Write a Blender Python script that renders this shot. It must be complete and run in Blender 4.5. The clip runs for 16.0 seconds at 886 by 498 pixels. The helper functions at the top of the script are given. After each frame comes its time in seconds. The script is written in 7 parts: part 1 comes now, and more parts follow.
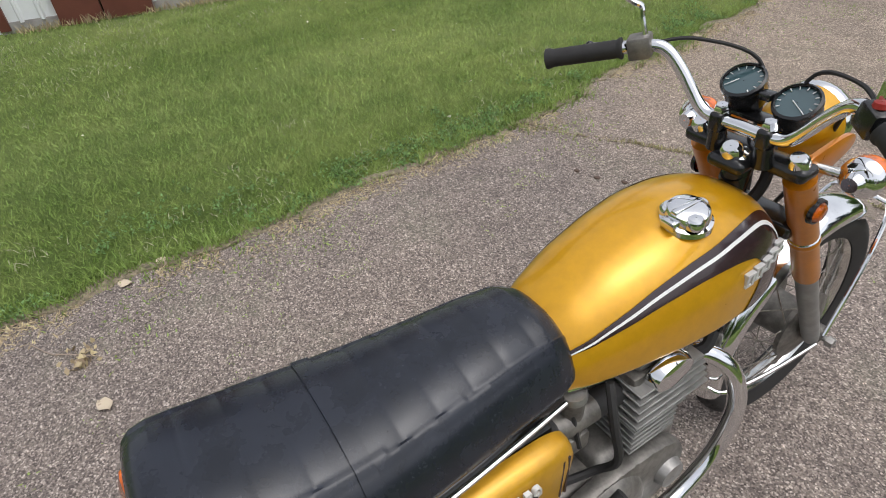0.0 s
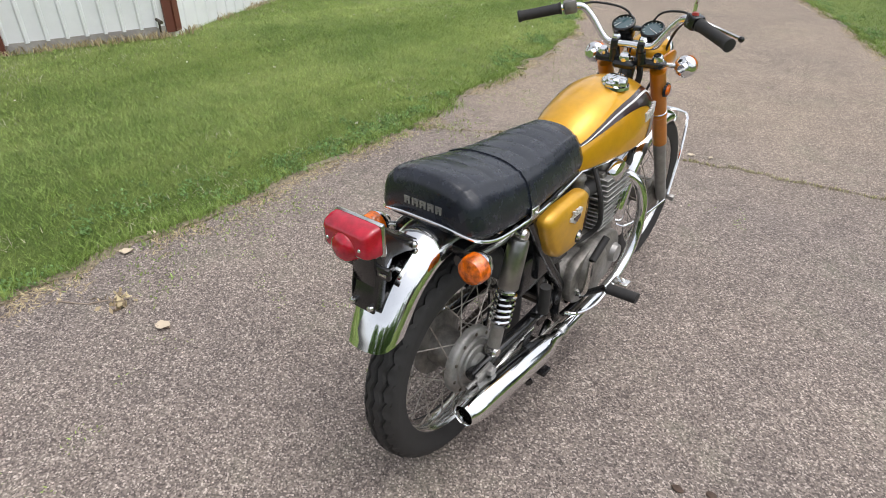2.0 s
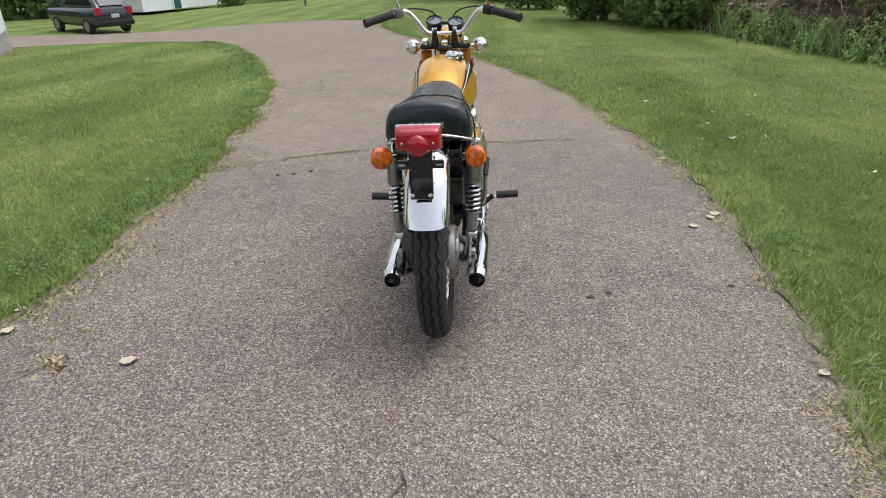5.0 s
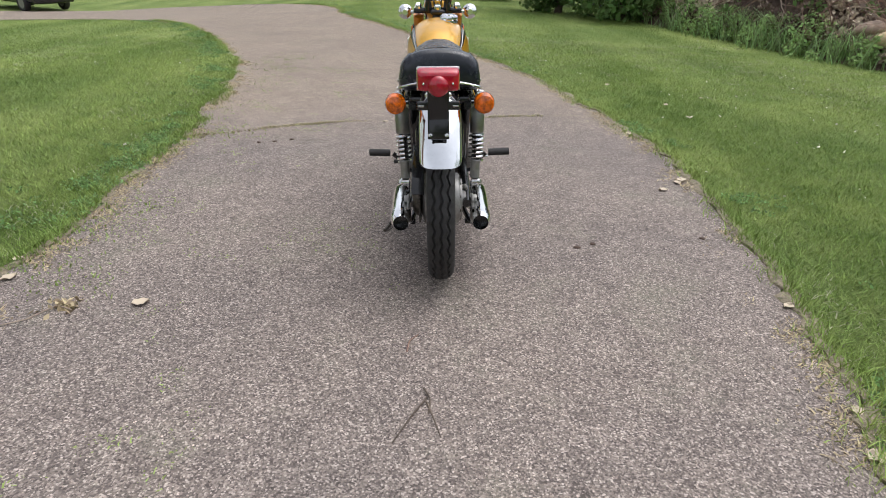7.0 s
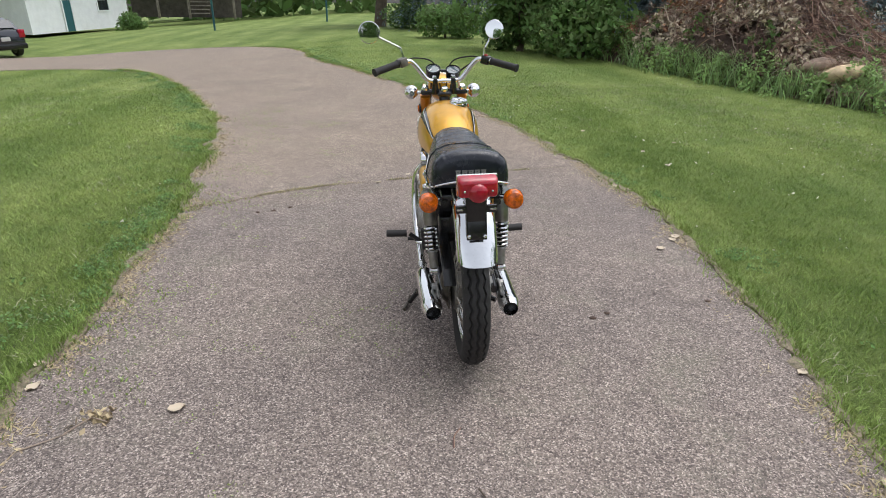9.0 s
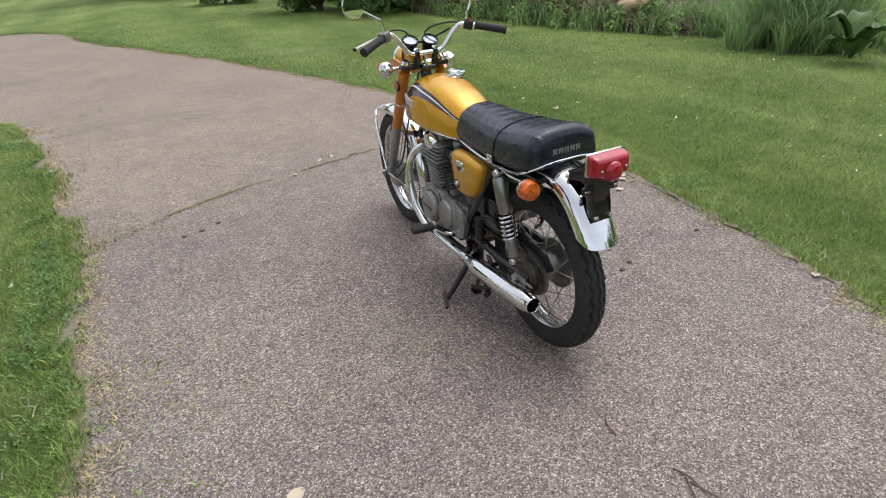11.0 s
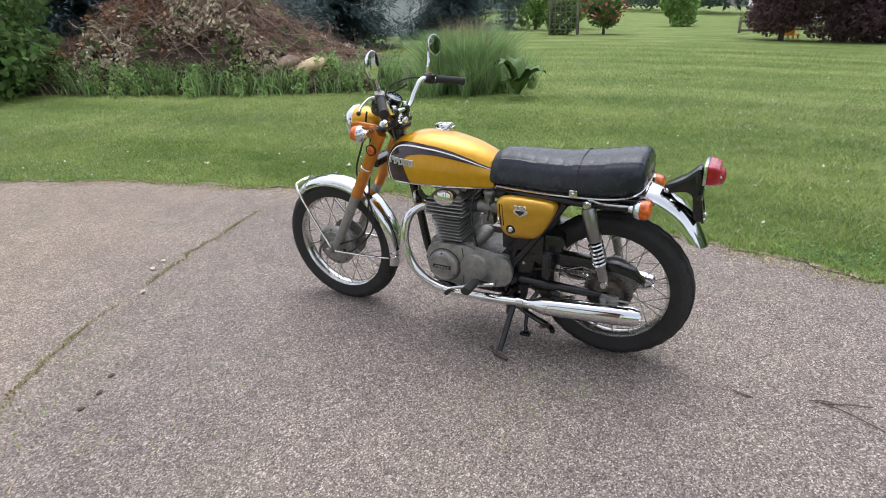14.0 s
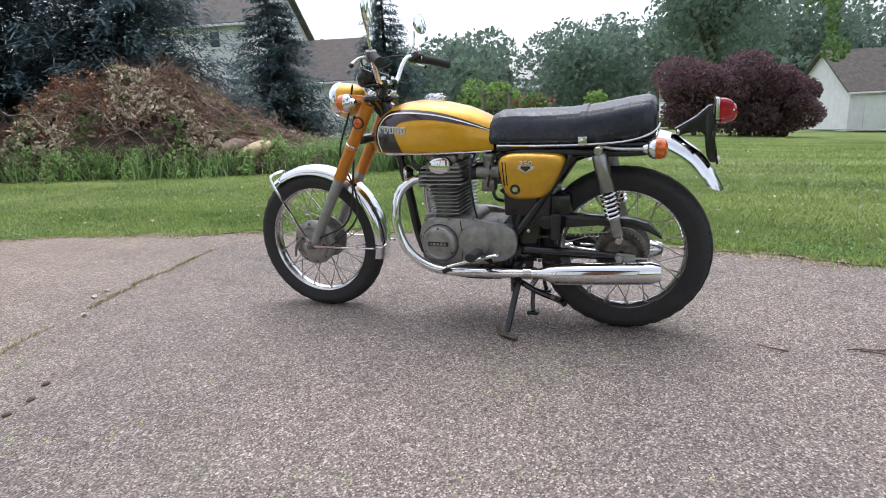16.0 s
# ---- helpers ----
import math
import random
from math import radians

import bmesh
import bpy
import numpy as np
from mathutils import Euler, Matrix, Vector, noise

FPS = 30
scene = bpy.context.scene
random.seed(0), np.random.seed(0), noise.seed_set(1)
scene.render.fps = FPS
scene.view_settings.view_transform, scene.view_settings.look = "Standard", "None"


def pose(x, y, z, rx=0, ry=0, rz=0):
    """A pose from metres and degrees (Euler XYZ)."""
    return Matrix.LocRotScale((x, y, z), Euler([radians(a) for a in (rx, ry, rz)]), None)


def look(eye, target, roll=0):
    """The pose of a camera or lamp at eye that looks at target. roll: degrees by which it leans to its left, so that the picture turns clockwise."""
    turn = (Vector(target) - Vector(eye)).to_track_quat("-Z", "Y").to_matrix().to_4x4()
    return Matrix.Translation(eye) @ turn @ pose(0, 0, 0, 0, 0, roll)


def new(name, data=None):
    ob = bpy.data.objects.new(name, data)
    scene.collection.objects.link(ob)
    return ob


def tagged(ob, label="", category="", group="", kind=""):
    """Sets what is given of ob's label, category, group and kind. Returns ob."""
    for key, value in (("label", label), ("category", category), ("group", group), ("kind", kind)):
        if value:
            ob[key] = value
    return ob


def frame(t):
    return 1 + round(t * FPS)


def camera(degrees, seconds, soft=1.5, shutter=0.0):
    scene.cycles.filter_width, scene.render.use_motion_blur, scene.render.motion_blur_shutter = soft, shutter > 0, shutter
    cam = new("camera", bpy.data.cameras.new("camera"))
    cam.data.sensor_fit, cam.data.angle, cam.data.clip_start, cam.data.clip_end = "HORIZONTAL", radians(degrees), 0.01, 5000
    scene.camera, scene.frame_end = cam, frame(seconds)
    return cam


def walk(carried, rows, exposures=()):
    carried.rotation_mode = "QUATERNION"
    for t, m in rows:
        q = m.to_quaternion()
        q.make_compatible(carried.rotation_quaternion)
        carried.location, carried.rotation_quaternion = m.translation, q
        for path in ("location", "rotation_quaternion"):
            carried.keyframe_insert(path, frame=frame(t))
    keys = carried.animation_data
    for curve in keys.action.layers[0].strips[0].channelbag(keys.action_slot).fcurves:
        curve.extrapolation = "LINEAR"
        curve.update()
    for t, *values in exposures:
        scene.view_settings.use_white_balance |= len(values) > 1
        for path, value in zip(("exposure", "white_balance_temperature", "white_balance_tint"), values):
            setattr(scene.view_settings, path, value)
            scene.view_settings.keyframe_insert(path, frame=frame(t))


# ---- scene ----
cam = camera(74.0, 16.0, soft=0.95)
PATH = [
    (0, (0.455, 0.060, 1.481), (-0.611, 0.686, 0.465), -4.30),
    (0.5, (0.523, -0.301, 1.504), (-0.516, 0.463, 0.556), 4.60),
    (1, (0.673, -0.510, 1.432), (-0.327, 0.370, 0.545), 5.01),
    (1.5, (0.733, -0.700, 1.465), (-0.219, 0.293, 0.647), 5.37),
    (2, (0.700, -0.973, 1.443), (-0.112, 0.095, 0.571), 2.11),
    (2.5, (0.611, -1.169, 1.414), (-0.070, 0.005, 0.566), -2.27),
    (3, (0.455, -1.292, 1.478), (-0.089, -0.028, 0.662), -2.29),
    (3.5, (0.257, -1.495, 1.458), (-0.065, -0.145, 0.661), 0.15),
    (4, (0.234, -1.652, 1.397), (0.014, -0.279, 0.604), 0.07),
    (4.5, (0.220, -1.823, 1.294), (0.056, -0.411, 0.561), -0.88),
    (4.7, (0.190, -1.870, 1.287), (0.055, -0.446, 0.569), -0.70),
    (6.8, (-0.076, -2.084, 1.170), (-0.025, -0.636, 0.492), 1.96),
    (7, (-0.059, -2.118, 1.170), (-0.016, -0.689, 0.452), 2.12),
    (7.5, (-0.076, -2.082, 1.167), (-0.019, -0.668, 0.421), 1.89),
    (8, (-0.019, -2.068, 1.255), (0.006, -0.626, 0.561), 0.85),
    (8.5, (-0.044, -2.057, 1.368), (-0.011, -0.590, 0.730), 0.47),
    (9, (-0.308, -2.058, 1.398), (-0.172, -0.601, 0.750), 1.12),
    (9.2, (-0.401, -2.036, 1.405), (-0.231, -0.602, 0.718), 0.71),
    (11.3, (-1.292, -1.495, 1.442), (-0.622, -0.246, 0.701), -2.88),
    (11.5, (-1.359, -1.452, 1.454), (-0.645, -0.212, 0.739), -3.38),
    (12, (-1.558, -1.272, 1.513), (-0.704, -0.102, 0.833), -3.04),
    (12.5, (-1.735, -1.108, 1.487), (-0.755, -0.033, 0.822), -3.39),
    (13, (-1.894, -0.951, 1.433), (-0.811, 0.027, 0.775), -4.22),
    (13.5, (-2.103, -0.656, 1.420), (-0.893, 0.172, 0.779), -2.95),
    (14, (-2.208, -0.390, 1.432), (-0.916, 0.305, 0.793), -2.60),
    (14.5, (-2.294, -0.158, 1.399), (-0.949, 0.422, 0.754), -0.95),
    (15, (-2.258, -0.116, 1.258), (-0.881, 0.432, 0.673), -1.87),
    (15.5, (-2.294, -0.191, 0.924), (-0.866, 0.402, 0.514), -2.68),
    (16, (-2.289, -0.147, 0.875), (-0.844, 0.427, 0.498), -2.66),
]
walk(cam, [(t, look(eye, target, roll)) for t, eye, target, roll in PATH],
     exposures=((0.0, 0.50, 6390, 11.2), (0.5, 0.65, 6390, 11.2), (1.0, 0.78, 6390, 11.2), (1.5, 0.84, 6390, 11.2), (2.0, 0.78, 6390, 11.2), (3.0, 0.64, 6370, 11.2), (4.5, 0.60, 6290, 11.2),
                (7.0, 0.70, 6260, 11.2), (8.5, 0.66, 6260, 11.2), (9.2, 0.67, 6240, 11.2), (11.3, 0.70, 6190, 12.2), (12.0, 0.75, 6160, 12.2), (12.5, 0.84, 6140, 12.2), (14.5, 0.87, 6070, 12.2), (16.0, 0.90, 5990, 13.2)))

# ---- light ----
world = bpy.data.worlds.new("overcast")
scene.world = world
world.use_nodes = True
wn, wl = world.node_tree.nodes, world.node_tree.links
wn.clear()
sky = wn.new("ShaderNodeTexSky")
sky.sky_type = 'NISHITA'
sky.sun_disc = False
sky.sun_elevation, sky.sun_rotation = radians(72), radians(62)
sky.air_density, sky.dust_density, sky.ozone_density = 1.0, 3.5, 1.0
hsv = wn.new("ShaderNodeHueSaturation")
hsv.inputs["Saturation"].default_value = 0.22
hsv.inputs["Value"].default_value = 1.0
bg = wn.new("ShaderNodeBackground")
bg.inputs["Strength"].default_value = 0.15
wo = wn.new("ShaderNodeOutputWorld")
wl.new(sky.outputs[0], hsv.inputs["Color"])
wl.new(hsv.outputs[0], bg.inputs["Color"])
wl.new(bg.outputs[0], wo.inputs["Surface"])

sun_data = bpy.data.lights.new("sun", 'SUN')
sun_data.energy, sun_data.angle, sun_data.color = 0.55, radians(70), (1.0, 0.96, 0.9)
sun = new("sun", sun_data)
sun.matrix_world = look((60 * math.sin(radians(62)), 60 * math.cos(radians(62)), 150), (0, 0, 0))

# ---- materials ----
def mat(name, color, rough=0.5, metal=0.0, coat=0.0, var=0.0, scale=8.0, bump=0.0, bscale=60.0, spec=0.5, color2=None, island=0.0, obrand=0.0, transmission=0.0, fine=0.0, leaf=0.0):
    m = bpy.data.materials.new(name)
    m.use_nodes = True
    nt = m.node_tree
    b = nt.nodes["Principled BSDF"]
    b.inputs["Roughness"].default_value = rough
    b.inputs["Metallic"].default_value = metal
    b.inputs["Coat Weight"].default_value = coat
    b.inputs["Coat Roughness"].default_value = 0.06
    b.inputs["Specular IOR Level"].default_value = spec
    b.inputs["Transmission Weight"].default_value = transmission
    b.inputs["Base Color"].default_value = (*color, 1)
    tc = nt.nodes.new("ShaderNodeTexCoord")
    src = None
    if var or color2:
        n = nt.nodes.new("ShaderNodeTexNoise")
        n.inputs["Scale"].default_value = scale
        n.inputs["Detail"].default_value = 6.0
        n.inputs["Roughness"].default_value = 0.65
        nt.links.new(tc.outputs["Object"], n.inputs["Vector"])
        r = nt.nodes.new("ShaderNodeValToRGB")
        c2 = color2 or tuple(c * (1 - var) for c in color)
        c1 = color if color2 else tuple(min(1, c * (1 + var)) for c in color)
        r.color_ramp.elements[0].position, r.color_ramp.elements[1].position = 0.36, 0.64
        r.color_ramp.elements[0].color, r.color_ramp.elements[1].color = (*c2, 1), (*c1, 1)
        nt.links.new(n.outputs["Fac"], r.inputs["Fac"])
        src = r.outputs["Color"]
        rr = nt.nodes.new("ShaderNodeMapRange")
        rr.inputs["To Min"].default_value, rr.inputs["To Max"].default_value = max(0.02, rough * 0.75), min(1, rough * 1.25)
        nt.links.new(n.outputs["Fac"], rr.inputs["Value"])
        nt.links.new(rr.outputs[0], b.inputs["Roughness"])
    if island or obrand:
        if island:
            g = nt.nodes.new("ShaderNodeNewGeometry")
            out = g.outputs["Random Per Island"]
        else:
            g = nt.nodes.new("ShaderNodeObjectInfo")
            out = g.outputs["Random"]
        k = island or obrand
        mr = nt.nodes.new("ShaderNodeMapRange")
        mr.inputs["To Min"].default_value, mr.inputs["To Max"].default_value = 1 - k, 1 + k
        nt.links.new(out, mr.inputs["Value"])
        h = nt.nodes.new("ShaderNodeHueSaturation")
        nt.links.new(mr.outputs[0], h.inputs["Value"])
        mh = nt.nodes.new("ShaderNodeMapRange")
        mh.inputs["To Min"].default_value, mh.inputs["To Max"].default_value = 0.5 - 0.035 * k, 0.5 + 0.035 * k
        nt.links.new(out, mh.inputs["Value"])
        nt.links.new(mh.outputs[0], h.inputs["Hue"])
        if src:
            nt.links.new(src, h.inputs["Color"])
        else:
            h.inputs["Color"].default_value = (*color, 1)
        src = h.outputs["Color"]
    if src:
        nt.links.new(src, b.inputs["Base Color"])
    if bump:
        n2 = nt.nodes.new("ShaderNodeTexNoise")
        n2.inputs["Scale"].default_value = bscale
        n2.inputs["Detail"].default_value = 4.0
        nt.links.new(tc.outputs["Object"], n2.inputs["Vector"])
        bp = nt.nodes.new("ShaderNodeBump")
        bp.inputs["Strength"].default_value = bump
        bp.inputs["Distance"].default_value = fine or 0.01
        nt.links.new(n2.outputs["Fac"], bp.inputs["Height"])
        nt.links.new(bp.outputs[0], b.inputs["Normal"])
    if leaf:
        # thin leaves let light through
        tr = nt.nodes.new("ShaderNodeBsdfTranslucent")
        if src:
            nt.links.new(src, tr.inputs["Color"])
        else:
            tr.inputs["Color"].default_value = (*color, 1)
        ms = nt.nodes.new("ShaderNodeAddShader")
        out = nt.nodes["Material Output"]
        nt.links.new(b.outputs[0], ms.inputs[0])
        nt.links.new(tr.outputs[0], ms.inputs[1])
        nt.links.new(ms.outputs[0], out.inputs["Surface"])
    return m


M_GOLD = mat("gold_paint", (0.64, 0.325, 0.006), 0.31, 0.35, 0.5, var=0.06, scale=30)
M_GOLDC = mat("satin_gold_paint", (0.58, 0.31, 0.018), 0.38, 0.35, 0.35, var=0.1, scale=22)
M_ORANGE = mat("fork_paint", (0.55, 0.185, 0.006), 0.3, 0.3, 0.7, var=0.1, scale=20)
M_STRIPE = mat("stripe_paint", (0.030, 0.014, 0.016), 0.25, 0.1, 0.6)
M_WHITE = mat("white_line", (0.8, 0.8, 0.78), 0.35)
M_CHROME = mat("chrome", (0.78, 0.79, 0.80), 0.07, 1.0, var=0.05, scale=14, bump=0.02, bscale=40, fine=0.002)
M_CHROMEW = mat("worn_chrome", (0.62, 0.62, 0.60), 0.2, 1.0, var=0.18, scale=25, bump=0.04, bscale=120, fine=0.002)
M_SEAT = mat("seat_vinyl", (0.014, 0.017, 0.025), 0.27, spec=0.5, var=0.25, scale=18, bump=0.08, bscale=420, fine=0.002)
M_RUBBER = mat("rubber", (0.022, 0.021, 0.021), 0.72, var=0.3, scale=30, bump=0.2, bscale=200, fine=0.002)
M_BLACK = mat("black_paint", (0.010, 0.010, 0.011), 0.25, var=0.3, scale=20, coat=0.2)
M_ALU = mat("cast_aluminium", (0.29, 0.282, 0.268), 0.42, 0.6, var=0.22, scale=26, bump=0.15, bscale=160, fine=0.003)
M_ALUD = mat("dull_aluminium", (0.20, 0.188, 0.172), 0.48, 0.6, var=0.35, scale=30, bump=0.2, bscale=160, fine=0.003)
M_SLIDER = mat("grey_slider", (0.30, 0.295, 0.28), 0.45, 0.5, var=0.15, scale=25)
M_STEELD = mat("oily_steel", (0.09, 0.075, 0.06), 0.5, 0.6, var=0.5, scale=40, bump=0.2, bscale=120, fine=0.003)
M_SPOKE = mat("spoke_steel", (0.32, 0.29, 0.26), 0.4, 0.85, var=0.35, scale=50)
M_RED = mat("red_lens", (0.38, 0.004, 0.020), 0.12, coat=0.6, var=0.3, scale=30)
M_AMBER = mat("amber_lens", (0.60, 0.115, 0.003), 0.14, coat=0.5, var=0.55, scale=55, bump=0.5, bscale=70, fine=0.006)
M_SHOCK = mat("dull_steel_tube", (0.30, 0.30, 0.29), 0.33, 1.0, var=0.15, scale=25)
M_GLASS = mat("gauge_glass", (0.05, 0.09, 0.10), 0.04, coat=1.0)
M_MIRROR = mat("mirror_glass", (0.88, 0.9, 0.9), 0.015, 1.0)
M_LENS = mat("headlamp_glass", (0.55, 0.58, 0.6), 0.06, 0.6, coat=1.0)
M_BADGE = mat("badge_silver", (0.62, 0.62, 0.60), 0.35, 0.2)
M_WOODL = mat("trim_red", (0.35, 0.02, 0.01), 0.4)


def lawn_tint(nt, tc):
    """Broad patches and mowing streaks, shared by the lawn and its blades."""
    N, L = nt.nodes, nt.links
    w = N.new("ShaderNodeTexWave")
    w.inputs["Scale"].default_value, w.inputs["Distortion"].default_value, w.inputs["Detail"].default_value, w.inputs["Detail Scale"].default_value = 0.15, 4.0, 2.0, 0.3
    L.new(tc.outputs["Object"], w.inputs["Vector"])
    r = N.new("ShaderNodeValToRGB")
    r.color_ramp.elements[0].color, r.color_ramp.elements[1].color = (0.87, 0.90, 0.83, 1), (1.13, 1.10, 1.14, 1)
    L.new(w.outputs["Fac"], r.inputs["Fac"])
    out = r.outputs["Color"]
    for scale, turn, stretch, dark, light in ((0.5, 20, (1, 1, 1), (0.76, 0.82, 0.72), (1.22, 1.14, 1.12)), (1.0, 24, (1.5, 0.4, 1), (0.85, 0.88, 0.78), (1.2, 1.13, 1.25)), (5.0, 0, (1, 1, 1), (0.85, 0.88, 0.8), (1.2, 1.12, 1.15))):
        m = N.new("ShaderNodeMapping")
        m.inputs["Rotation"].default_value = (0, 0, radians(turn))
        m.inputs["Scale"].default_value = stretch
        L.new(tc.outputs["Object"], m.inputs["Vector"])
        n = N.new("ShaderNodeTexNoise")
        n.inputs["Scale"].default_value, n.inputs["Detail"].default_value, n.inputs["Roughness"].default_value = scale, 5.0, 0.62
        L.new(m.outputs[0], n.inputs["Vector"])
        r = N.new("ShaderNodeValToRGB")
        r.color_ramp.elements[0].position, r.color_ramp.elements[1].position = 0.33, 0.67
        r.color_ramp.elements[0].color, r.color_ramp.elements[1].color = (*dark, 1), (*light, 1)
        L.new(n.outputs["Fac"], r.inputs["Fac"])
        if out is None:
            out = r.outputs["Color"]
        else:
            x = N.new("ShaderNodeMix")
            x.data_type, x.blend_type = 'RGBA', 'MULTIPLY'
            x.inputs["Factor"].default_value = 1.0
            L.new(out, x.inputs["A"]), L.new(r.outputs["Color"], x.inputs["B"])
            out = x.outputs["Result"]
    return out


def tinted(m):
    """Lays the lawn's patches over a blade material."""
    nt = m.node_tree
    b = nt.nodes["Principled BSDF"]
    src = b.inputs["Base Color"].links[0].from_socket
    x = nt.nodes.new("ShaderNodeMix")
    x.data_type, x.blend_type = 'RGBA', 'MULTIPLY'
    x.inputs["Factor"].default_value = 1.0
    nt.links.new(src, x.inputs["A"])
    nt.links.new(lawn_tint(nt, nt.nodes["Texture Coordinate"]), x.inputs["B"])
    nt.links.new(x.outputs["Result"], b.inputs["Base Color"])
    return m


def ground_material(name, kind):
    m = bpy.data.materials.new(name)
    m.use_nodes = True
    nt = m.node_tree
    N, L = nt.nodes, nt.links
    b = N["Principled BSDF"]
    b.inputs["Roughness"].default_value = 0.9
    b.inputs["Specular IOR Level"].default_value = 0.25
    tc = N.new("ShaderNodeTexCoord")

    def noise(scale, detail=5.0, rough=0.6):
        n = N.new("ShaderNodeTexNoise")
        n.inputs["Scale"].default_value, n.inputs["Detail"].default_value, n.inputs["Roughness"].default_value = scale, detail, rough
        L.new(tc.outputs["Object"], n.inputs["Vector"])
        return n.outputs["Fac"]

    def ramp(fac, *stops):
        r = N.new("ShaderNodeValToRGB")
        e = r.color_ramp.elements
        while len(e) < len(stops):
            e.new(0.5)
        for k, (p, c) in zip(e, stops):
            k.position, k.color = p, (*c, 1)
        L.new(fac, r.inputs["Fac"])
        return r.outputs["Color"]

    def mix(a, c, fac, mode='MIX'):
        x = N.new("ShaderNodeMix")
        x.data_type, x.blend_type = 'RGBA', mode
        if isinstance(fac, float):
            x.inputs["Factor"].default_value = fac
        else:
            L.new(fac, x.inputs["Factor"])
        L.new(a, x.inputs["A"]), L.new(c, x.inputs["B"])
        return x.outputs["Result"]

    bump = N.new("ShaderNodeBump")
    if kind == "road":
        v = N.new("ShaderNodeTexVoronoi")
        v.inputs["Scale"].default_value = 205.0
        L.new(tc.outputs["Object"], v.inputs["Vector"])
        sep = N.new("ShaderNodeSeparateColor")
        L.new(v.outputs["Color"], sep.inputs[0])
        stones = ramp(sep.outputs[0], (0.0, (0.085, 0.073, 0.068)), (0.28, (0.155, 0.133, 0.121)), (0.60, (0.222, 0.190, 0.172)), (0.84, (0.305, 0.266, 0.238)), (1.0, (0.52, 0.46, 0.415)))
        tar = ramp(v.outputs["Distance"], (0.0, (1, 1, 1)), (0.55, (1, 1, 1)), (0.9, (0.45, 0.43, 0.42)))
        c = mix(stones, tar, 0.5, 'MULTIPLY')
        big = ramp(noise(0.9), (0.34, (0.92, 0.905, 0.90)), (0.62, (1.10, 1.065, 1.03)))
        c = mix(c, big, 1.0, 'MULTIPLY')
        mid = ramp(noise(7.0), (0.3, (0.88, 0.88, 0.88)), (0.7, (1.1, 1.1, 1.1)))
        c = mix(c, mid, 1.0, 'MULTIPLY')
        grit = ramp(noise(48.0, 3.0, 0.7), (0.30, (0.76, 0.75, 0.75)), (0.5, (1.0, 1.0, 1.0)), (0.72, (1.24, 1.23, 1.20)))
        c = mix(c, grit, 1.0, 'MULTIPLY')
        # larger single chips, some pale, some dark
        w = N.new("ShaderNodeTexVoronoi")
        w.inputs["Scale"].default_value = 85.0
        L.new(tc.outputs["Object"], w.inputs["Vector"])
        ws = N.new("ShaderNodeSeparateColor")
        L.new(w.outputs["Color"], ws.inputs[0])
        tone = ramp(ws.outputs[0], (0.0, (0.52, 0.49, 0.47)), (0.10, (1, 1, 1)), (0.88, (1, 1, 1)), (1.0, (1.5, 1.45, 1.4)))
        core = ramp(w.outputs["Distance"], (0.26, (1, 1, 1)), (0.36, (0, 0, 0)))
        cb = N.new("ShaderNodeRGBToBW")
        L.new(core, cb.inputs[0])
        plain = N.new("ShaderNodeRGB")
        plain.outputs[0].default_value = (1, 1, 1, 1)
        c = mix(c, mix(plain.outputs[0], tone, cb.outputs[0]), 1.0, 'MULTIPLY')
        # a paler, warmer tone from about the crack onwards
        xyz = N.new("ShaderNodeSeparateXYZ")
        L.new(tc.outputs["Object"], xyz.inputs[0])

        def calc(op, p, q):
            k = N.new("ShaderNodeMath")
            k.operation = op
            for s, val in zip(k.inputs, (p, q)):
                if isinstance(val, float):
                    s.default_value = val
                else:
                    L.new(val, s)
            return k.outputs[0]
        far = calc('SUBTRACT', xyz.outputs["Y"], calc('MULTIPLY', xyz.outputs["X"], 0.28))
        far = calc('ADD', far, calc('MULTIPLY', noise(1.1), 1.4))
        fr = N.new("ShaderNodeMapRange")
        fr.inputs["From Min"].default_value, fr.inputs["From Max"].default_value = 2.7, 4.4
        L.new(far, fr.inputs["Value"])
        far_tone = ramp(fr.outputs[0], (0.0, (1, 1, 1)), (1.0, (1.22, 1.18, 1.08)))
        c = mix(c, far_tone, 1.0, 'MULTIPLY')
        moss = ramp(noise(1.7, 9.0, 0.78), (0.52, (0, 0, 0)), (0.76, (0.46, 0.46, 0.46)))
        g = N.new("ShaderNodeRGB")
        g.outputs[0].default_value = (0.15, 0.165, 0.11, 1)
        mo = N.new("ShaderNodeRGBToBW")
        L.new(moss, mo.inputs[0])
        c = mix(c, g.outputs[0], mo.outputs[0])
        L.new(c, b.inputs["Base Color"])
        L.new(sep.outputs[1], bump.inputs["Height"])
        bump.inputs["Strength"].default_value, bump.inputs["Distance"].default_value = 0.55, 0.004
    else:
        c = ramp(noise(140.0, 4.0, 0.8), (0.25, (0.085, 0.125, 0.034)), (0.5, (0.165, 0.235, 0.068)), (0.75, (0.25, 0.315, 0.112)))
        c = mix(c, lawn_tint(nt, tc), 1.0, 'MULTIPLY')
        L.new(c, b.inputs["Base Color"])
        L.new(noise(90.0, 5.0, 0.8), bump.inputs["Height"])
        bump.inputs["Strength"].default_value, bump.inputs["Distance"].default_value = 0.9, 0.03
    L.new(bump.outputs[0], b.inputs["Normal"])
    return m


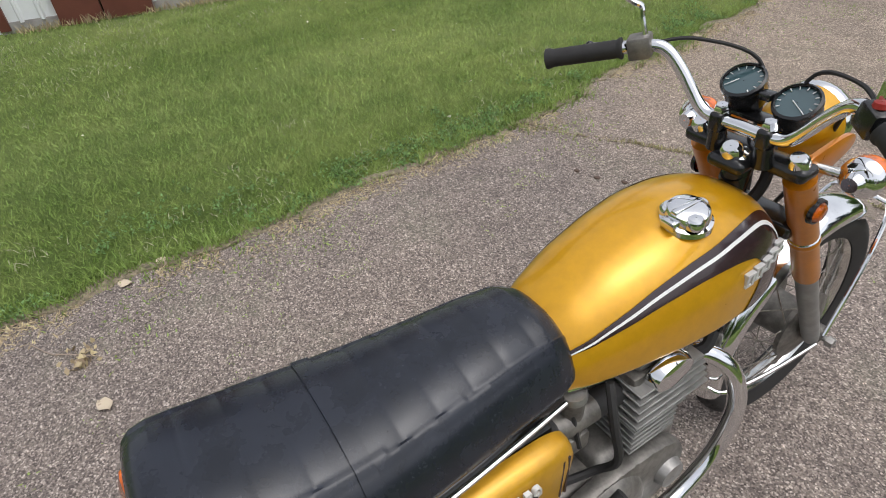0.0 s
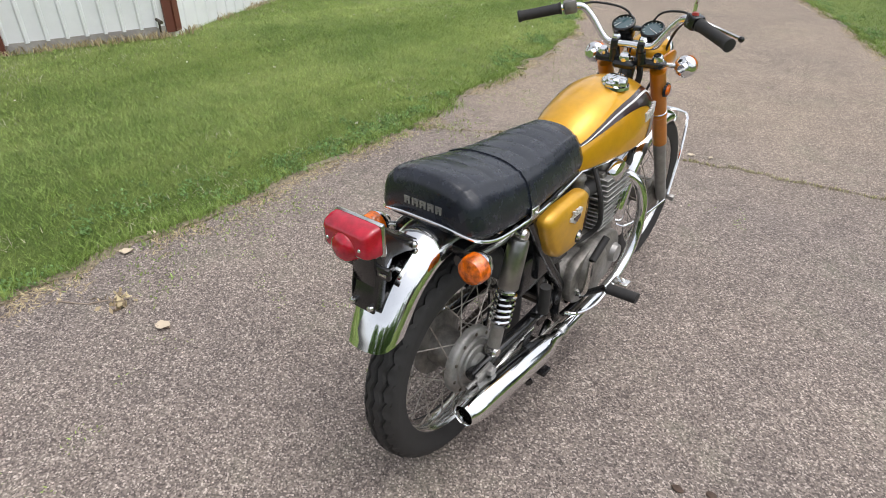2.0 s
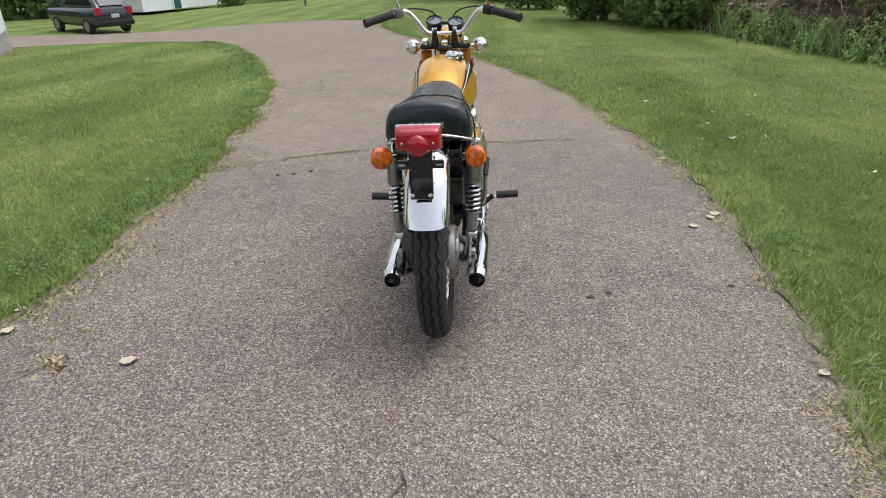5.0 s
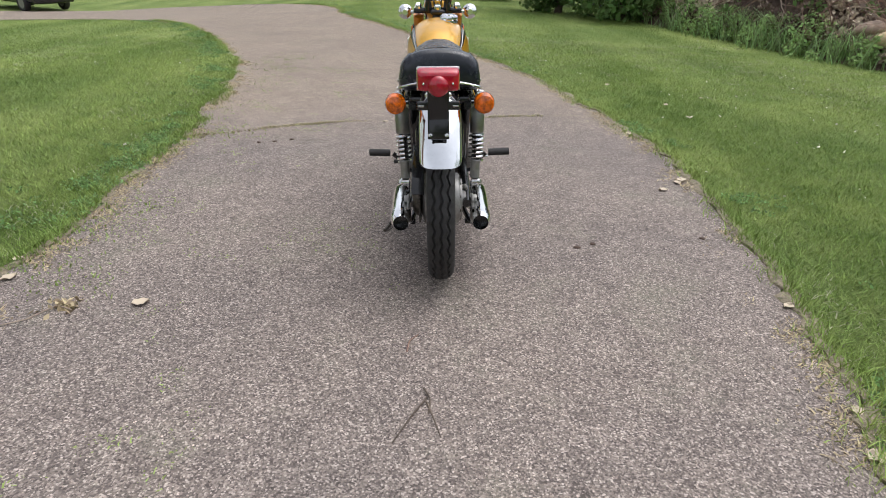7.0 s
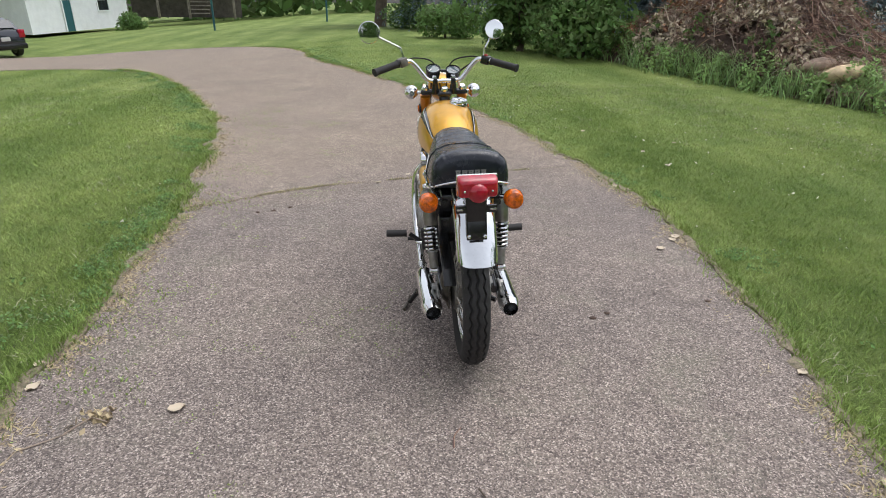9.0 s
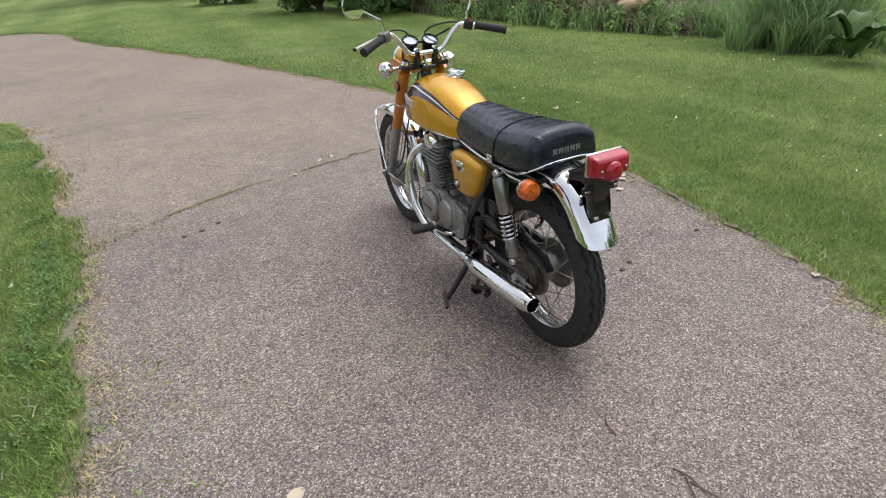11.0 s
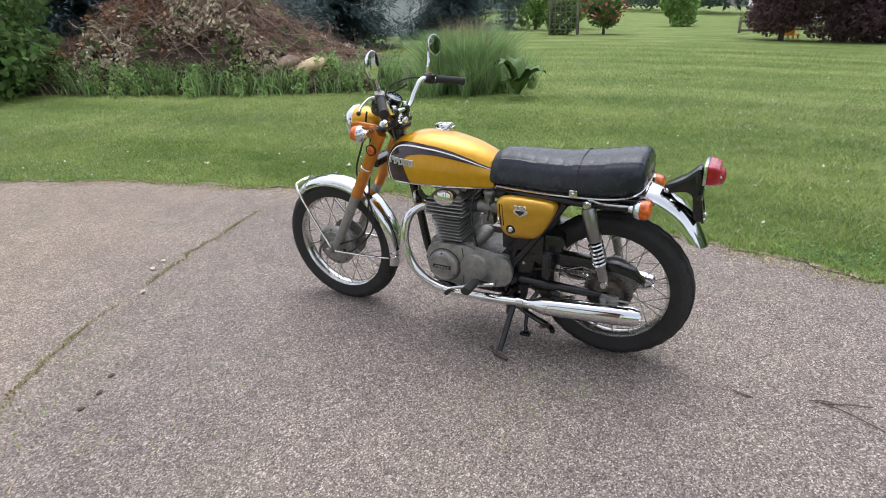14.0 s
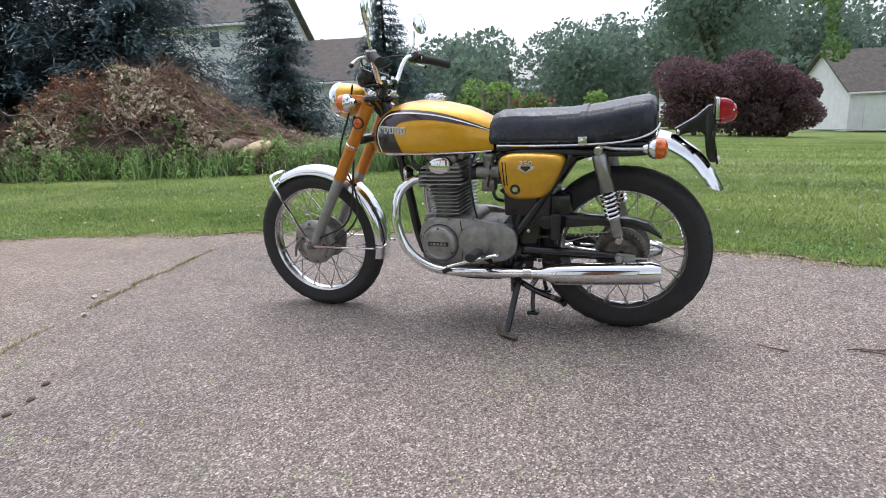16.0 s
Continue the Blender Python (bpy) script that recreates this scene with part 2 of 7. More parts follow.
M_ROAD = ground_material("weathered_chipseal", "road")
M_LAWN = ground_material("lawn", "lawn")
M_BLADE = tinted(mat("grass_blade", (0.25, 0.352, 0.105), 0.6, island=0.30, spec=0.2))
M_VERGE = mat("verge_litter", (0.33, 0.27, 0.19), 0.9, scale=55, color2=(0.11, 0.10, 0.06), bump=0.8, bscale=140, fine=0.012)
M_TALL = mat("tall_grass", (0.125, 0.18, 0.072), 0.5, island=0.5, spec=0.3, leaf=1.0)
M_STRAW = mat("straw", (0.40, 0.32, 0.19), 0.7, island=0.4)
M_LEAF = mat("tree_leaf", (0.075, 0.12, 0.04), 0.7, island=0.45, spec=0.1, leaf=1.0)
M_LEAFL = mat("light_leaf", (0.12, 0.18, 0.055), 0.7, island=0.4, spec=0.1, leaf=1.0)
M_HERB = mat("weed_leaf", (0.145, 0.205, 0.075), 0.65, island=0.5, spec=0.2, leaf=1.0)
M_CLOVER = mat("clover_leaf", (0.105, 0.165, 0.06), 0.6, island=0.45, spec=0.25, leaf=1.0)
M_DOCK = mat("broad_leaf", (0.10, 0.17, 0.05), 0.55, obrand=0.25, spec=0.3, var=0.2, scale=14)
# distance haze is mixed into this leaf colour as a bluer grey
M_FARHAZE = mat("hazed_far_leaf", (0.092, 0.124, 0.098), 0.9, island=0.16, spec=0.0, leaf=1.0)
M_SPRUCE = mat("spruce_needles", (0.076, 0.106, 0.112), 0.8, island=0.40, spec=0.1, leaf=1.0)
M_PURPLE = mat("purple_leaf", (0.092, 0.058, 0.066), 0.8, island=0.45, spec=0.0, leaf=1.0)
M_PINK = mat("pink_flower", (0.55, 0.14, 0.16), 0.6, island=0.3)
M_BARK = mat("bark", (0.10, 0.075, 0.055), 0.85, var=0.4, scale=12, bump=0.5, bscale=30)
M_TWIG = mat("dead_twigs", (0.215, 0.125, 0.095), 0.8, island=0.6)
M_PALETWIG = mat("bleached_twigs", (0.38, 0.30, 0.23), 0.8, island=0.4)
M_DEADLEAF = mat("dead_leaves", (0.48, 0.40, 0.30), 0.75, island=0.5)
M_BROWNLEAF = mat("brown_leaves", (0.23, 0.168, 0.13), 0.8, island=0.5)
M_RUST = mat("rusty_leaves", (0.24, 0.115, 0.06), 0.75, island=0.4)
M_CLIP = mat("grass_clippings", (0.40, 0.40, 0.25), 0.8, island=0.3)
M_PETAL = mat("petal", (0.7, 0.68, 0.55), 0.7, island=0.3)
M_CRACK = mat("crack_earth", (0.30, 0.26, 0.165), 0.95, scale=22, color2=(0.17, 0.14, 0.09), bump=0.2, bscale=60, fine=0.006)
M_WEED = mat("crack_weed", (0.34, 0.32, 0.15), 0.7, island=0.5)
M_SOIL = mat("soil", (0.085, 0.055, 0.04), 0.95, var=0.4, scale=6, bump=0.8, bscale=20, fine=0.05)
M_SIDING = mat("white_siding", (0.81, 0.825, 0.84), 0.45, var=0.05, scale=2)
M_BROWN = mat("brown_steel", (0.14, 0.045, 0.03), 0.5, var=0.15, scale=3)
M_CONC = mat("concrete", (0.36, 0.34, 0.32), 0.85, var=0.2, scale=5, bump=0.3, bscale=30)
M_ROOF = mat("brown_shingle", (0.10, 0.085, 0.075), 0.85, var=0.3, scale=3, bump=0.4, bscale=20)
M_GREYSID = mat("grey_siding", (0.80, 0.80, 0.84), 0.6, var=0.06, scale=2)
M_TEAL = mat("teal_door", (0.02, 0.10, 0.12), 0.5)
M_DARKWIN = mat("window_glass", (0.02, 0.025, 0.03), 0.06, coat=0.5)
M_WEATHER = mat("weathered_wood", (0.22, 0.19, 0.16), 0.8, var=0.3, scale=6)
M_CAR = mat("dark_blue_car_paint", (0.02, 0.024, 0.035), 0.2, 0.3, 1.0)
M_TOY = mat("orange_plastic", (0.8, 0.25, 0.03), 0.4)
M_BROWNSTONE = mat("brown_stone", (0.26, 0.19, 0.14), 0.9, var=0.3, scale=9, bump=0.4, bscale=40)
M_STUMP = mat("pale_stone", (0.55, 0.42, 0.26), 0.8, var=0.2, scale=9)


# ---- mesh helpers ----
def mesh_ob(name, v, f, material, parent=None, label="", smooth=True):
    me = bpy.data.meshes.new(name)
    me.from_pydata([tuple(p) for p in v], [], [tuple(q) for q in f])
    me.materials.append(material)
    if smooth:
        me.shade_smooth()
        me.set_sharp_from_angle(angle=radians(42))
    ob = new(name, me)
    if parent is not None:
        ob.parent = parent
    if label:
        tagged(ob, label)
    return ob


def part(name, vf, material, parent, label="", smooth=True):
    return mesh_ob(name, vf[0], vf[1], material, parent, label, smooth)


def join(*vfs):
    v, f = [], []
    for a, b in vfs:
        n = len(v)
        v += [tuple(p) for p in a]
        f += [tuple(i + n for i in q) for q in b]
    return v, f


def mirror_x(vf):
    return [(-x, y, z) for x, y, z in vf[0]], [tuple(reversed(q)) for q in vf[1]]


def smooth_path(pts, k=6):
    p = [Vector(q) for q in pts]
    p = [p[0] * 2 - p[1]] + p + [p[-1] * 2 - p[-2]]
    out = []
    for i in range(1, len(p) - 2):
        for j in range(k):
            t = j / k
            a, b, c, d = p[i - 1], p[i], p[i + 1], p[i + 2]
            out.append(0.5 * (2 * b + (c - a) * t + (2 * a - 5 * b + 4 * c - d) * t * t + (3 * b - a - 3 * c + d) * t ** 3))
    out.append(p[-2])
    return out


def tube(pts, r, n=10, k=6, cap=True):
    """A swept round tube; r is a number or one number for each given point."""
    path = smooth_path(pts, k) if k > 1 else [Vector(q) for q in pts]
    if isinstance(r, (int, float)):
        rad = [r] * len(path)
    else:
        rad = list(np.interp(np.linspace(0, len(r) - 1, len(path)), range(len(r)), r))
    v, f, up = [], [], None
    for i, p in enumerate(path):
        d = (path[min(i + 1, len(path) - 1)] - path[max(i - 1, 0)]).normalized()
        if up is None:
            up = d.orthogonal().normalized()
        up = (up - d * up.dot(d)).normalized()
        side = d.cross(up)
        for j in range(n):
            a = 2 * math.pi * j / n
            v.append(p + (up * math.cos(a) + side * math.sin(a)) * rad[i])
    for i in range(len(path) - 1):
        for j in range(n):
            a, b = i * n + j, i * n + (j + 1) % n
            f.append((a, b, b + n, a + n))
    if cap:
        f.append(tuple(reversed(range(n))))
        f.append(tuple(range(len(v) - n, len(v))))
    return v, f


def lathe(profile, origin, axis, n=32, closed=False):
    """Turns a profile of (radius, height along the axis) round the axis."""
    q = Vector((0, 0, 1)).rotation_difference(Vector(axis).normalized())
    o = Vector(origin)
    v, f, m = [], [], len(profile)
    for i in range(n):
        a = 2 * math.pi * i / n
        for r, h in profile:
            v.append(o + q @ Vector((r * math.cos(a), r * math.sin(a), h)))
    rows = m if closed else m - 1
    for i in range(n):
        for j in range(rows):
            a, b, c, d = i * m + j, i * m + (j + 1) % m, ((i + 1) % n) * m + (j + 1) % m, ((i + 1) % n) * m + j
            f.append((a, d, c, b))
    return v, f


def loft(rings, cap=True):
    n, v, f = len(rings[0]), [], []
    for r in rings:
        v += [tuple(p) for p in r]
    for i in range(len(rings) - 1):
        for j in range(n):
            a, b = i * n + j, i * n + (j + 1) % n
            f.append((a, b, b + n, a + n))
    if cap:
        f.append(tuple(reversed(range(n))))
        f.append(tuple(range(len(v) - n, len(v))))
    return v, f


def block(x0, x1, y0, y1, z0, z1, bevel=0.004, seg=2):
    bm = bmesh.new()
    bmesh.ops.create_cube(bm, size=1.0)
    for p in bm.verts:
        p.co = Vector(((x0 + x1) / 2 + p.co.x * (x1 - x0), (y0 + y1) / 2 + p.co.y * (y1 - y0), (z0 + z1) / 2 + p.co.z * (z1 - z0)))
    if bevel:
        bmesh.ops.bevel(bm, geom=list(bm.edges), offset=bevel, segments=seg, affect='EDGES', profile=0.5)
    bm.verts.ensure_lookup_table()
    v, f = [tuple(p.co) for p in bm.verts], [tuple(p.index for p in q.verts) for q in bm.faces]
    bm.free()
    return v, f


def plate(outline, x0, x1, bevel=0.003):
    """A flat piece with an outline in (y, z), from x0 to x1."""
    bm = bmesh.new()
    a = [bm.verts.new((x0, y, z)) for y, z in outline]
    face = bm.faces.new(a)
    res = bmesh.ops.extrude_face_region(bm, geom=[face])
    for g in res["geom"]:
        if isinstance(g, bmesh.types.BMVert):
            g.co.x = x1
    bmesh.ops.recalc_face_normals(bm, faces=list(bm.faces))
    if bevel:
        bmesh.ops.bevel(bm, geom=list(bm.edges), offset=bevel, segments=2, affect='EDGES', profile=0.5)
    bm.verts.index_update()
    v, f = [tuple(p.co) for p in bm.verts], [tuple(p.index for p in q.verts) for q in bm.faces]
    bm.free()
    return v, f


def turned(vf, m):
    return [tuple(m @ Vector(p)) for p in vf[0]], vf[1]


def superring(y, w, zb, zt, n=40, e=2.6, eb=None, mid=0.5):
    zc, out = zb + (zt - zb) * mid, []
    for i in range(n):
        a = 2 * math.pi * i / n
        c, s = math.cos(a), math.sin(a)
        p = 2 / (e if s >= 0 else (eb or e))
        out.append((w * math.copysign(abs(c) ** p, c), y, zc + ((zt - zc) * abs(s) ** p if s >= 0 else (zb - zc) * abs(s) ** p)))
    return out


def rounded(outline, k=5, passes=2):
    """Cuts the corners of a closed outline."""
    p = [Vector(q) for q in outline]
    for _ in range(passes):
        o = []
        for i in range(len(p)):
            a, b = p[i], p[(i + 1) % len(p)]
            o += [a * 0.75 + b * 0.25, a * 0.25 + b * 0.75]
        p = o
    return [tuple(q) for q in p]


def ball(c, r, n=16, m=10, squash=(1, 1, 1)):
    v, f = lathe([(max(1e-4, math.sin(math.pi * i / m)) * r, -math.cos(math.pi * i / m) * r) for i in range(m + 1)], (0, 0, 0), (0, 0, 1), n)
    return [(c[0] + x * squash[0], c[1] + y * squash[1], c[2] + z * squash[2]) for x, y, z in v], f


def letters(text, size, depth):
    cu = bpy.data.curves.new("letters", 'FONT')
    cu.body, cu.size, cu.extrude, cu.align_x, cu.align_y = text, size, depth, 'CENTER', 'CENTER'
    tmp = bpy.data.objects.new("letters", cu)
    me = bpy.data.meshes.new_from_object(tmp)
    v, f = [tuple(p.co) for p in me.vertices], [tuple(q.vertices) for q in me.polygons]
    bpy.data.objects.remove(tmp)
    bpy.data.curves.remove(cu)
    bpy.data.meshes.remove(me)
    return v, f



# ---- the ground ----
rng = np.random.default_rng(7)


def gz(x, y):
    """Height of the ground: level round the driveway, falling gently away, more so to some sides."""
    d = math.hypot(x, y - 1) - 6
    az = math.degrees(math.atan2(y - 1, x))
    s = float(np.interp(az, (-180, -60, -16, 14, 95, 120, 180), (0.05, 0.05, 0.052, 0.022, 0.02, 0.05, 0.05)))
    z = -s * (math.log1p(math.exp(-abs(d))) + max(d, 0))
    fade = min(1.0, max(0.0, (15.0 - y) / 8.0)) if y > 7 else 1.0
    z -= (0.008 * max(y, 0.0) + 0.014 * max(y - 1.4, 0.0)) * fade ** 2
    return z - 0.40 * math.exp(-((x + 14) ** 2 + (y - 22) ** 2) / 72)


LEFT_EDGE = [(-1.2, -9), (-1.45, -4), (-1.62, -1.5), (-1.67, -0.5), (-1.68, 0.1), (-1.70, 0.6), (-1.72, 1.2), (-1.73, 1.7), (-1.79, 2.2), (-1.90, 2.7), (-2.00, 3.4), (-2.18, 4.4), (-2.62, 5.8), (-3.6, 8.1), (-5.3, 11.1), (-7.1, 12.9), (-8.9, 13.7), (-11.5, 13.9), (-16, 12.9), (-24, 9.5)]
RIGHT_EDGE = [(0.5, -9), (0.85, -4), (1.14, -1.2), (1.25, -0.75), (1.33, -0.4), (1.40, -0.05), (1.46, 0.45), (1.51, 0.95), (1.53, 1.5), (1.52, 2.1), (1.47, 2.95), (1.38, 3.6), (1.27, 4.2), (1.05, 5.2), (0.70, 6.5), (0.22, 7.8), (-0.32, 9.0), (-1.35, 11.2), (-2.1, 12.9), (-3.5, 17.5), (-7.3, 22.0), (-12, 24.5), (-18, 23), (-26, 19)]


def dense(line, step):
    p = smooth_path([(x, y, 0) for x, y in line], 12)
    d = np.r_[0, np.cumsum([(a - b).length for a, b in zip(p[1:], p[:-1])])]
    s = np.linspace(0, d[-1], int(d[-1] / step))
    return np.c_[np.interp(s, d, [q.x for q in p]), np.interp(s, d, [q.y for q in p])]


def ragged(line, seed):
    """Roughens an edge at three scales."""
    t = np.gradient(line, axis=0)
    t /= np.linalg.norm(t, axis=1)[:, None]
    o = [0.07 * noise.noise((x * 1.3, y * 1.3, seed)) + 0.05 * noise.noise((x * 4.5, y * 4.5, seed + 2)) + 0.03 * noise.noise((x * 14, y * 14, seed + 5)) for x, y in line]
    return line + np.c_[-t[:, 1], t[:, 0]] * np.array(o)[:, None]


LD, RD = ragged(dense(LEFT_EDGE, 0.03), 3), ragged(dense(RIGHT_EDGE, 0.03), 9)
ROAD_POLY = np.vstack([LD, RD[::-1]])


def on_road(x, y):
    """Which of the points lie on the driveway."""
    inside = np.zeros(len(x), bool)
    px, py = ROAD_POLY[::2, 0], ROAD_POLY[::2, 1]
    j = len(px) - 1
    for i in range(len(px)):
        if py[i] != py[j]:
            hit = ((py[i] > y) != (py[j] > y)) & (x < (px[j] - px[i]) * (y - py[i]) / (py[j] - py[i]) + px[i])
            inside ^= hit
        j = i
    return inside


def make_ground():
    radii = [0.0] + [0.35 * 1.085 ** i for i in range(1, 92)]
    n, v, f = 120, [(0, 1, gz(0, 1))], []
    for r in radii[1:]:
        for i in range(n):
            a = 2 * math.pi * i / n
            x, y = r * math.cos(a), 1 + r * math.sin(a)
            v.append((x, y, gz(x, y) + (0.02 * noise.noise((x * 0.7, y * 0.7, 0)) - 0.022 if r > 2.6 else -0.01)))
    for i in range(n):
        f.append((0, 1 + i, 1 + (i + 1) % n))
    for k in range(len(radii) - 2):
        for i in range(n):
            a, b = 1 + k * n + i, 1 + k * n + (i + 1) % n
            f.append((a, a + n, b + n, b))
    return tagged(mesh_ob("ground", v, f, M_LAWN), "mown green lawn with dry patches beside the driveway", "lawn", kind="structure")


def make_road():
    m = 1100
    s = np.linspace(0, 1, m)

    def pick(d):
        i = s * (len(d) - 1)
        return np.c_[np.interp(i, range(len(d)), d[:, 0]), np.interp(i, range(len(d)), d[:, 1])]
    a, b = pick(LD), pick(RD)
    cols = (0.0, 0.004, 0.1, 0.25, 0.4, 0.5, 0.6, 0.75, 0.9, 0.996, 1.0)
    v, f = [], []
    for p, q in zip(a, b):
        for c in cols:
            x, y = p + (q - p) * c
            v.append((x, y, gz(x, y) + (-0.04 if c in (0.0, 1.0) else 0.0)))
    n = len(cols)
    for i in range(m - 1):
        for j in range(n - 1):
            k = i * n + j
            f.append((k, k + 1, k + n + 1, k + n))
    return tagged(mesh_ob("road", v, f, M_ROAD), "weathered pinkish grey chip-seal driveway curving away", "driveway", kind="structure")


def make_verge(line, side, name):
    """The ragged strip of dry litter between the driveway and the lawn."""
    p = line[:int(len(line) * 0.62)]
    t = np.gradient(p, axis=0)
    t /= np.linalg.norm(t, axis=1)[:, None]
    nrm = np.c_[t[:, 1], -t[:, 0]] * side
    v, f = [], []
    for i, (x, y) in enumerate(p):
        w = max(0.0, 0.012 + 0.05 * noise.noise((x * 2.1, y * 2.1, 11)) + 0.05 * noise.noise((x * 9, y * 9, 13)) + 0.02 * noise.noise((x * 30, y * 30, 17)))
        for k, o in enumerate((-0.07, -0.02, w * 0.6, w)):
            q = p[i] + nrm[i] * o
            v.append((q[0], q[1], gz(q[0], q[1]) + (-0.012, 0.010, 0.006, -0.004)[k]))
        if i:
            for k in range(3):
                a = (i - 1) * 4 + k
                f.append((a, a + 1, a + 5, a + 4) if side > 0 else (a, a + 4, a + 5, a + 1))
    return tagged(mesh_ob(name, v, f, M_VERGE), "dry straw and earth along the driveway edge", "verge", kind="structure")


def quad_ob(name, v, q, material, parent=None, label=""):
    me = bpy.data.meshes.new(name)
    me.vertices.add(len(v))
    me.vertices.foreach_set("co", np.ascontiguousarray(v, dtype=np.float32).ravel())
    me.loops.add(q.size)
    me.loops.foreach_set("vertex_index", q.ravel().astype(np.int32))
    me.polygons.add(len(q))
    me.polygons.foreach_set("loop_start", np.arange(0, q.size, q.shape[1], dtype=np.int32))
    me.update(calc_edges=True)
    me.materials.append(material)
    ob = new(name, me)
    if parent is not None:
        ob.parent = parent
    if label:
        tagged(ob, label)
    return ob


def blades(name, pos, hmin, hmax, width, lean, material, label, category, kind="stuff", single=False):
    """Many single blades of grass as one sheet of triangles."""
    n = len(pos)
    h = rng.uniform(hmin, hmax, n)
    a = rng.uniform(0, 2 * math.pi, n)
    t = rng.uniform(0, 2 * math.pi, n)
    w = width * rng.uniform(0.6, 1.3, n)
    l = lean * h * rng.uniform(0.2, 1.2, n)
    side = np.c_[np.cos(a), np.sin(a), np.zeros(n)] * (w / 2)[:, None]
    bend = np.c_[np.cos(t), np.sin(t), np.zeros(n)] * l[:, None]
    up = np.c_[np.zeros(n), np.zeros(n), h]
    if single:
        v = np.stack([pos - side, pos + side, pos + up * 0.95 + bend], 1).reshape(-1, 3)
        tri = np.arange(3 * n).reshape(-1, 3)
    else:
        p2, p3 = pos + up * 0.6 + bend * 0.35 + side * 0.7, pos + up * 0.6 + bend * 0.35 - side * 0.7
        v = np.stack([pos - side, pos + side, p2, p3, pos + up * 0.95 + bend], 1).reshape(-1, 3)
        base = np.arange(n)[:, None] * 5
        tri = np.concatenate([base + [0, 1, 2], base + [0, 2, 3], base + [3, 2, 4]], 1).reshape(-1, 3)
    ob = quad_ob(name, v, tri, material)
    return tagged(ob, label, category, kind=kind)


def lawn_points(n, x0, x1, y0, y1, keep=None):
    x, y = rng.uniform(x0, x1, n), rng.uniform(y0, y1, n)
    ok = ~on_road(x, y)
    if keep is not None:
        ok &= keep(x, y)
    x, y = x[ok], y[ok]
    return np.c_[x, y, [gz(a, b) - 0.012 for a, b in zip(x, y)]]


def edge_points(n, spread, inside):
    out = []
    for d, sgn in ((LD, 1), (RD, -1)):
        k = len(d) * 0.55
        i = rng.uniform(20, k, n // 2)
        c = np.c_[np.interp(i, range(len(d)), d[:, 0]), np.interp(i, range(len(d)), d[:, 1])]
        off = np.abs(rng.normal(0, spread, n // 2)) * (1 if inside else -1) * sgn
        c[:, 0] += off
        c[:, 1] += rng.normal(0, 0.012, n // 2)
        out.append(c)
    c = np.vstack(out)
    return np.c_[c, [gz(a, b) for a, b in c]]


make_ground()
make_road()
make_verge(LD, 1, "verge_left")
make_verge(RD, -1, "verge_right")

# the crack across the driveway, a recessed line with soil in it
CRACK = [(-1.82, 1.80), (-1.60, 1.97), (-1.30, 2.16), (-1.10, 2.29), (-0.85, 2.40), (-0.55, 2.50), (-0.25, 2.60), (0.10, 2.69), (0.50, 2.78), (0.95, 2.89), (1.48, 3.00)]


def make_crack():
    p = dense(CRACK, 0.012)
    v, f = [], []
    for i, (x, y) in enumerate(p):
        w = (0.0058 if x < 0.3 else 0.0045) * max(0.0, noise.noise((x * 2.3, y * 2.3, 2)) * 0.7 + noise.noise((x * 17, y * 17, 6)) * 0.8 + 0.55)
        o = 0.02 * noise.noise((x * 13, y * 13, 4)) + 0.03 * noise.noise((x * 3, y * 3, 7))
        v += [(x, y - w + o, gz(x, y) + 0.003), (x, y + w + o, gz(x, y) + 0.003)]
        if i and w > 0.0006:
            f.append((2 * i - 2, 2 * i, 2 * i + 1, 2 * i - 1))
    return tagged(mesh_ob("crack", v, f, M_CRACK, smooth=False), "broken earth-filled crack across the driveway", "crack", kind="structure")


make_crack()
cp = dense(CRACK, 0.004)
cp = cp[rng.choice(len(cp), 800)]
cp = cp[[noise.noise((x * 1.9, y * 1.9, 21)) + (0.25 if x < -0.6 else -0.12) > 0 for x, y in cp]]
cp = cp + np.c_[np.zeros(len(cp)), [0.03 * noise.noise((x * 3, y * 3, 7)) + 0.02 * noise.noise((x * 13, y * 13, 4)) for x, y in cp]] + rng.normal(0, 0.013, (len(cp), 2))
blades("crack_weeds", np.c_[cp, [gz(x, y) + 0.002 for x, y in cp]], 0.004, 0.018, 0.004, 1.2, M_STRAW, "short dry weeds growing in the crack", "weeds")
cw = dense(CRACK, 0.002)
cw = cw[rng.choice(len(cw), 1500)]
cw = cw[[noise.noise((x * 2.6, y * 2.6, 33)) + (0.34 if x < -0.9 else 0.12 if x < 0.3 else -0.1) > 0 for x, y in cw]]
cw = cw + np.c_[np.zeros(len(cw)), [0.03 * noise.noise((x * 3, y * 3, 7)) + 0.02 * noise.noise((x * 13, y * 13, 4)) for x, y in cw]] + rng.normal(0, 0.012, (len(cw), 2)) * np.where(cw[:, :1] < -1.3, 2.2, 1.0)
blades("crack_moss", np.c_[cw, [gz(x, y) + 0.002 for x, y in cw]], 0.005, 0.022, 0.005, 1.1, M_WEED, "yellow-green weeds and moss along the crack", "weeds")


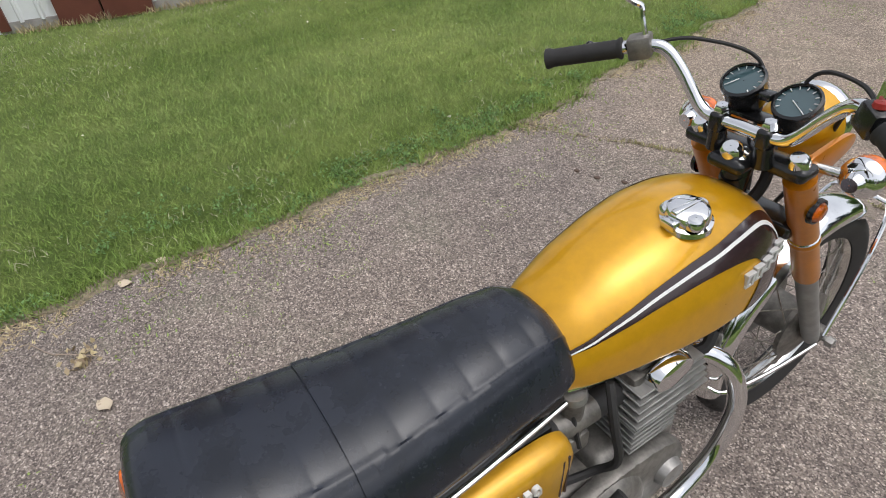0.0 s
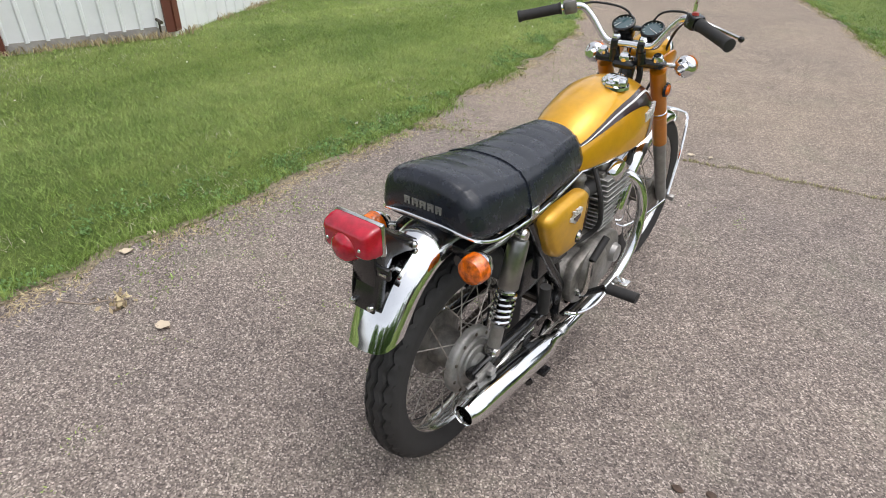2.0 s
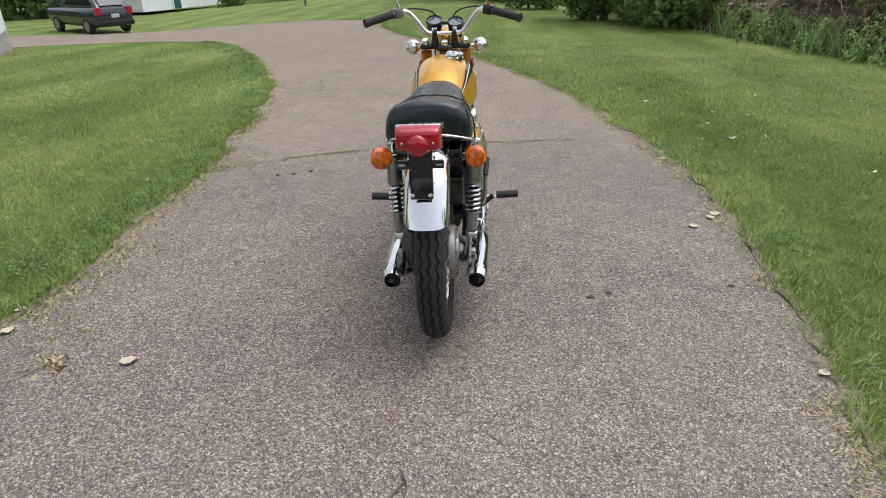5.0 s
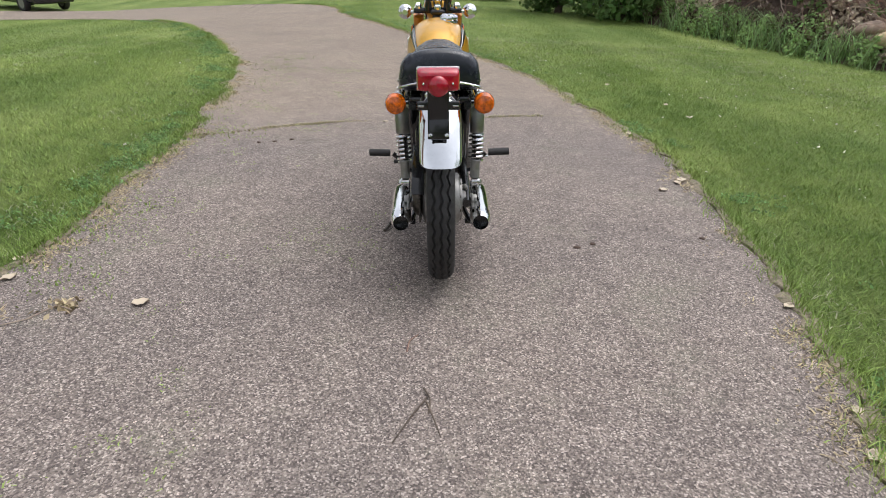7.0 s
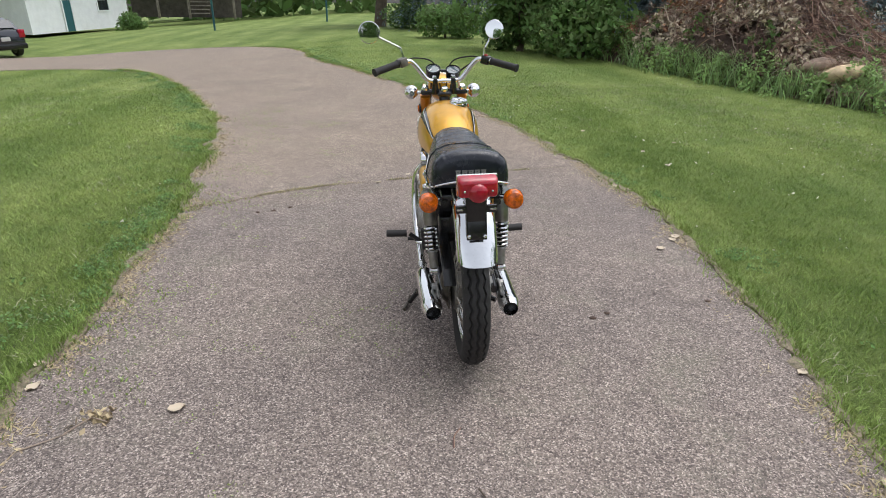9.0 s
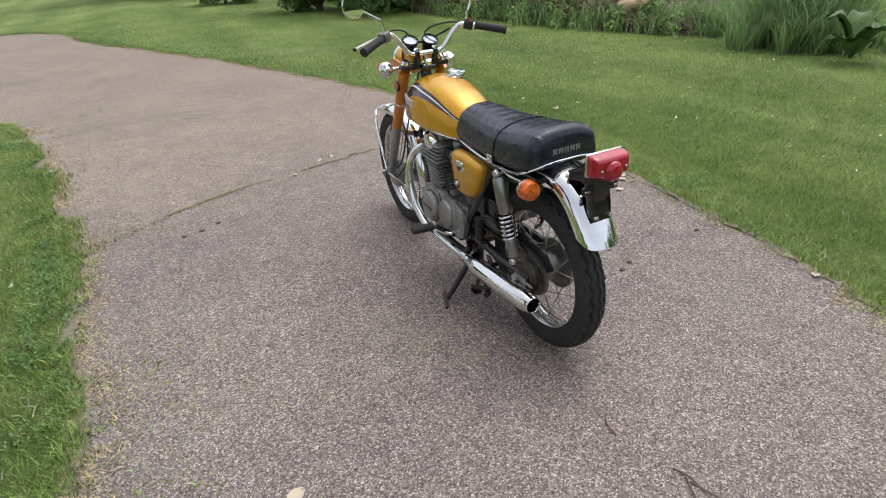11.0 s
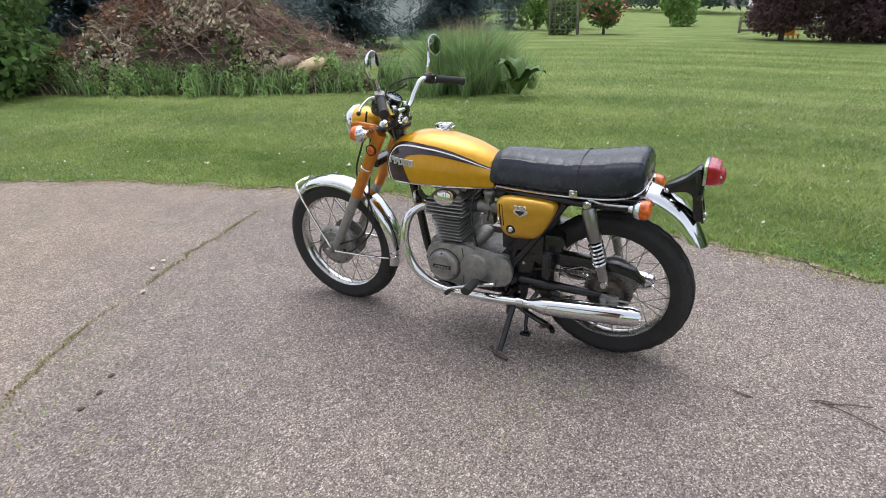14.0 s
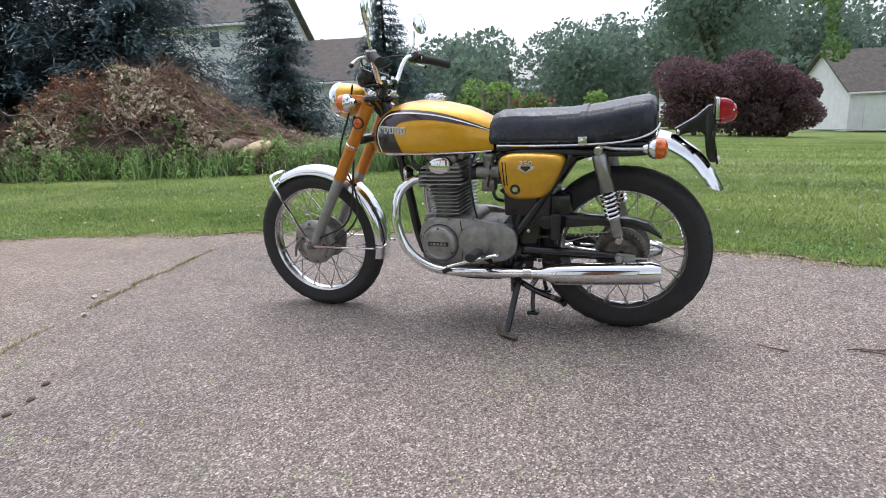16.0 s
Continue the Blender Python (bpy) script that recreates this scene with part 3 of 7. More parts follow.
# ---- buildings ----
def wall_panel(a, b, z0, z1, ribs, material, name, parent, depth=0.022):
    """A ribbed steel wall from a to b."""
    a, b = Vector((*a, 0)), Vector((*b, 0))
    d = (b - a)
    length = d.length
    d.normalize()
    nrm = Vector((d.y, -d.x, 0))
    pts, x = [], 0.0
    while x < length:
        for o, h in ((0, 0), (0.012, depth), (0.034, depth), (0.046, 0)):
            pts.append((x + o, h))
        x += ribs
    pts = [q for q in pts if q[0] <= length] + [(length, 0)]
    v, f = [], []
    for s, h in pts:
        p = a + d * s + nrm * h
        v += [(p.x, p.y, z0), (p.x, p.y, z1)]
    for i in range(len(pts) - 1):
        f.append((2 * i, 2 * i + 2, 2 * i + 3, 2 * i + 1))
    back = len(v)
    for q in (a - nrm * 0.12, b - nrm * 0.12):
        v += [(q.x, q.y, z0), (q.x, q.y, z1)]
    f += [(back, back + 1, back + 3, back + 2), (0, 1, back + 1, back), (2 * len(pts) - 2, back + 2, back + 3, 2 * len(pts) - 1)]
    f.append(tuple(range(1, 2 * len(pts), 2)) + (back + 3, back + 1))
    return part(name, (v, f), material, parent, smooth=False)


def slab(a, b, t, z0, z1, off=0.0):
    """An upright board from a to b, t thick, standing off from the line."""
    a, b = Vector((*a, 0)), Vector((*b, 0))
    d = (b - a).normalized()
    n = Vector((d.y, -d.x, 0))
    c = [a + n * off, b + n * off, b + n * (off + t), a + n * (off + t)]
    v = [(p.x, p.y, z) for z in (z0, z1) for p in c]
    return v, [(3, 2, 1, 0), (4, 5, 6, 7), (0, 1, 5, 4), (1, 2, 6, 5), (2, 3, 7, 6), (3, 0, 4, 7)]


def along(a, b, s):
    return (a[0] + (b[0] - a[0]) * s, a[1] + (b[1] - a[1]) * s)


def make_shed():
    shed = new("pole_shed")
    shed.location = (-5.2, 2.0, gz(-5.2, 2.0))
    tagged(shed, "white ribbed steel pole shed with brown trim and sliding door", "shed")
    c = SHED_CORNER
    fr, sd = SHED_FRONT, SHED_SIDE
    zb, zt = -0.25, 3.1

    def loc(vf):
        return [(x - shed.location.x, y - shed.location.y, z) for x, y, z in vf[0]], vf[1]

    def lp(p):
        return (p[0] - shed.location.x, p[1] - shed.location.y)
    f1, f2 = along(c, fr, 0.545), along(c, fr, 0.83)
    wall_panel(lp(f1), lp(c), 0.07, zt, 0.16, M_SIDING, "front_wall", shed)
    wall_panel(lp(fr), lp(f2), 0.07, zt, 0.16, M_SIDING, "front_wall", shed)
    wall_panel(lp(c), lp(sd), -0.10, zt, 0.23, M_SIDING, "side_wall", shed, 0.012)
    part("footing", join(loc(slab(fr, c, 0.05, zb - 0.3, 0.08, -0.04)), loc(slab(c, sd, 0.05, zb - 0.6, -0.09, -0.04))), M_CONC, shed, "grey concrete footing", False)
    part("corner_trim", join(loc(slab(along(c, fr, 0.03), c, 0.03, 0.02, zt, 0.0)), loc(slab(c, along(c, sd, 0.008), 0.03, 0.02, zt, 0.0))), M_BROWN, shed, "brown corner trim", False)
    part("corner_trim", loc(slab(fr, along(fr, c, 0.03), 0.03, 0.02, zt, 0.0)), M_BROWN, shed, "brown corner trim", False)
    for s0, s1 in ((0.69, 0.55), (0.825, 0.702)):
        door = part("sliding_door", loc(slab(along(c, fr, s0), along(c, fr, s1), 0.05, 0.0, zt - 0.3, 0.02)), M_BROWN, shed, "brown steel sliding door leaf", False)
        part("door_edge", loc(slab(along(c, fr, s1), along(c, fr, s1 - 0.006), 0.055, 0.0, zt - 0.3, 0.02)), M_BROWN, door, "dark folded door edge", False)
    part("door_gap", loc(slab(along(c, fr, 0.702), along(c, fr, 0.69), 0.012, 0.0, zt - 0.3, 0.02)), M_BLACK, shed, "dark gap between the leaves", False)
    tap = along(c, fr, 0.06)
    part("yard_tap", join(tube([(*lp((tap[0] + 0.06, tap[1])), -0.1), (*lp((tap[0] + 0.06, tap[1])), 0.14)], 0.011, 8, 1), tube([(*lp((tap[0] + 0.02, tap[1])), 0.15), (*lp((tap[0] + 0.11, tap[1])), 0.135)], 0.016, 8, 1)), M_STEELD, shed, "small dark yard tap")
    a, b = along(c, sd, 0.075), along(c, sd, 0.128)
    win = part("window", loc(slab(a, b, 0.02, 0.62, 1.4, 0.016)), M_DARKWIN, shed, "small barred window", False)
    bars = []
    for q0, q1 in ((a, along(a, b, 0.12)), (along(a, b, 0.88), b)):
        bars.append(loc(slab(q0, q1, 0.05, 0.56, 1.45, 0.02)))
    bars += [loc(slab(a, b, 0.06, 0.54, 0.62, 0.02)), loc(slab(a, b, 0.05, 1.39, 1.47, 0.02))]
    part("window_frame", join(*bars), M_WEATHER, win, "grey weathered wooden frame", False)
    for s0, s1 in ((0.1, 0.5), (0.5, 0.9)):
        p, q = along(a, b, s0), along(a, b, s1)
        tri = [tube([(*lp(p), 0.62), (*lp(q), 1.4)], 0.012, 5, 1), tube([(*lp(q), 0.62), (*lp(p), 1.4)], 0.012, 5, 1)]
        d = Vector((b[0] - a[0], b[1] - a[1], 0)).normalized()
        tri = [turned(t, Matrix.Translation((d.y * 0.045, -d.x * 0.045, 0))) for t in tri]
        part("glazing_bar", join(*tri), M_WEATHER, win)
    bk = (fr[0] + sd[0] - c[0], fr[1] + sd[1] - c[1])
    pts = [lp(c), lp(sd), lp(bk), lp(fr)]
    cx, cy = sum(p[0] for p in pts) / 4, sum(p[1] for p in pts) / 4
    o = [(cx + (x - cx) * 1.04, cy + (y - cy) * 1.04) for x, y in pts]
    m1, m2 = ((o[0][0] + o[3][0]) / 2, (o[0][1] + o[3][1]) / 2), ((o[1][0] + o[2][0]) / 2, (o[1][1] + o[2][1]) / 2)
    v = [(*p, zt) for p in o] + [(*m1, zt + 1.6), (*m2, zt + 1.6)]
    v += [(x, y, z + 0.08) for x, y, z in v]
    f = [(0, 4, 5, 1), (3, 2, 5, 4), (6, 7, 11, 10), (9, 10, 11, 8), (0, 1, 7, 6), (2, 3, 9, 8), (0, 6, 10, 4), (4, 10, 9, 3), (1, 5, 11, 7), (5, 2, 8, 11)]
    part("roof", (v, f), M_BROWN, shed, "brown steel roof", False)
    part("rear_walls", join(loc(slab(sd, bk, 0.1, zb, zt)), loc(slab(bk, fr, 0.1, zb, zt))), M_SIDING, shed, "", False)
    return shed


SHED_CORNER, SHED_FRONT, SHED_SIDE = (-5.2, 2.2), (-5.75, -0.40), (-11.1, 12.2)
make_shed()
base = []
for p, q, n in ((SHED_CORNER, SHED_FRONT, 900), (SHED_CORNER, SHED_SIDE, 1500)):
    for t in rng.uniform(0, 1, n) ** 1.2:
        x, y = along(p, q, t)
        if noise.noise((x * 2.5, y * 2.5, 51)) + 0.6 * noise.noise((x * 9, y * 9, 52)) > -0.1:
            base.append((x + 0.05 + abs(rng.normal(0, 0.05)), y + rng.normal(0, 0.03)))
base = np.array(base)
blades("footing_weeds", np.c_[base, [gz(x, y) - 0.01 for x, y in base]], 0.02, 0.085, 0.010, 0.9, M_STRAW, "dry straw and weeds along the shed footing", "weeds")


def gable_house(name, label, at, yaw, w, d, h, rise, wall, roof, windows=(), doors=(), lap=0.12, category="house", door_mat=None, eaves=0.4):
    """A house with lapped siding: its front runs along local x at y = 0 and faces -y."""
    root = new(name)
    root.matrix_world = pose(*at, 0, 0, yaw)
    tagged(root, label, category)
    n = int(h / lap)
    rings = []
    for i in range(n):
        for z, o in ((i * h / n, 0.025), ((i + 1) * h / n, 0.0)):
            rings.append([(-o, -o, z), (w + o, -o, z), (w + o, d + o, z), (-o, d + o, z)])
    v, f = loft(rings, False)
    k = len(v)
    v += [(0, 0, h), (0, d, h), (0, d / 2, h + rise), (w, 0, h), (w, d, h), (w, d / 2, h + rise)]
    f += [(k, k + 2, k + 1), (k + 3, k + 4, k + 5)]
    part("wall", (v, f), wall, root, smooth=False)
    e, s = eaves, rise / (d / 2)
    p = [(-e, -e, h - e * s), (w + e, -e, h - e * s), (w + e, d / 2, h + rise), (-e, d / 2, h + rise), (w + e, d + e, h - e * s), (-e, d + e, h - e * s)]
    p2 = [(x, y, z + 0.16) for x, y, z in p]
    part("roof", (p + p2, [(6, 7, 8, 9), (9, 8, 10, 11), (3, 2, 1, 0), (5, 4, 2, 3), (0, 1, 7, 6), (4, 5, 11, 10), (1, 2, 8, 7), (2, 4, 10, 8), (3, 0, 6, 9), (5, 3, 9, 11)]), roof, root, smooth=False)
    part("gutter", block(-e, w + e, -e - 0.1, -e, h - e * s - 0.02, h - e * s + 0.1, 0.02), M_SIDING, root, "white gutter")
    for x0, x1, z0, z1 in windows:
        win = part("window", block(x0, x1, -0.05, 0.02, z0, z1, 0), M_DARKWIN, root, "dark window", False)
        part("window_frame", join(block(x0 - 0.09, x1 + 0.09, -0.1, -0.03, z1, z1 + 0.1, 0), block(x0 - 0.09, x1 + 0.09, -0.1, -0.03, z0 - 0.1, z0, 0), block(x0 - 0.09, x0, -0.1, -0.03, z0, z1, 0), block(x1, x1 + 0.09, -0.1, -0.03, z0, z1, 0), block(x0, x1, -0.085, -0.04, (z0 + z1) / 2 - 0.03, (z0 + z1) / 2 + 0.03, 0)), M_SIDING, win, "white frame", False)
    for x0, x1, z1 in doors:
        dr = part("door", block(x0, x1, -0.07, 0.02, 0, z1, 0.01), door_mat or M_TEAL, root, "", False)
        part("door_frame", join(block(x0 - 0.1, x0, -0.1, -0.03, 0, z1 + 0.1, 0), block(x1, x1 + 0.1, -0.1, -0.03, 0, z1 + 0.1, 0), block(x0, x1, -0.1, -0.03, z1, z1 + 0.1, 0)), M_SIDING, dr, "white frame", False)
    return root


# the white house beyond the bend
gable_house("white_house", "white clapboard house with a teal door and a dark roof", (-23.5, 40.9, -1.85), 78, 10.5, 11, 3.4, 2.6, M_SIDING, M_ROOF, windows=((6.9, 8.1, 1.3, 2.75),), doors=((3.2, 4.0, 2.05),))
deck = new("deck")
deck.matrix_world = pose(-21.9, 52.0, -0.9, 0, 0, 8)
tagged(deck, "weathered wooden deck on posts behind the house", "deck")
part("platform", block(0, 9, 0, 4, 2.3, 2.55, 0.02), M_WEATHER, deck)
for x in (0.2, 2.6, 5.0, 8.6):
    part("post", block(x - 0.09, x + 0.09, 0.05, 0.23, -0.4, 2.3, 0.01), M_WEATHER, deck)
part("stair", join(*[block(5.4, 6.9, -0.3 * i - 0.3, -0.3 * i, 2.05 - 0.28 * i, 2.1 - 0.28 * i, 0) for i in range(8)]), M_WEATHER, deck, "", False)
part("under_wall", block(0, 9, 2.5, 2.7, -0.4, 2.3, 0), M_ROOF, deck, "dark wall in the shade below the deck", False)

# houses seen low across the lawn
gable_house("grey_house", "pale grey two-storey house with a brown shingle roof", (24.1, 28.0, -0.6), -75.8, 6.6, 9, 6.5, 2.9, M_GREYSID, M_ROOF, windows=((4.2, 4.75, 5.2, 6.0), (1.2, 2.0, 5.1, 6.0)), lap=0.16)
gable_house("house_wing", "single-storey wing with a brown shingle roof", (25.75, 21.6, -0.6), -75.8, 5.2, 7, 3.2, 2.3, M_GREYSID, M_ROOF, windows=((1.2, 2.4, 1, 2.3),), lap=0.16)
gable_house("garage", "pale garage with two white arched doors", (51.6, -12.4, gz(52, -12)), -72, 11.5, 8, 3.1, 3.0, M_GREYSID, M_ROOF, doors=((1.2, 3.9, 2.5), (4.5, 7.2, 2.5)), door_mat=M_SIDING, lap=0.16)
gable_house("far_cottage", "low far cottage with a pale brown roof", (62, 1.0, gz(62, 2.6)), -84, 8, 6, 2.4, 2.0, M_GREYSID, M_ROOF, lap=0.2)

path_v, path_f = slab((45.5, -20), (48.0, -7), 2.2, -0.05, 0.02)
tagged(mesh_ob("pavement", [(x, y, gz(x, y) + z + 0.05) for x, y, z in path_v], path_f, M_CONC, smooth=False), "pale concrete apron before the garage", "pavement", kind="structure")


# ---- plants ----
def leaf_cloud(n, centres, size, seed):
    """Small leaf-shaped quads scattered through lumpy blobs: (x, y, z, rx, ry, rz) each."""
    g = np.random.default_rng(seed)
    c = np.array(centres)
    w = (c[:, 3] * c[:, 4] * c[:, 5]) ** 0.66
    k = g.choice(len(c), n, p=w / w.sum())
    d = g.normal(size=(n, 3))
    d /= np.linalg.norm(d, axis=1)[:, None]
    r = g.uniform(0.55, 1.06, n) ** 0.6
    p = c[k, :3] + d * r[:, None] * c[k, 3:6]
    a = g.normal(size=(n, 3)) + d * 0.6
    a /= np.linalg.norm(a, axis=1)[:, None]
    b = np.cross(a, g.normal(size=(n, 3)))
    b /= np.linalg.norm(b, axis=1)[:, None]
    t = np.cross(a, b)
    s = size * g.uniform(0.6, 1.4, n)[:, None]
    v = np.stack([p - t * s, p + b * s * 0.55, p + t * s, p - b * s * 0.55], 1).reshape(-1, 3)
    return v, np.arange(4 * n).reshape(-1, 4)


def limbs(root, h, spread, n, r, seed):
    g = np.random.default_rng(seed)
    out = [tube([(0, 0, -0.3), (0.02 * h, 0, h * 0.3), (0, 0.02 * h, h * 0.75)], [r * 1.3, r, r * 0.35], 9, 4)]
    for i in range(n):
        a, z = g.uniform(0, 6.28), h * g.uniform(0.25, 0.6)
        e = spread * g.uniform(0.6, 1.0)
        out.append(tube([(0, 0, z), (math.cos(a) * e * 0.5, math.sin(a) * e * 0.5, z + h * 0.16), (math.cos(a) * e, math.sin(a) * e, z + h * 0.26)], [r * 0.5, r * 0.3, r * 0.1], 6, 3))
    return part("trunk", join(*out), M_BARK, root)


def tree(name, label, at, h, w, material, n, size, seed, low=0.25, category="tree", blobs=9, group=""):
    root = new(name)
    root.location = at
    tagged(root, label, category, group)
    g = np.random.default_rng(seed)
    limbs(root, h, w * 0.8, 7, 0.03 * h, seed)
    c = []
    for i in range(blobs):
        z = h * g.uniform(low + 0.12, 0.86)
        k = 1 - abs(z / h - (low + 0.45)) * 1.1
        a, e = g.uniform(0, 6.28), w * g.uniform(0.2, 0.75) * k
        q = w * g.uniform(0.35, 0.6)
        c.append((math.cos(a) * e, math.sin(a) * e, z, q, q, q * 0.75))
    c.append((0, 0, h * (low + 0.45), w * 0.6, w * 0.6, h * 0.3))
    quad_ob("crown", *leaf_cloud(n, c, size, seed), material, root)
    return root


def drooping_tree(at):
    """A broad tree whose twigs hang down in separate bunches with sky between them."""
    root = new("yard_tree")
    root.location = at
    tagged(root, "broad leafy tree with drooping green branches", "tree")
    limbs(root, 9.0, 4.2, 12, 0.2, 21)
    g = np.random.default_rng(21)
    c = []
    for i in range(30):
        a, e, t = g.uniform(0, 6.28), math.sqrt(g.uniform(0.05, 1)), g.uniform(0, 1)
        r = 4.9 * e * math.sqrt(max(0.1, 1 - (1.15 * t - 0.35) ** 2))
        z = 1.9 + 7.0 * t + 0.9 * (1 - e)
        q = g.uniform(0.28, 0.58)
        c.append((math.cos(a) * r, math.sin(a) * r, z, q, q, q * g.uniform(0.7, 1.3)))
        if e > 0.6:
            for k in range(3):
                c.append((math.cos(a) * r + g.normal(0, 0.2), math.sin(a) * r + g.normal(0, 0.2), z - 0.35 * (k + 1), 0.16, 0.16, 0.32))
    quad_ob("crown", *leaf_cloud(14000, c, 0.066, 21), M_LEAF, root)
    return root


def spruce(name, label, at, h, w, n, seed):
    root = new(name)
    root.location = at
    tagged(root, label, "spruce")
    part("trunk", tube([(0, 0, -0.3), (0, 0, h * 0.5), (0, 0, h)], [0.022 * h, 0.014 * h, 0.002 * h], 8, 3), M_BARK, root)
    g = np.random.default_rng(seed)
    vs, layers = [], int(h * 3.2)
    for i in range(layers):
        f = (i + 0.5) / layers
        z, r = h * (0.04 + 0.95 * f), w * (1 - f) ** 0.85 + 0.05
        for j in range(int(9 + 10 * (1 - f))):
            a, ln = g.uniform(0, 6.28), r * g.uniform(0.72, 1.1)
            m = max(8, int(n * 1.5 * (1 - f)))
            s = g.uniform(0.12, 1, m)
            c = np.c_[np.cos(a) * s * ln, np.sin(a) * s * ln, z - 0.32 * ln * s + 0.16 * ln * s ** 2.5]
            c += g.normal(0, 0.035 * ln + 0.03, (m, 3))
            d = np.c_[np.cos(a) + g.normal(0, 0.6, m), np.sin(a) + g.normal(0, 0.6, m), g.normal(-0.25, 0.3, m)]
            d /= np.linalg.norm(d, axis=1)[:, None]
            side = np.cross(d, [0, 0, 1]) * 0.040
            q = 0.20 * g.uniform(0.6, 1.4, m)[:, None]
            vs.append(np.stack([c - side, c + side, c + d * q + side * 0.3, c + d * q - side * 0.3], 1).reshape(-1, 3))
    v = np.vstack(vs)
    quad_ob("crown", v, np.arange(len(v)).reshape(-1, 4), M_SPRUCE, root)
    return root


def at_ground(x, y, dz=-0.05):
    return (x, y, gz(x, y) + dz)


spruce("blue_spruce", "large blue-green spruce behind the brush pile", at_ground(10.8, 14.5), 10.0, 4.3, 190, 11)
spruce("blue_spruce", "dark blue-green spruce close to its neighbour", at_ground(9.0, 16.9), 9.6, 4.2, 170, 12)
spruce("blue_spruce", "narrow dark spruce before the grey house", at_ground(16.8, 13.9), 6.6, 2.9, 150, 13)
spruce("blue_spruce", "pointed dark spruce farther across the lawn", at_ground(24.2, 12.9), 7.6, 2.8, 120, 14)
spruce("blue_spruce", "dark spruce at the bend of the driveway", at_ground(3.4, 29.0), 8.0, 4.2, 60, 15)
spruce("small_spruce", "small dark spruce on the far lawn", at_ground(30.5, 12.4), 2.6, 1.3, 24, 16)

drooping_tree(at_ground(18.4, -7.0))
# the tall open tree shares the leaf colour with haze painted in
tree("yard_tree", "tall open green tree behind the purple bushes", at_ground(46, -2.4), 15, 5.0, M_FARHAZE, 5200, 0.22, 22, low=0.2, blobs=22)
tree("yard_tree", "dark green tree by the white house", at_ground(-30, 40), 12, 6, M_LEAF, 6000, 0.3, 23, low=0.05)
tree("yard_tree", "dark green tree behind the parked car", at_ground(-36, 52), 15, 8, M_LEAF, 6000, 0.4, 24, low=0.05)
tree("yard_tree", "leafy tree with a dark trunk at the bend", at_ground(-0.8, 32.0), 9, 4.0, M_LEAF, 6000, 0.2, 25, low=0.3)
tree("round_shrub", "round light green shrub on the far lawn", at_ground(40, 4.8), 2.6, 1.4, M_LEAFL, 2500, 0.13, 26, low=0.0, category="shrub")
tree("flowering_bush", "bush with pink blossom beside the trellis", at_ground(27.6, 6.5), 2.0, 1.2, M_LEAF, 2600, 0.1, 27, low=0.0, category="bush")
quad_ob("blossom", *leaf_cloud(260, [(0, 0, 1.3, 1.2, 1.2, 0.8)], 0.09, 28), M_PINK, bpy.data.objects["flowering_bush"], "pink blossom")
for i, (x, y, h, w) in enumerate(((25.2, -0.9, 3.1, 1.9), (26.0, -3.0, 3.4, 2.0), (26.6, -4.4, 3.1, 1.5))):
    tree("purple_bush", "large dark purple-leaved bush on thin stems", (x, y, gz(x, y) - 0.35), h + 0.15, w, M_PURPLE, 15000, 0.072, 31 + i, low=0.10, blobs=11, category="bush", group="row of purple bushes")
for i, (x, y, h, w) in enumerate(((5.6, 19.8, 4.2, 2.3), (4.6, 13.6, 3.6, 1.7), (3.4, 15.4, 3.0, 1.6))):
    tree("wild_bush", "dense dark green wild bush beside the brush pile", at_ground(x, y), h, w, M_LEAF, 6500, 0.085, 41 + i, low=0.0, category="bush", group="wild bushes")
for i, (x, y, h) in enumerate(((0.9, 30.2, 1.5), (1.8, 21.6, 1.5), (-19.4, 46.6, 0.9))):
    tree("low_shrub", "low green and bronze shrub on the lawn", at_ground(x, y), h, 1.3, M_LEAF, 2500, 0.08, 51 + i, low=0.0, category="shrub", group="low shrubs")
for i, (x, y, h) in enumerate(((30.6, 10.9, 3.1), (33.2, 9.6, 3.3))):
    tree("pale_bush", "feathery pale green bush behind the trellis", at_ground(x, y), h, 1.3, M_LEAFL, 1500, 0.12, 61 + i, low=0.05, category="bush", group="pale bushes")
for i, (x, y) in enumerate(((55, 0.8), (55.5, -0.8))):
    tree("hedge_shrub", "clipped yellow-green shrub on the far lawn", at_ground(x, y), 1.2, 1.1, M_LEAFL, 1500, 0.11, 55 + i, low=0.0, category="shrub", group="clipped shrubs")


def far_woods():
    """The wooded hill on the skyline."""
    g = np.random.default_rng(77)
    c = []
    for i in range(230):
        a = g.uniform(-62, 78)
        d = g.uniform(88, 150)
        x, y = d * math.cos(radians(a)), d * math.sin(radians(a))
        h = 8.6 + 3.0 * noise.noise((a * 0.06, 1, 1)) + (d - 88) * 0.075 + g.uniform(-1.2, 1.6)
        h *= float(np.interp(a, (-30, 4, 10, 22), (1.45, 1.42, 1.22, 1.0)))
        base = gz(x, y)
        for k in range(3):
            c.append((x + g.uniform(-3, 3), y + g.uniform(-3, 3), base + h * (0.35 + 0.3 * k), 4.2, 4.2, h * 0.32))
    # the haze over the hill lies in the leaf colour
    ob = quad_ob("far_woods", *leaf_cloud(200000, c, 0.5, 78), M_FARHAZE)
    return tagged(ob, "wooded hill of broad green trees on the skyline", "woods", kind="stuff")


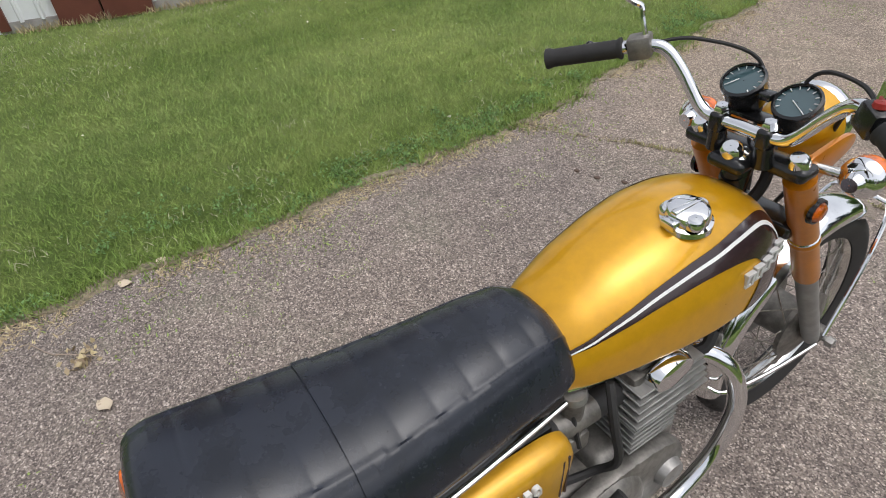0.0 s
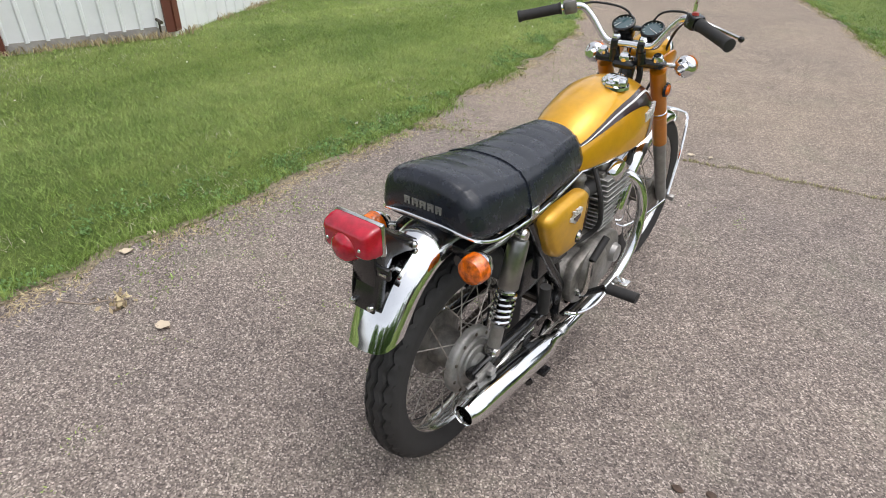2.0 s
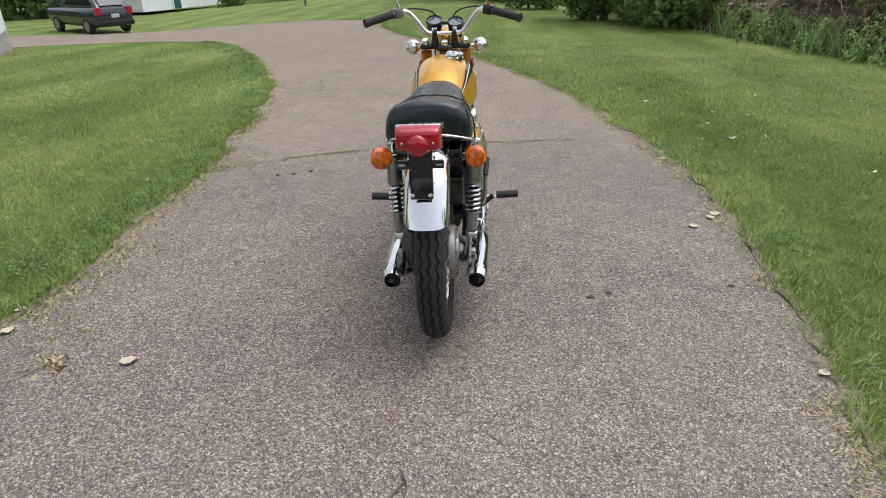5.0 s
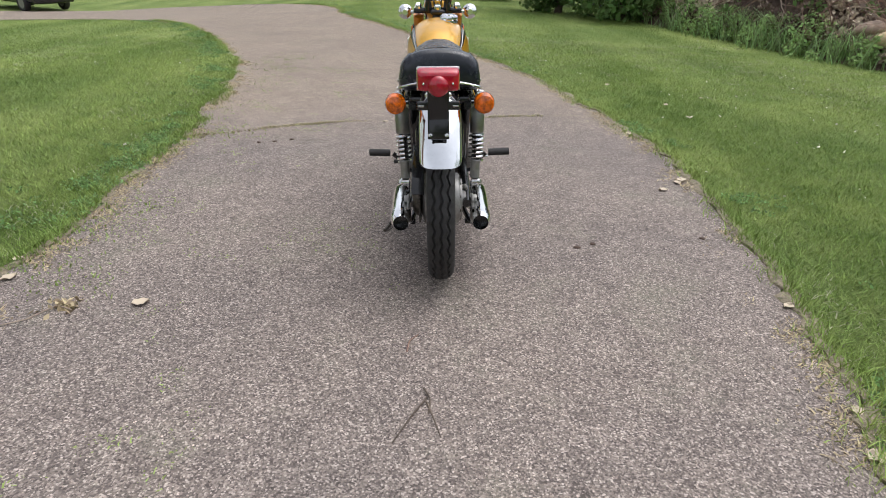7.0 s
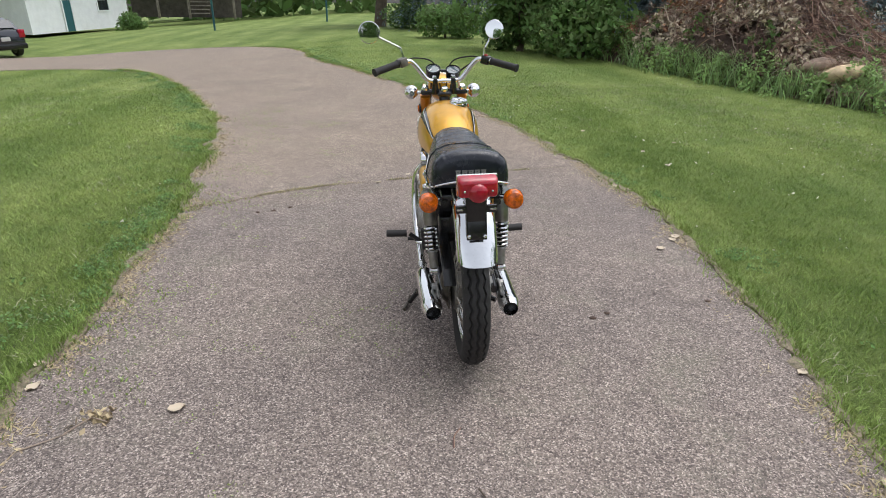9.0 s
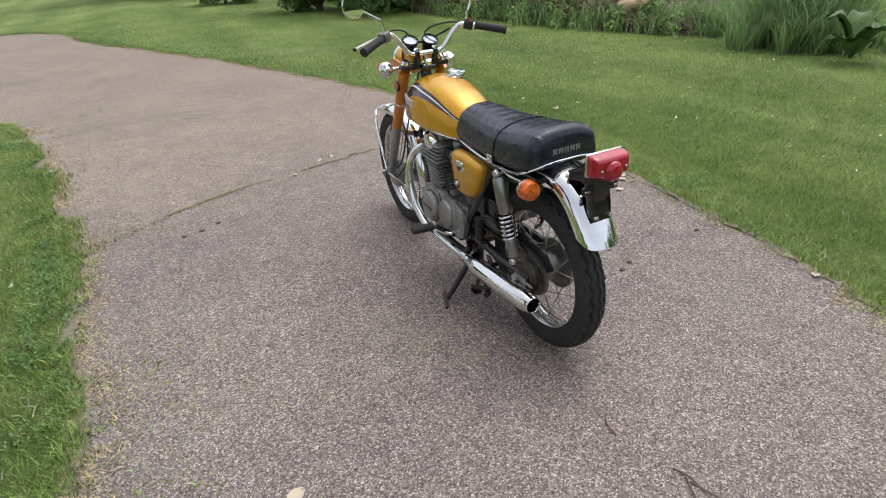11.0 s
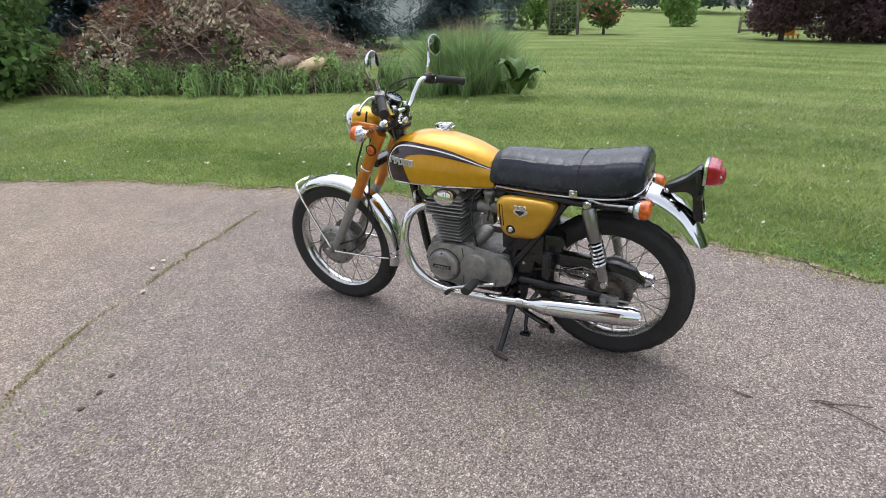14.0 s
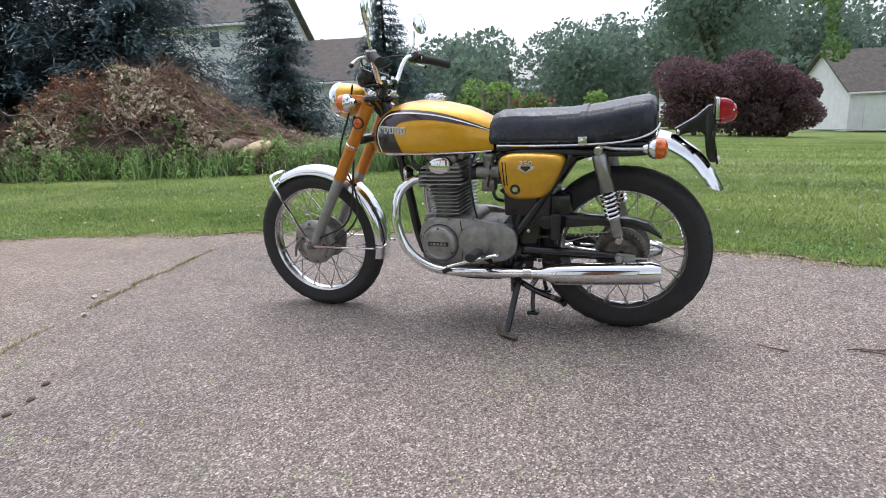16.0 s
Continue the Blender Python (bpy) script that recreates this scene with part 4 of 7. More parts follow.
def near_woods():
    g = np.random.default_rng(79)
    c = []
    for i in range(120):
        a = g.uniform(88, 330)
        d = g.uniform(62, 95)
        tall = 1.9 if a > 262 else 1.0
        if 215 < a < 262:
            continue
        x, y = d * math.cos(radians(a)), d * math.sin(radians(a))
        for k in range(3):
            c.append((x, y, gz(x, y) + (2.5 + 3.2 * k) * tall + g.uniform(-1, 1), 4.5, 4.5, 3 * tall))
    ob = quad_ob("wood_edge", *leaf_cloud(40000, c, 0.8, 80), M_LEAF)
    return tagged(ob, "dark green trees closing the far side of the yard", "woods", kind="stuff")


far_woods()
near_woods()

# ---- brush pile and tall grass ----
PILE_C, PILE_U, PILE_V = Vector((7.73, 9.85, 0)), Vector((-0.314, 1.075, 0)), Vector((1.056, 0.308, 0))


def pile_height(u, w):
    ridge = float(np.interp(u, (-3.6, -2.9, -2.0, -1.2, -0.3, 0.5, 1.5, 2.4, 3.2, 3.9), (0.0, 0.30, 0.55, 1.0, 1.62, 1.76, 1.65, 1.38, 0.9, 0.0)))
    lumps = 1 + 0.30 * noise.noise((u * 1.1, w * 1.3, 6)) + 0.16 * noise.noise((u * 3.1, w * 3.3, 8))
    return ridge * max(0.0, 1 - (w / 1.55) ** 2) ** 0.65 * lumps



def pile_point(u, w, k=1.0):
    p = PILE_C + PILE_U * u + PILE_V * w
    return Vector((p.x, p.y, gz(p.x, p.y) + pile_height(u, w) * k))


def dead_branch(g, u, w, a, L, r, side, lift):
    """One fallen branch lying over the heap, with side twigs: a list of tubes."""
    n, out, pts = 7, [], []
    ca, sa = math.cos(a), math.sin(a)
    sag = g.normal(0, 0.10)
    for k in range(n):
        t = k / (n - 1) - 0.35
        p = pile_point(u + ca * L * t, w + sa * L * t)
        free = lift + max(0.0, t) * g.uniform(0.0, 0.28) * L
        pts.append(p + Vector((g.normal(0, 0.02), g.normal(0, 0.02), free + sag * t * t)))
    for k in range(1, n):  # stays level where the heap falls away
        pts[k].z = max(pts[k].z, pts[k - 1].z - 0.16 * L)
    out.append(tube(pts, [r * (1 - 0.8 * k / (n - 1)) for k in range(n)], 5, 2, False))
    for k in range(side):
        b = g.uniform(0.15, 0.95) * (n - 1)
        i0 = int(b)
        p = pts[i0].lerp(pts[min(n - 1, i0 + 1)], b - i0)
        d = (pts[min(n - 1, i0 + 1)] - pts[max(0, i0 - 1)]).normalized()
        d = (d + Vector(g.normal(0, 0.55, 3)) + Vector((0, 0, 0.12))).normalized()
        l = L * g.uniform(0.12, 0.34)
        q = p + d * l * 0.5 + Vector(g.normal(0, 0.03, 3))
        e = p + d * l + Vector(g.normal(0, 0.05, 3))
        out.append(tube([p, q, e], [r * 0.45, r * 0.32, r * 0.14], 4, 2, False))
        for m in range(2):
            d2 = (d + Vector(g.normal(0, 0.7, 3))).normalized()
            out.append(tube([q, q + d2 * l * 0.45], [r * 0.25, r * 0.12], 3, 1, False))
    return out


def make_pile():
    g = np.random.default_rng(91)
    v, f, nu, nw = [], [], 60, 28
    for i in range(nu + 1):
        for j in range(nw + 1):
            p = pile_point(-3.6 + 7.5 * i / nu, -1.7 + 3.4 * j / nw, 0.84)
            v.append((p.x, p.y, p.z - 0.05))
    for i in range(nu):
        for j in range(nw):
            k = i * (nw + 1) + j
            f.append((k, k + nw + 1, k + nw + 2, k + 1))
    pile = tagged(mesh_ob("debris_mound", v, f, M_SOIL), "broad ragged heap of dead branches, twigs and withered leaves", "brush pile")

    def lie():
        return g.normal(0, 0.45) + (math.pi if g.uniform() < 0.55 else 0)
    sticks = []
    for i in range(150):
        sticks += dead_branch(g, g.uniform(-2.6, 3.4), g.uniform(-1.35, 0.6), lie(), g.uniform(0.8, 2.3), g.uniform(0.006, 0.015), 9, g.uniform(0.0, 0.22))
    for i in range(1300):
        u, w = g.uniform(-3.2, 3.5), g.uniform(-1.5, 0.8)
        c = pile_point(u, w) + Vector((0, 0, g.uniform(0.0, 0.15)))
        d = (PILE_U * g.normal(0, 1) + PILE_V * g.normal(0, 0.6) + Vector((0, 0, g.normal(0.1, 0.35)))).normalized()
        L, r = g.uniform(0.08, 0.34), g.uniform(0.003, 0.0065)
        sticks.append(tube([c - d * L, c + Vector(g.normal(0, 0.1, 3)) * L, c + d * L], [r, r * 0.8, r * 0.35], 4, 2, False))
    tagged(part("branch_tangle", join(*sticks), M_TWIG, pile, "tangled reddish-brown dead branches", False), kind="stuff")
    pale = []
    for i in range(46):
        pale += dead_branch(g, g.uniform(-3.0, 2.6), g.uniform(-1.4, 0.1), lie() + g.normal(0, 0.3), g.uniform(0.6, 1.7), g.uniform(0.007, 0.016), 5, g.uniform(0.06, 0.25))
    tagged(part("bleached_tangle", join(*pale), M_PALETWIG, pile, "long bleached branches lying across the heap", False), kind="stuff")
    sprigs = []
    for i in range(34):
        u = g.uniform(-1.4, 3.5)
        sprigs += dead_branch(g, u, g.uniform(-0.6, 0.5), g.uniform(0, 6.28), g.uniform(0.4, 0.9), 0.006, 6, g.uniform(0.15, 0.4))
    tagged(part("sprig_tangle", join(*sprigs), M_TWIG, pile, "thin twigs sticking out of the heap", False), kind="stuff")

    def spread(name, n, size, material, label, ulo, uhi, wlo, lift, seed, cut):
        c = []
        while len(c) < n:
            a, b = g.uniform(ulo, uhi), g.uniform(wlo, 1.0)
            if noise.noise((a * 1.1, b * 1.4, seed)) + 0.4 * noise.noise((a * 4, b * 4, seed)) < cut:
                continue
            p = pile_point(a, b)
            c.append((p.x, p.y, p.z + g.uniform(-0.02, lift), 0.07, 0.07, 0.05))
        tagged(quad_ob(name, *leaf_cloud(n * 5, c, size, 92), material, pile, label), kind="stuff")
    spread("withered_foliage", 900, 0.05, M_DEADLEAF, "pale withered leaves", -0.9, 0.9, -1.2, 0.22, 3.0, -0.05)
    spread("withered_foliage", 700, 0.055, M_DEADLEAF, "pale withered leaves low on the heap", 1.3, 2.7, -1.55, 0.12, 5.0, -0.05)
    spread("withered_foliage", 500, 0.05, M_DEADLEAF, "pale withered leaves in its tail", -3.2, -0.9, -1.4, 0.12, 9.0, 0.05)
    spread("rusty_foliage", 420, 0.045, M_RUST, "rust-brown dead leaves", 0.6, 3.7, -1.4, 0.42, 7.0, 0.08)
    spread("brown_foliage", 1300, 0.04, M_BROWNLEAF, "dull brown dead leaves", -3.2, 3.6, -1.5, 0.12, 12.0, -0.15)
    spread("green_growth", 420, 0.05, M_LEAF, "green weeds growing through", -2.8, 3.6, -1.55, 0.25, 16.0, 0.12)
    return pile


make_pile()
for u, w, r, pale in ((-2.0, -1.15, 0.27, True), (-1.6, -1.2, 0.22, False)):
    v, f = ball((0, 0, 0), r, 22, 14, (1.35, 0.9, 0.62))
    v = [tuple(Vector(p) * (1 + 0.30 * noise.noise(Vector(p) * 3.5 + Vector((u, w, 0))) + 0.08 * noise.noise(Vector(p) * 14))) for p in v]
    st = mesh_ob("stone", v, f, M_STUMP if pale else M_BROWNSTONE)
    st.location = pile_point(u, w) + Vector((0, 0, r * 0.32))
    tagged(st, "pale tan fieldstone lying in the tail of the brush heap" if pale else "dull brown fieldstone beside the pale one", "stone", "fieldstones")

# tall grass along the foot of the pile and the great tuft beside it
u, w = rng.uniform(-3.5, 4.6, 22000), -1.5 - np.abs(rng.normal(0, 0.3, 22000)) + 0.5
q = np.array([PILE_C + PILE_U * a + PILE_V * b for a, b in zip(u, w * (1 - (u / 9) ** 2))])
q[:, 2] = [gz(a, b) - 0.01 for a, b in q[:, :2]]
q = q[[noise.noise((a * 1.7, b * 1.7, 3)) + 0.6 * noise.noise((a * 5, b * 5, 3)) > -0.25 for a, b, c in q]]
q = q[rng.uniform(0, 1, len(q)) < 0.75]
low = np.array([noise.noise((a * 0.9, b * 0.9, 23)) < -0.05 for a, b, c in q])
blades("short_weeds", q[low], 0.1, 0.42, 0.022, 0.9, M_TALL, "low weeds and grass before the brush heap", "weeds")
q = q[~low]
blades("tall_grass", q, 0.20, 0.75, 0.018, 0.9, M_TALL, "tall unmown grass along the foot of the brush pile", "grass")
herbs = []
for i in range(360):
    u = rng.uniform(-3.6, 4.6)
    p = PILE_C + PILE_U * u + PILE_V * ((-1.15 - abs(rng.normal(0, 0.3))) * (1 - (u / 9) ** 2))
    h = rng.uniform(0.09, 0.31) * (1.35 if u > 2.2 else 1.0) * (1 + 0.8 * noise.noise((p.x * 1.2, p.y * 1.2, 44)))
    herbs.append((p.x, p.y, gz(p.x, p.y) + h * 0.9, 0.11, 0.11, h))
tagged(quad_ob("broad_weeds", *leaf_cloud(19000, herbs, 0.036, 45), M_HERB), "leafy nettles and mixed weeds at the foot of the brush heap", "weeds", kind="stuff")
a, r = rng.uniform(0, 6.28, 260), np.abs(rng.normal(0, 0.38, 260))
q = np.repeat(np.c_[7.3 + np.cos(a) * r * 1.25, 4.1 + np.sin(a) * r * 1.35, np.zeros(260)], 48, 0)
q[:, :2] += rng.normal(0, 0.045, (len(q), 2))
q[:, 2] = [gz(a, b) - 0.01 for a, b in q[:, :2]]
tall = np.hypot(q[:, 0] - 7.3, q[:, 1] - 4.1) < 0.75
blades("grass_fringe", q[~tall], 0.25, 0.7, 0.016, 0.9, M_TALL, "outer blades of the grass tuft", "grass")
q = q[tall]
blades("grass_tuft", q, 0.40, 1.12, 0.017, 0.75, M_TALL, "great tuft of tall green grass beside the brush pile", "grass")
q = q[rng.choice(len(q), 500)] + [0, 0, 0.55]
blades("seed_heads", q, 0.4, 0.75, 0.006, 0.4, M_STRAW, "pale seed heads over the grass tuft", "grass")


def broad_weed(at):
    root = new("burdock")
    root.location = at
    tagged(root, "low weed with broad floppy green leaves", "weed")
    g = np.random.default_rng(3)
    for i in range(11):
        a, L = g.uniform(0, 6.28), g.uniform(0.24, 0.44)
        v, f = [], []
        for j in range(9):
            s = j / 8
            w = 0.14 * math.sin(math.pi * min(1, s * 0.93 + 0.05)) * (1.2 - 0.5 * s)
            x, z = L * s, (0.42 + 0.22 * (i % 3)) * s * (1.5 - s)
            for k in (-1, -0.5, 0, 0.5, 1):
                v.append((x * math.cos(a) - k * w * math.sin(a), x * math.sin(a) + k * w * math.cos(a), 0.06 + z + abs(k) * 0.03 + 0.015 * math.sin(j * 2 + k * 3)))
        for j in range(8):
            for k in range(4):
                p = j * 5 + k
                f.append((p, p + 1, p + 6, p + 5))
        part("leaf", (v, f), M_DOCK, root)
    return root


broad_weed(at_ground(6.35, 2.8, -0.02))


# ---- garden things on the far lawn ----
def make_trellis():
    root = new("trellis")
    root.matrix_world = pose(25.9, 8.6, gz(25.9, 8.6) - 0.05, 0, 0, -80)
    tagged(root, "brown wooden garden trellis with climbing leaves", "trellis")
    for x in (0, 1.25):
        for y in (0, 0.7):
            part("post", block(x - 0.04, x + 0.04, y - 0.04, y + 0.04, 0, 1.95, 0.006), M_WEATHER, root)
    for i in range(7):
        part("slat", block(0, 1.25, -0.055, -0.03, 0.25 + i * 0.25, 0.29 + i * 0.25, 0), M_WEATHER, root, smooth=False)
    for i in range(4):
        part("slat", block(0.25 * (i + 1) - 0.02, 0.25 * (i + 1) + 0.02, -0.03, -0.012, 0.1, 1.9, 0), M_WEATHER, root, smooth=False)
    part("top_rail", block(-0.15, 1.4, -0.06, 0.76, 1.95, 2.02, 0.008), M_WEATHER, root)
    quad_ob("climber", *leaf_cloud(1500, [(0.5, 0.35, 0.7, 0.75, 0.4, 0.75)], 0.075, 61), M_LEAF, root, "green climbing leaves")


make_trellis()


def make_fence():
    root = new("rail_fence")
    root.matrix_world = pose(31, 0.8, gz(31, 0.8) - 0.25, 0, 0, -82)
    tagged(root, "low weathered rail fence behind the purple bushes", "fence")
    for i in range(4):
        part("post", block(i * 1.8 - 0.06, i * 1.8 + 0.06, -0.06, 0.06, -0.3, 0.95, 0.01), M_WEATHER, root)
    for z in (0.3, 0.7):
        part("rail", block(0, 5.4, -0.035, 0.035, z, z + 0.1, 0.01), M_WEATHER, root)


make_fence()
toy = new("garden_chair")
toy.matrix_world = pose(27.6, -1.3, gz(27.6, -1.3) - 0.25, 0, 0, 60)
tagged(toy, "small orange plastic garden chair among the purple bushes", "chair")
part("seat", block(-0.25, 0.25, -0.22, 0.22, 0.34, 0.39, 0.02), M_TOY, toy)
part("backrest", block(-0.25, 0.25, 0.19, 0.25, 0.36, 0.9, 0.02), M_TOY, toy)
for x in (-0.21, 0.21):
    for y in (-0.18, 0.2):
        part("leg", block(x - 0.03, x + 0.03, y - 0.03, y + 0.03, 0, 0.35, 0.008), M_TOY, toy)

for x, y, h in ((-10.4, 35.4, 2.6), (-4.4, 40.5, 2.6)):
    pole = new("clothes_pole")
    pole.location = at_ground(x, y, 0.1)
    tagged(pole, "dark green metal post standing in the lawn", "post", "lawn posts")
    part("shaft", tube([(0, 0, -0.5), (0, 0, h)], 0.06, 10, 1), M_TEAL, pole)
    part("cap", ball((0, 0, h), 0.09, 10, 6), M_TEAL, pole)


def make_car():
    root = new("car")
    root.matrix_world = pose(-17.2, 25.0, gz(-17.2, 25.0), 0, 0, 60) @ Matrix.Diagonal((1.0, 0.96, 1.06, 1))
    tagged(root, "dark blue hatchback car parked on the driveway", "car")
    rings = []
    for y, w, zb, zt in ((-2.1, 0.74, 0.38, 0.80), (-2.05, 0.82, 0.3, 0.95), (-1.2, 0.87, 0.25, 1.0), (0.6, 0.88, 0.24, 1.02), (1.75, 0.86, 0.26, 1.04), (2.02, 0.82, 0.3, 1.0), (2.1, 0.74, 0.38, 0.85)):
        rings.append([(x, -y, z) for x, _, z in superring(0, w, zb, zt, 32, 5)])
    part("body", loft(rings), M_CAR, root)
    cab = []
    for y, w, zt in ((-1.0, 0.70, 1.02), (-0.45, 0.66, 1.36), (0.2, 0.65, 1.47), (1.2, 0.64, 1.46), (1.7, 0.66, 1.30), (2.0, 0.70, 1.02)):
        cab.append([(x, -y, z) for x, _, z in superring(0, w, 0.9, zt, 32, 5)])
    cabin = part("cabin", loft(cab), M_CAR, root)
    part("rear_window", ([(-0.52, -2.0, 1.08), (0.52, -2.0, 1.08), (0.48, -1.74, 1.36), (-0.48, -1.74, 1.36), (-0.52, -1.9, 1.08), (0.52, -1.9, 1.08), (0.48, -1.64, 1.36), (-0.48, -1.64, 1.36)], [(0, 1, 2, 3), (7, 6, 5, 4), (0, 4, 5, 1), (1, 5, 6, 2), (2, 6, 7, 3), (3, 7, 4, 0)]), M_DARKWIN, cabin, "dark rear window", False)
    for s in (-1, 1):
        part("side_window", ([(s * 0.69, -1.5, 1.06), (s * 0.69, 0.7, 1.06), (s * 0.665, 0.3, 1.36), (s * 0.665, -1.4, 1.36)], [(0, 1, 2, 3)]), M_DARKWIN, cabin, "dark side window", False)
        part("tail_light", block(s * 0.68 - 0.12, s * 0.68 + 0.12, -2.13, -1.98, 0.72, 1.02, 0.03), M_RED, root, "red tail light")
        for y in (-1.3, 1.3):
            wh = part("wheel", lathe([(0.0, -0.1), (0.2, -0.1), (0.21, 0.09), (0.0, 0.09)], (s * 0.80, y, 0.31), (1, 0, 0), 20), M_ALU, root)
            part("tyre", lathe([(0.2, -0.1), (0.29, -0.11), (0.315, -0.07), (0.315, 0.07), (0.29, 0.11), (0.2, 0.1)], (s * 0.80, y, 0.31), (1, 0, 0), 24, True), M_RUBBER, wh)
    part("number_plate", block(-0.17, 0.17, -2.14, -2.1, 0.62, 0.76, 0.004), M_BADGE, root, "blank pale number plate")
    part("bumper", block(-0.8, 0.8, -2.16, -1.9, 0.32, 0.52, 0.05), M_BLACK, root, "dark bumper")


make_car()

# ---- near lawn, leaves and sticks ----
def near_keep(x, y):
    far = np.hypot(x * 0.9, (y - 0.8) * 0.5)
    return rng.uniform(0, 1, len(x)) < np.clip(2.2 / (0.4 + far), 0.1, 1) ** 1.6


near = lawn_points(1500000, -6.5, 6.5, -2.6, 8.5, near_keep)
blades("grass", near, 0.012, 0.034, 0.0042, 1.3, M_BLADE, "short mown green grass of the lawn", "grass", single=True)


def far_keep(x, y):
    d = np.hypot(x + 0.5, y - 1)
    return rng.uniform(0, 1, len(x)) < np.clip((d - 3) / 3, 0, 1) * np.clip(2.2 - d / 11, 0, 1)


blades("far_grass", lawn_points(750000, -14, 22, -9, 24, far_keep), 0.012, 0.032, 0.009, 1.4, M_BLADE, "mown green grass farther off", "grass", single=True)
ep = edge_points(46000, 0.05, False)
ep = ep[[noise.noise((x * 2.2, y * 2.2, 1)) + 0.5 * noise.noise((x * 9, y * 9, 2)) > -0.2 for x, y, z in ep]]
blades("edge_grass", ep, 0.015, 0.06, 0.0042, 1.2, M_BLADE, "longer grass along the driveway edge", "grass")
ep = edge_points(16000, 0.045, True)
ep = ep[[noise.noise((x * 3, y * 3, 4)) + 0.6 * noise.noise((x * 11, y * 11, 5)) > 0.0 for x, y, z in ep]]
blades("edge_tufts", ep, 0.01, 0.05, 0.004, 1.3, M_BLADE, "small grass tufts creeping onto the driveway", "grass")
ep = edge_points(60000, 0.075, True)
ep = ep[[noise.noise((x * 2.5, y * 2.5, 6)) + 0.5 * noise.noise((x * 9, y * 9, 7)) > -0.1 for x, y, z in ep]]
blades("edge_straw", ep, 0.002, 0.011, 0.007, 4.0, M_STRAW, "dry clippings along the driveway edge", "dry grass")
# clover and plantain in the lawn's edge
ep = edge_points(26000, 0.20, False)
ep = ep[[noise.noise((x * 1.6, y * 1.6, 71)) + 0.8 * noise.noise((x * 6, y * 6, 72)) + (0.06 if x < 0 else -0.1) > 0.12 for x, y, z in ep]]
clover = np.c_[ep[:, :2], ep[:, 2] + 0.012, np.full((len(ep), 2), 0.022), np.full(len(ep), 0.012)]
tagged(quad_ob("edge_clover", *leaf_cloud(5 * len(ep), clover, 0.0085, 73), M_CLOVER), "patches of dark green clover along the lawn's edge", "clover", kind="stuff")
wx = rng.uniform(-1.9, 1.45, 70000)
wy = rng.uniform(-1.6, 6.0, 70000)
keep = [noise.noise((x * 1.7, y * 1.7, 41)) + 0.7 * noise.noise((x * 8, y * 8, 42)) + (-0.30 * (x + 1.5)) > 0.24 for x, y in zip(wx, wy)]
wx, wy = wx[keep], wy[keep]
blades("driveway_weeds", np.c_[wx, wy, [gz(x, y) for x, y in zip(wx, wy)]], 0.001, 0.006, 0.005, 3.0, M_BLADE, "tiny weeds and moss growing in the driveway surface", "weeds")
lp = lawn_points(90000, -6, 7, -2, 9)
lp = lp[[noise.noise((x * 0.5 + y * 0.25, y * 0.2, 31)) + 0.7 * noise.noise((x * 3, y * 3, 32)) > 0.08 for x, y, z in lp]]
blades("lawn_straw", lp, 0.012, 0.034, 0.005, 1.8, M_CLIP, "pale dry clippings on the lawn", "dry grass")
pp = np.vstack([lawn_points(420, -6, 9, -2, 12), lawn_points(700, 2, 13, -5, 7)])
blades("petals", pp + [0, 0, 0.02], 0.004, 0.016, 0.02, 2.0, M_PETAL, "small pale petals and bits strewn over the lawn", "petals")


def dead_leaf(x, y, s, turn, seed):
    g = np.random.default_rng(seed)
    v, f = [], []
    for i in range(7):
        t = i / 6
        w = s * 0.36 * math.sin(math.pi * (0.08 + 0.86 * t)) * g.uniform(0.8, 1.15)
        for k in (-1, 0, 1):
            v.append((s * (t - 0.5), k * w, 0.004 + s * 0.16 * abs(k) * g.uniform(0.3, 1.2) + s * 0.12 * (t - 0.5) ** 2))
    n = len(v)
    for i in range(6):
        for k in range(2):
            p = i * 3 + k
            f.append((p, p + 3, p + 4, p + 1))
    v += [(a, b, c + 0.0012) for a, b, c in v]
    f += [tuple(reversed([j + n for j in q])) for q in f]
    ob = mesh_ob("dead_leaf", v, f, M_DEADLEAF)
    ob.matrix_world = pose(x, y, gz(x, y) + 0.001, 0, 0, turn)
    return tagged(ob, "curled tan dead leaf lying on the driveway", "leaf", "dead leaves")


LEAVES = [(-1.09, -0.29, 0.075, 20), (-1.66, -0.13, 0.07, 60), (-1.72, 0.02, 0.06, 140), (1.465, 1.22, 0.09, 30), (1.42, 1.17, 0.07, 100), (1.29, 1.04, 0.07, 10), (1.48, 2.33, 0.07, 75), (1.55, 2.22, 0.06, 130),
          (2.19, 3.50, 0.07, 40), (2.20, 2.96, 0.08, 95), (-2.02, 3.66, 0.08, 15), (-0.17, 2.72, 0.06, 50), (-0.06, 2.76, 0.05, 80), (-0.41, 2.49, 0.05, 20), (1.16, -0.98, 0.08, 12), (1.22, -0.80, 0.06, 70), (1.33, -0.22, 0.06, 25), (-1.70, -0.62, 0.07, 33), (1.90, 4.53, 0.09, 60), (2.7, 3.9, 0.06, 0)]
for i, (x, y, s, a) in enumerate(LEAVES):
    dead_leaf(x, y, s * 0.8, a, 100 + i)


def stick(name, label, at, turn, lines, r, material=None):
    root_vf = join(*[tube(l, [r, r * 0.9, r * 0.6][:len(l)] if len(l) < 4 else r, 6, 3) for l in lines])
    ob = mesh_ob(name, *root_vf, material or M_TWIG)
    ob.matrix_world = pose(at[0], at[1], gz(*at) + 0.004, 0, 0, turn)
    return tagged(ob, label, "twig", "fallen twigs")


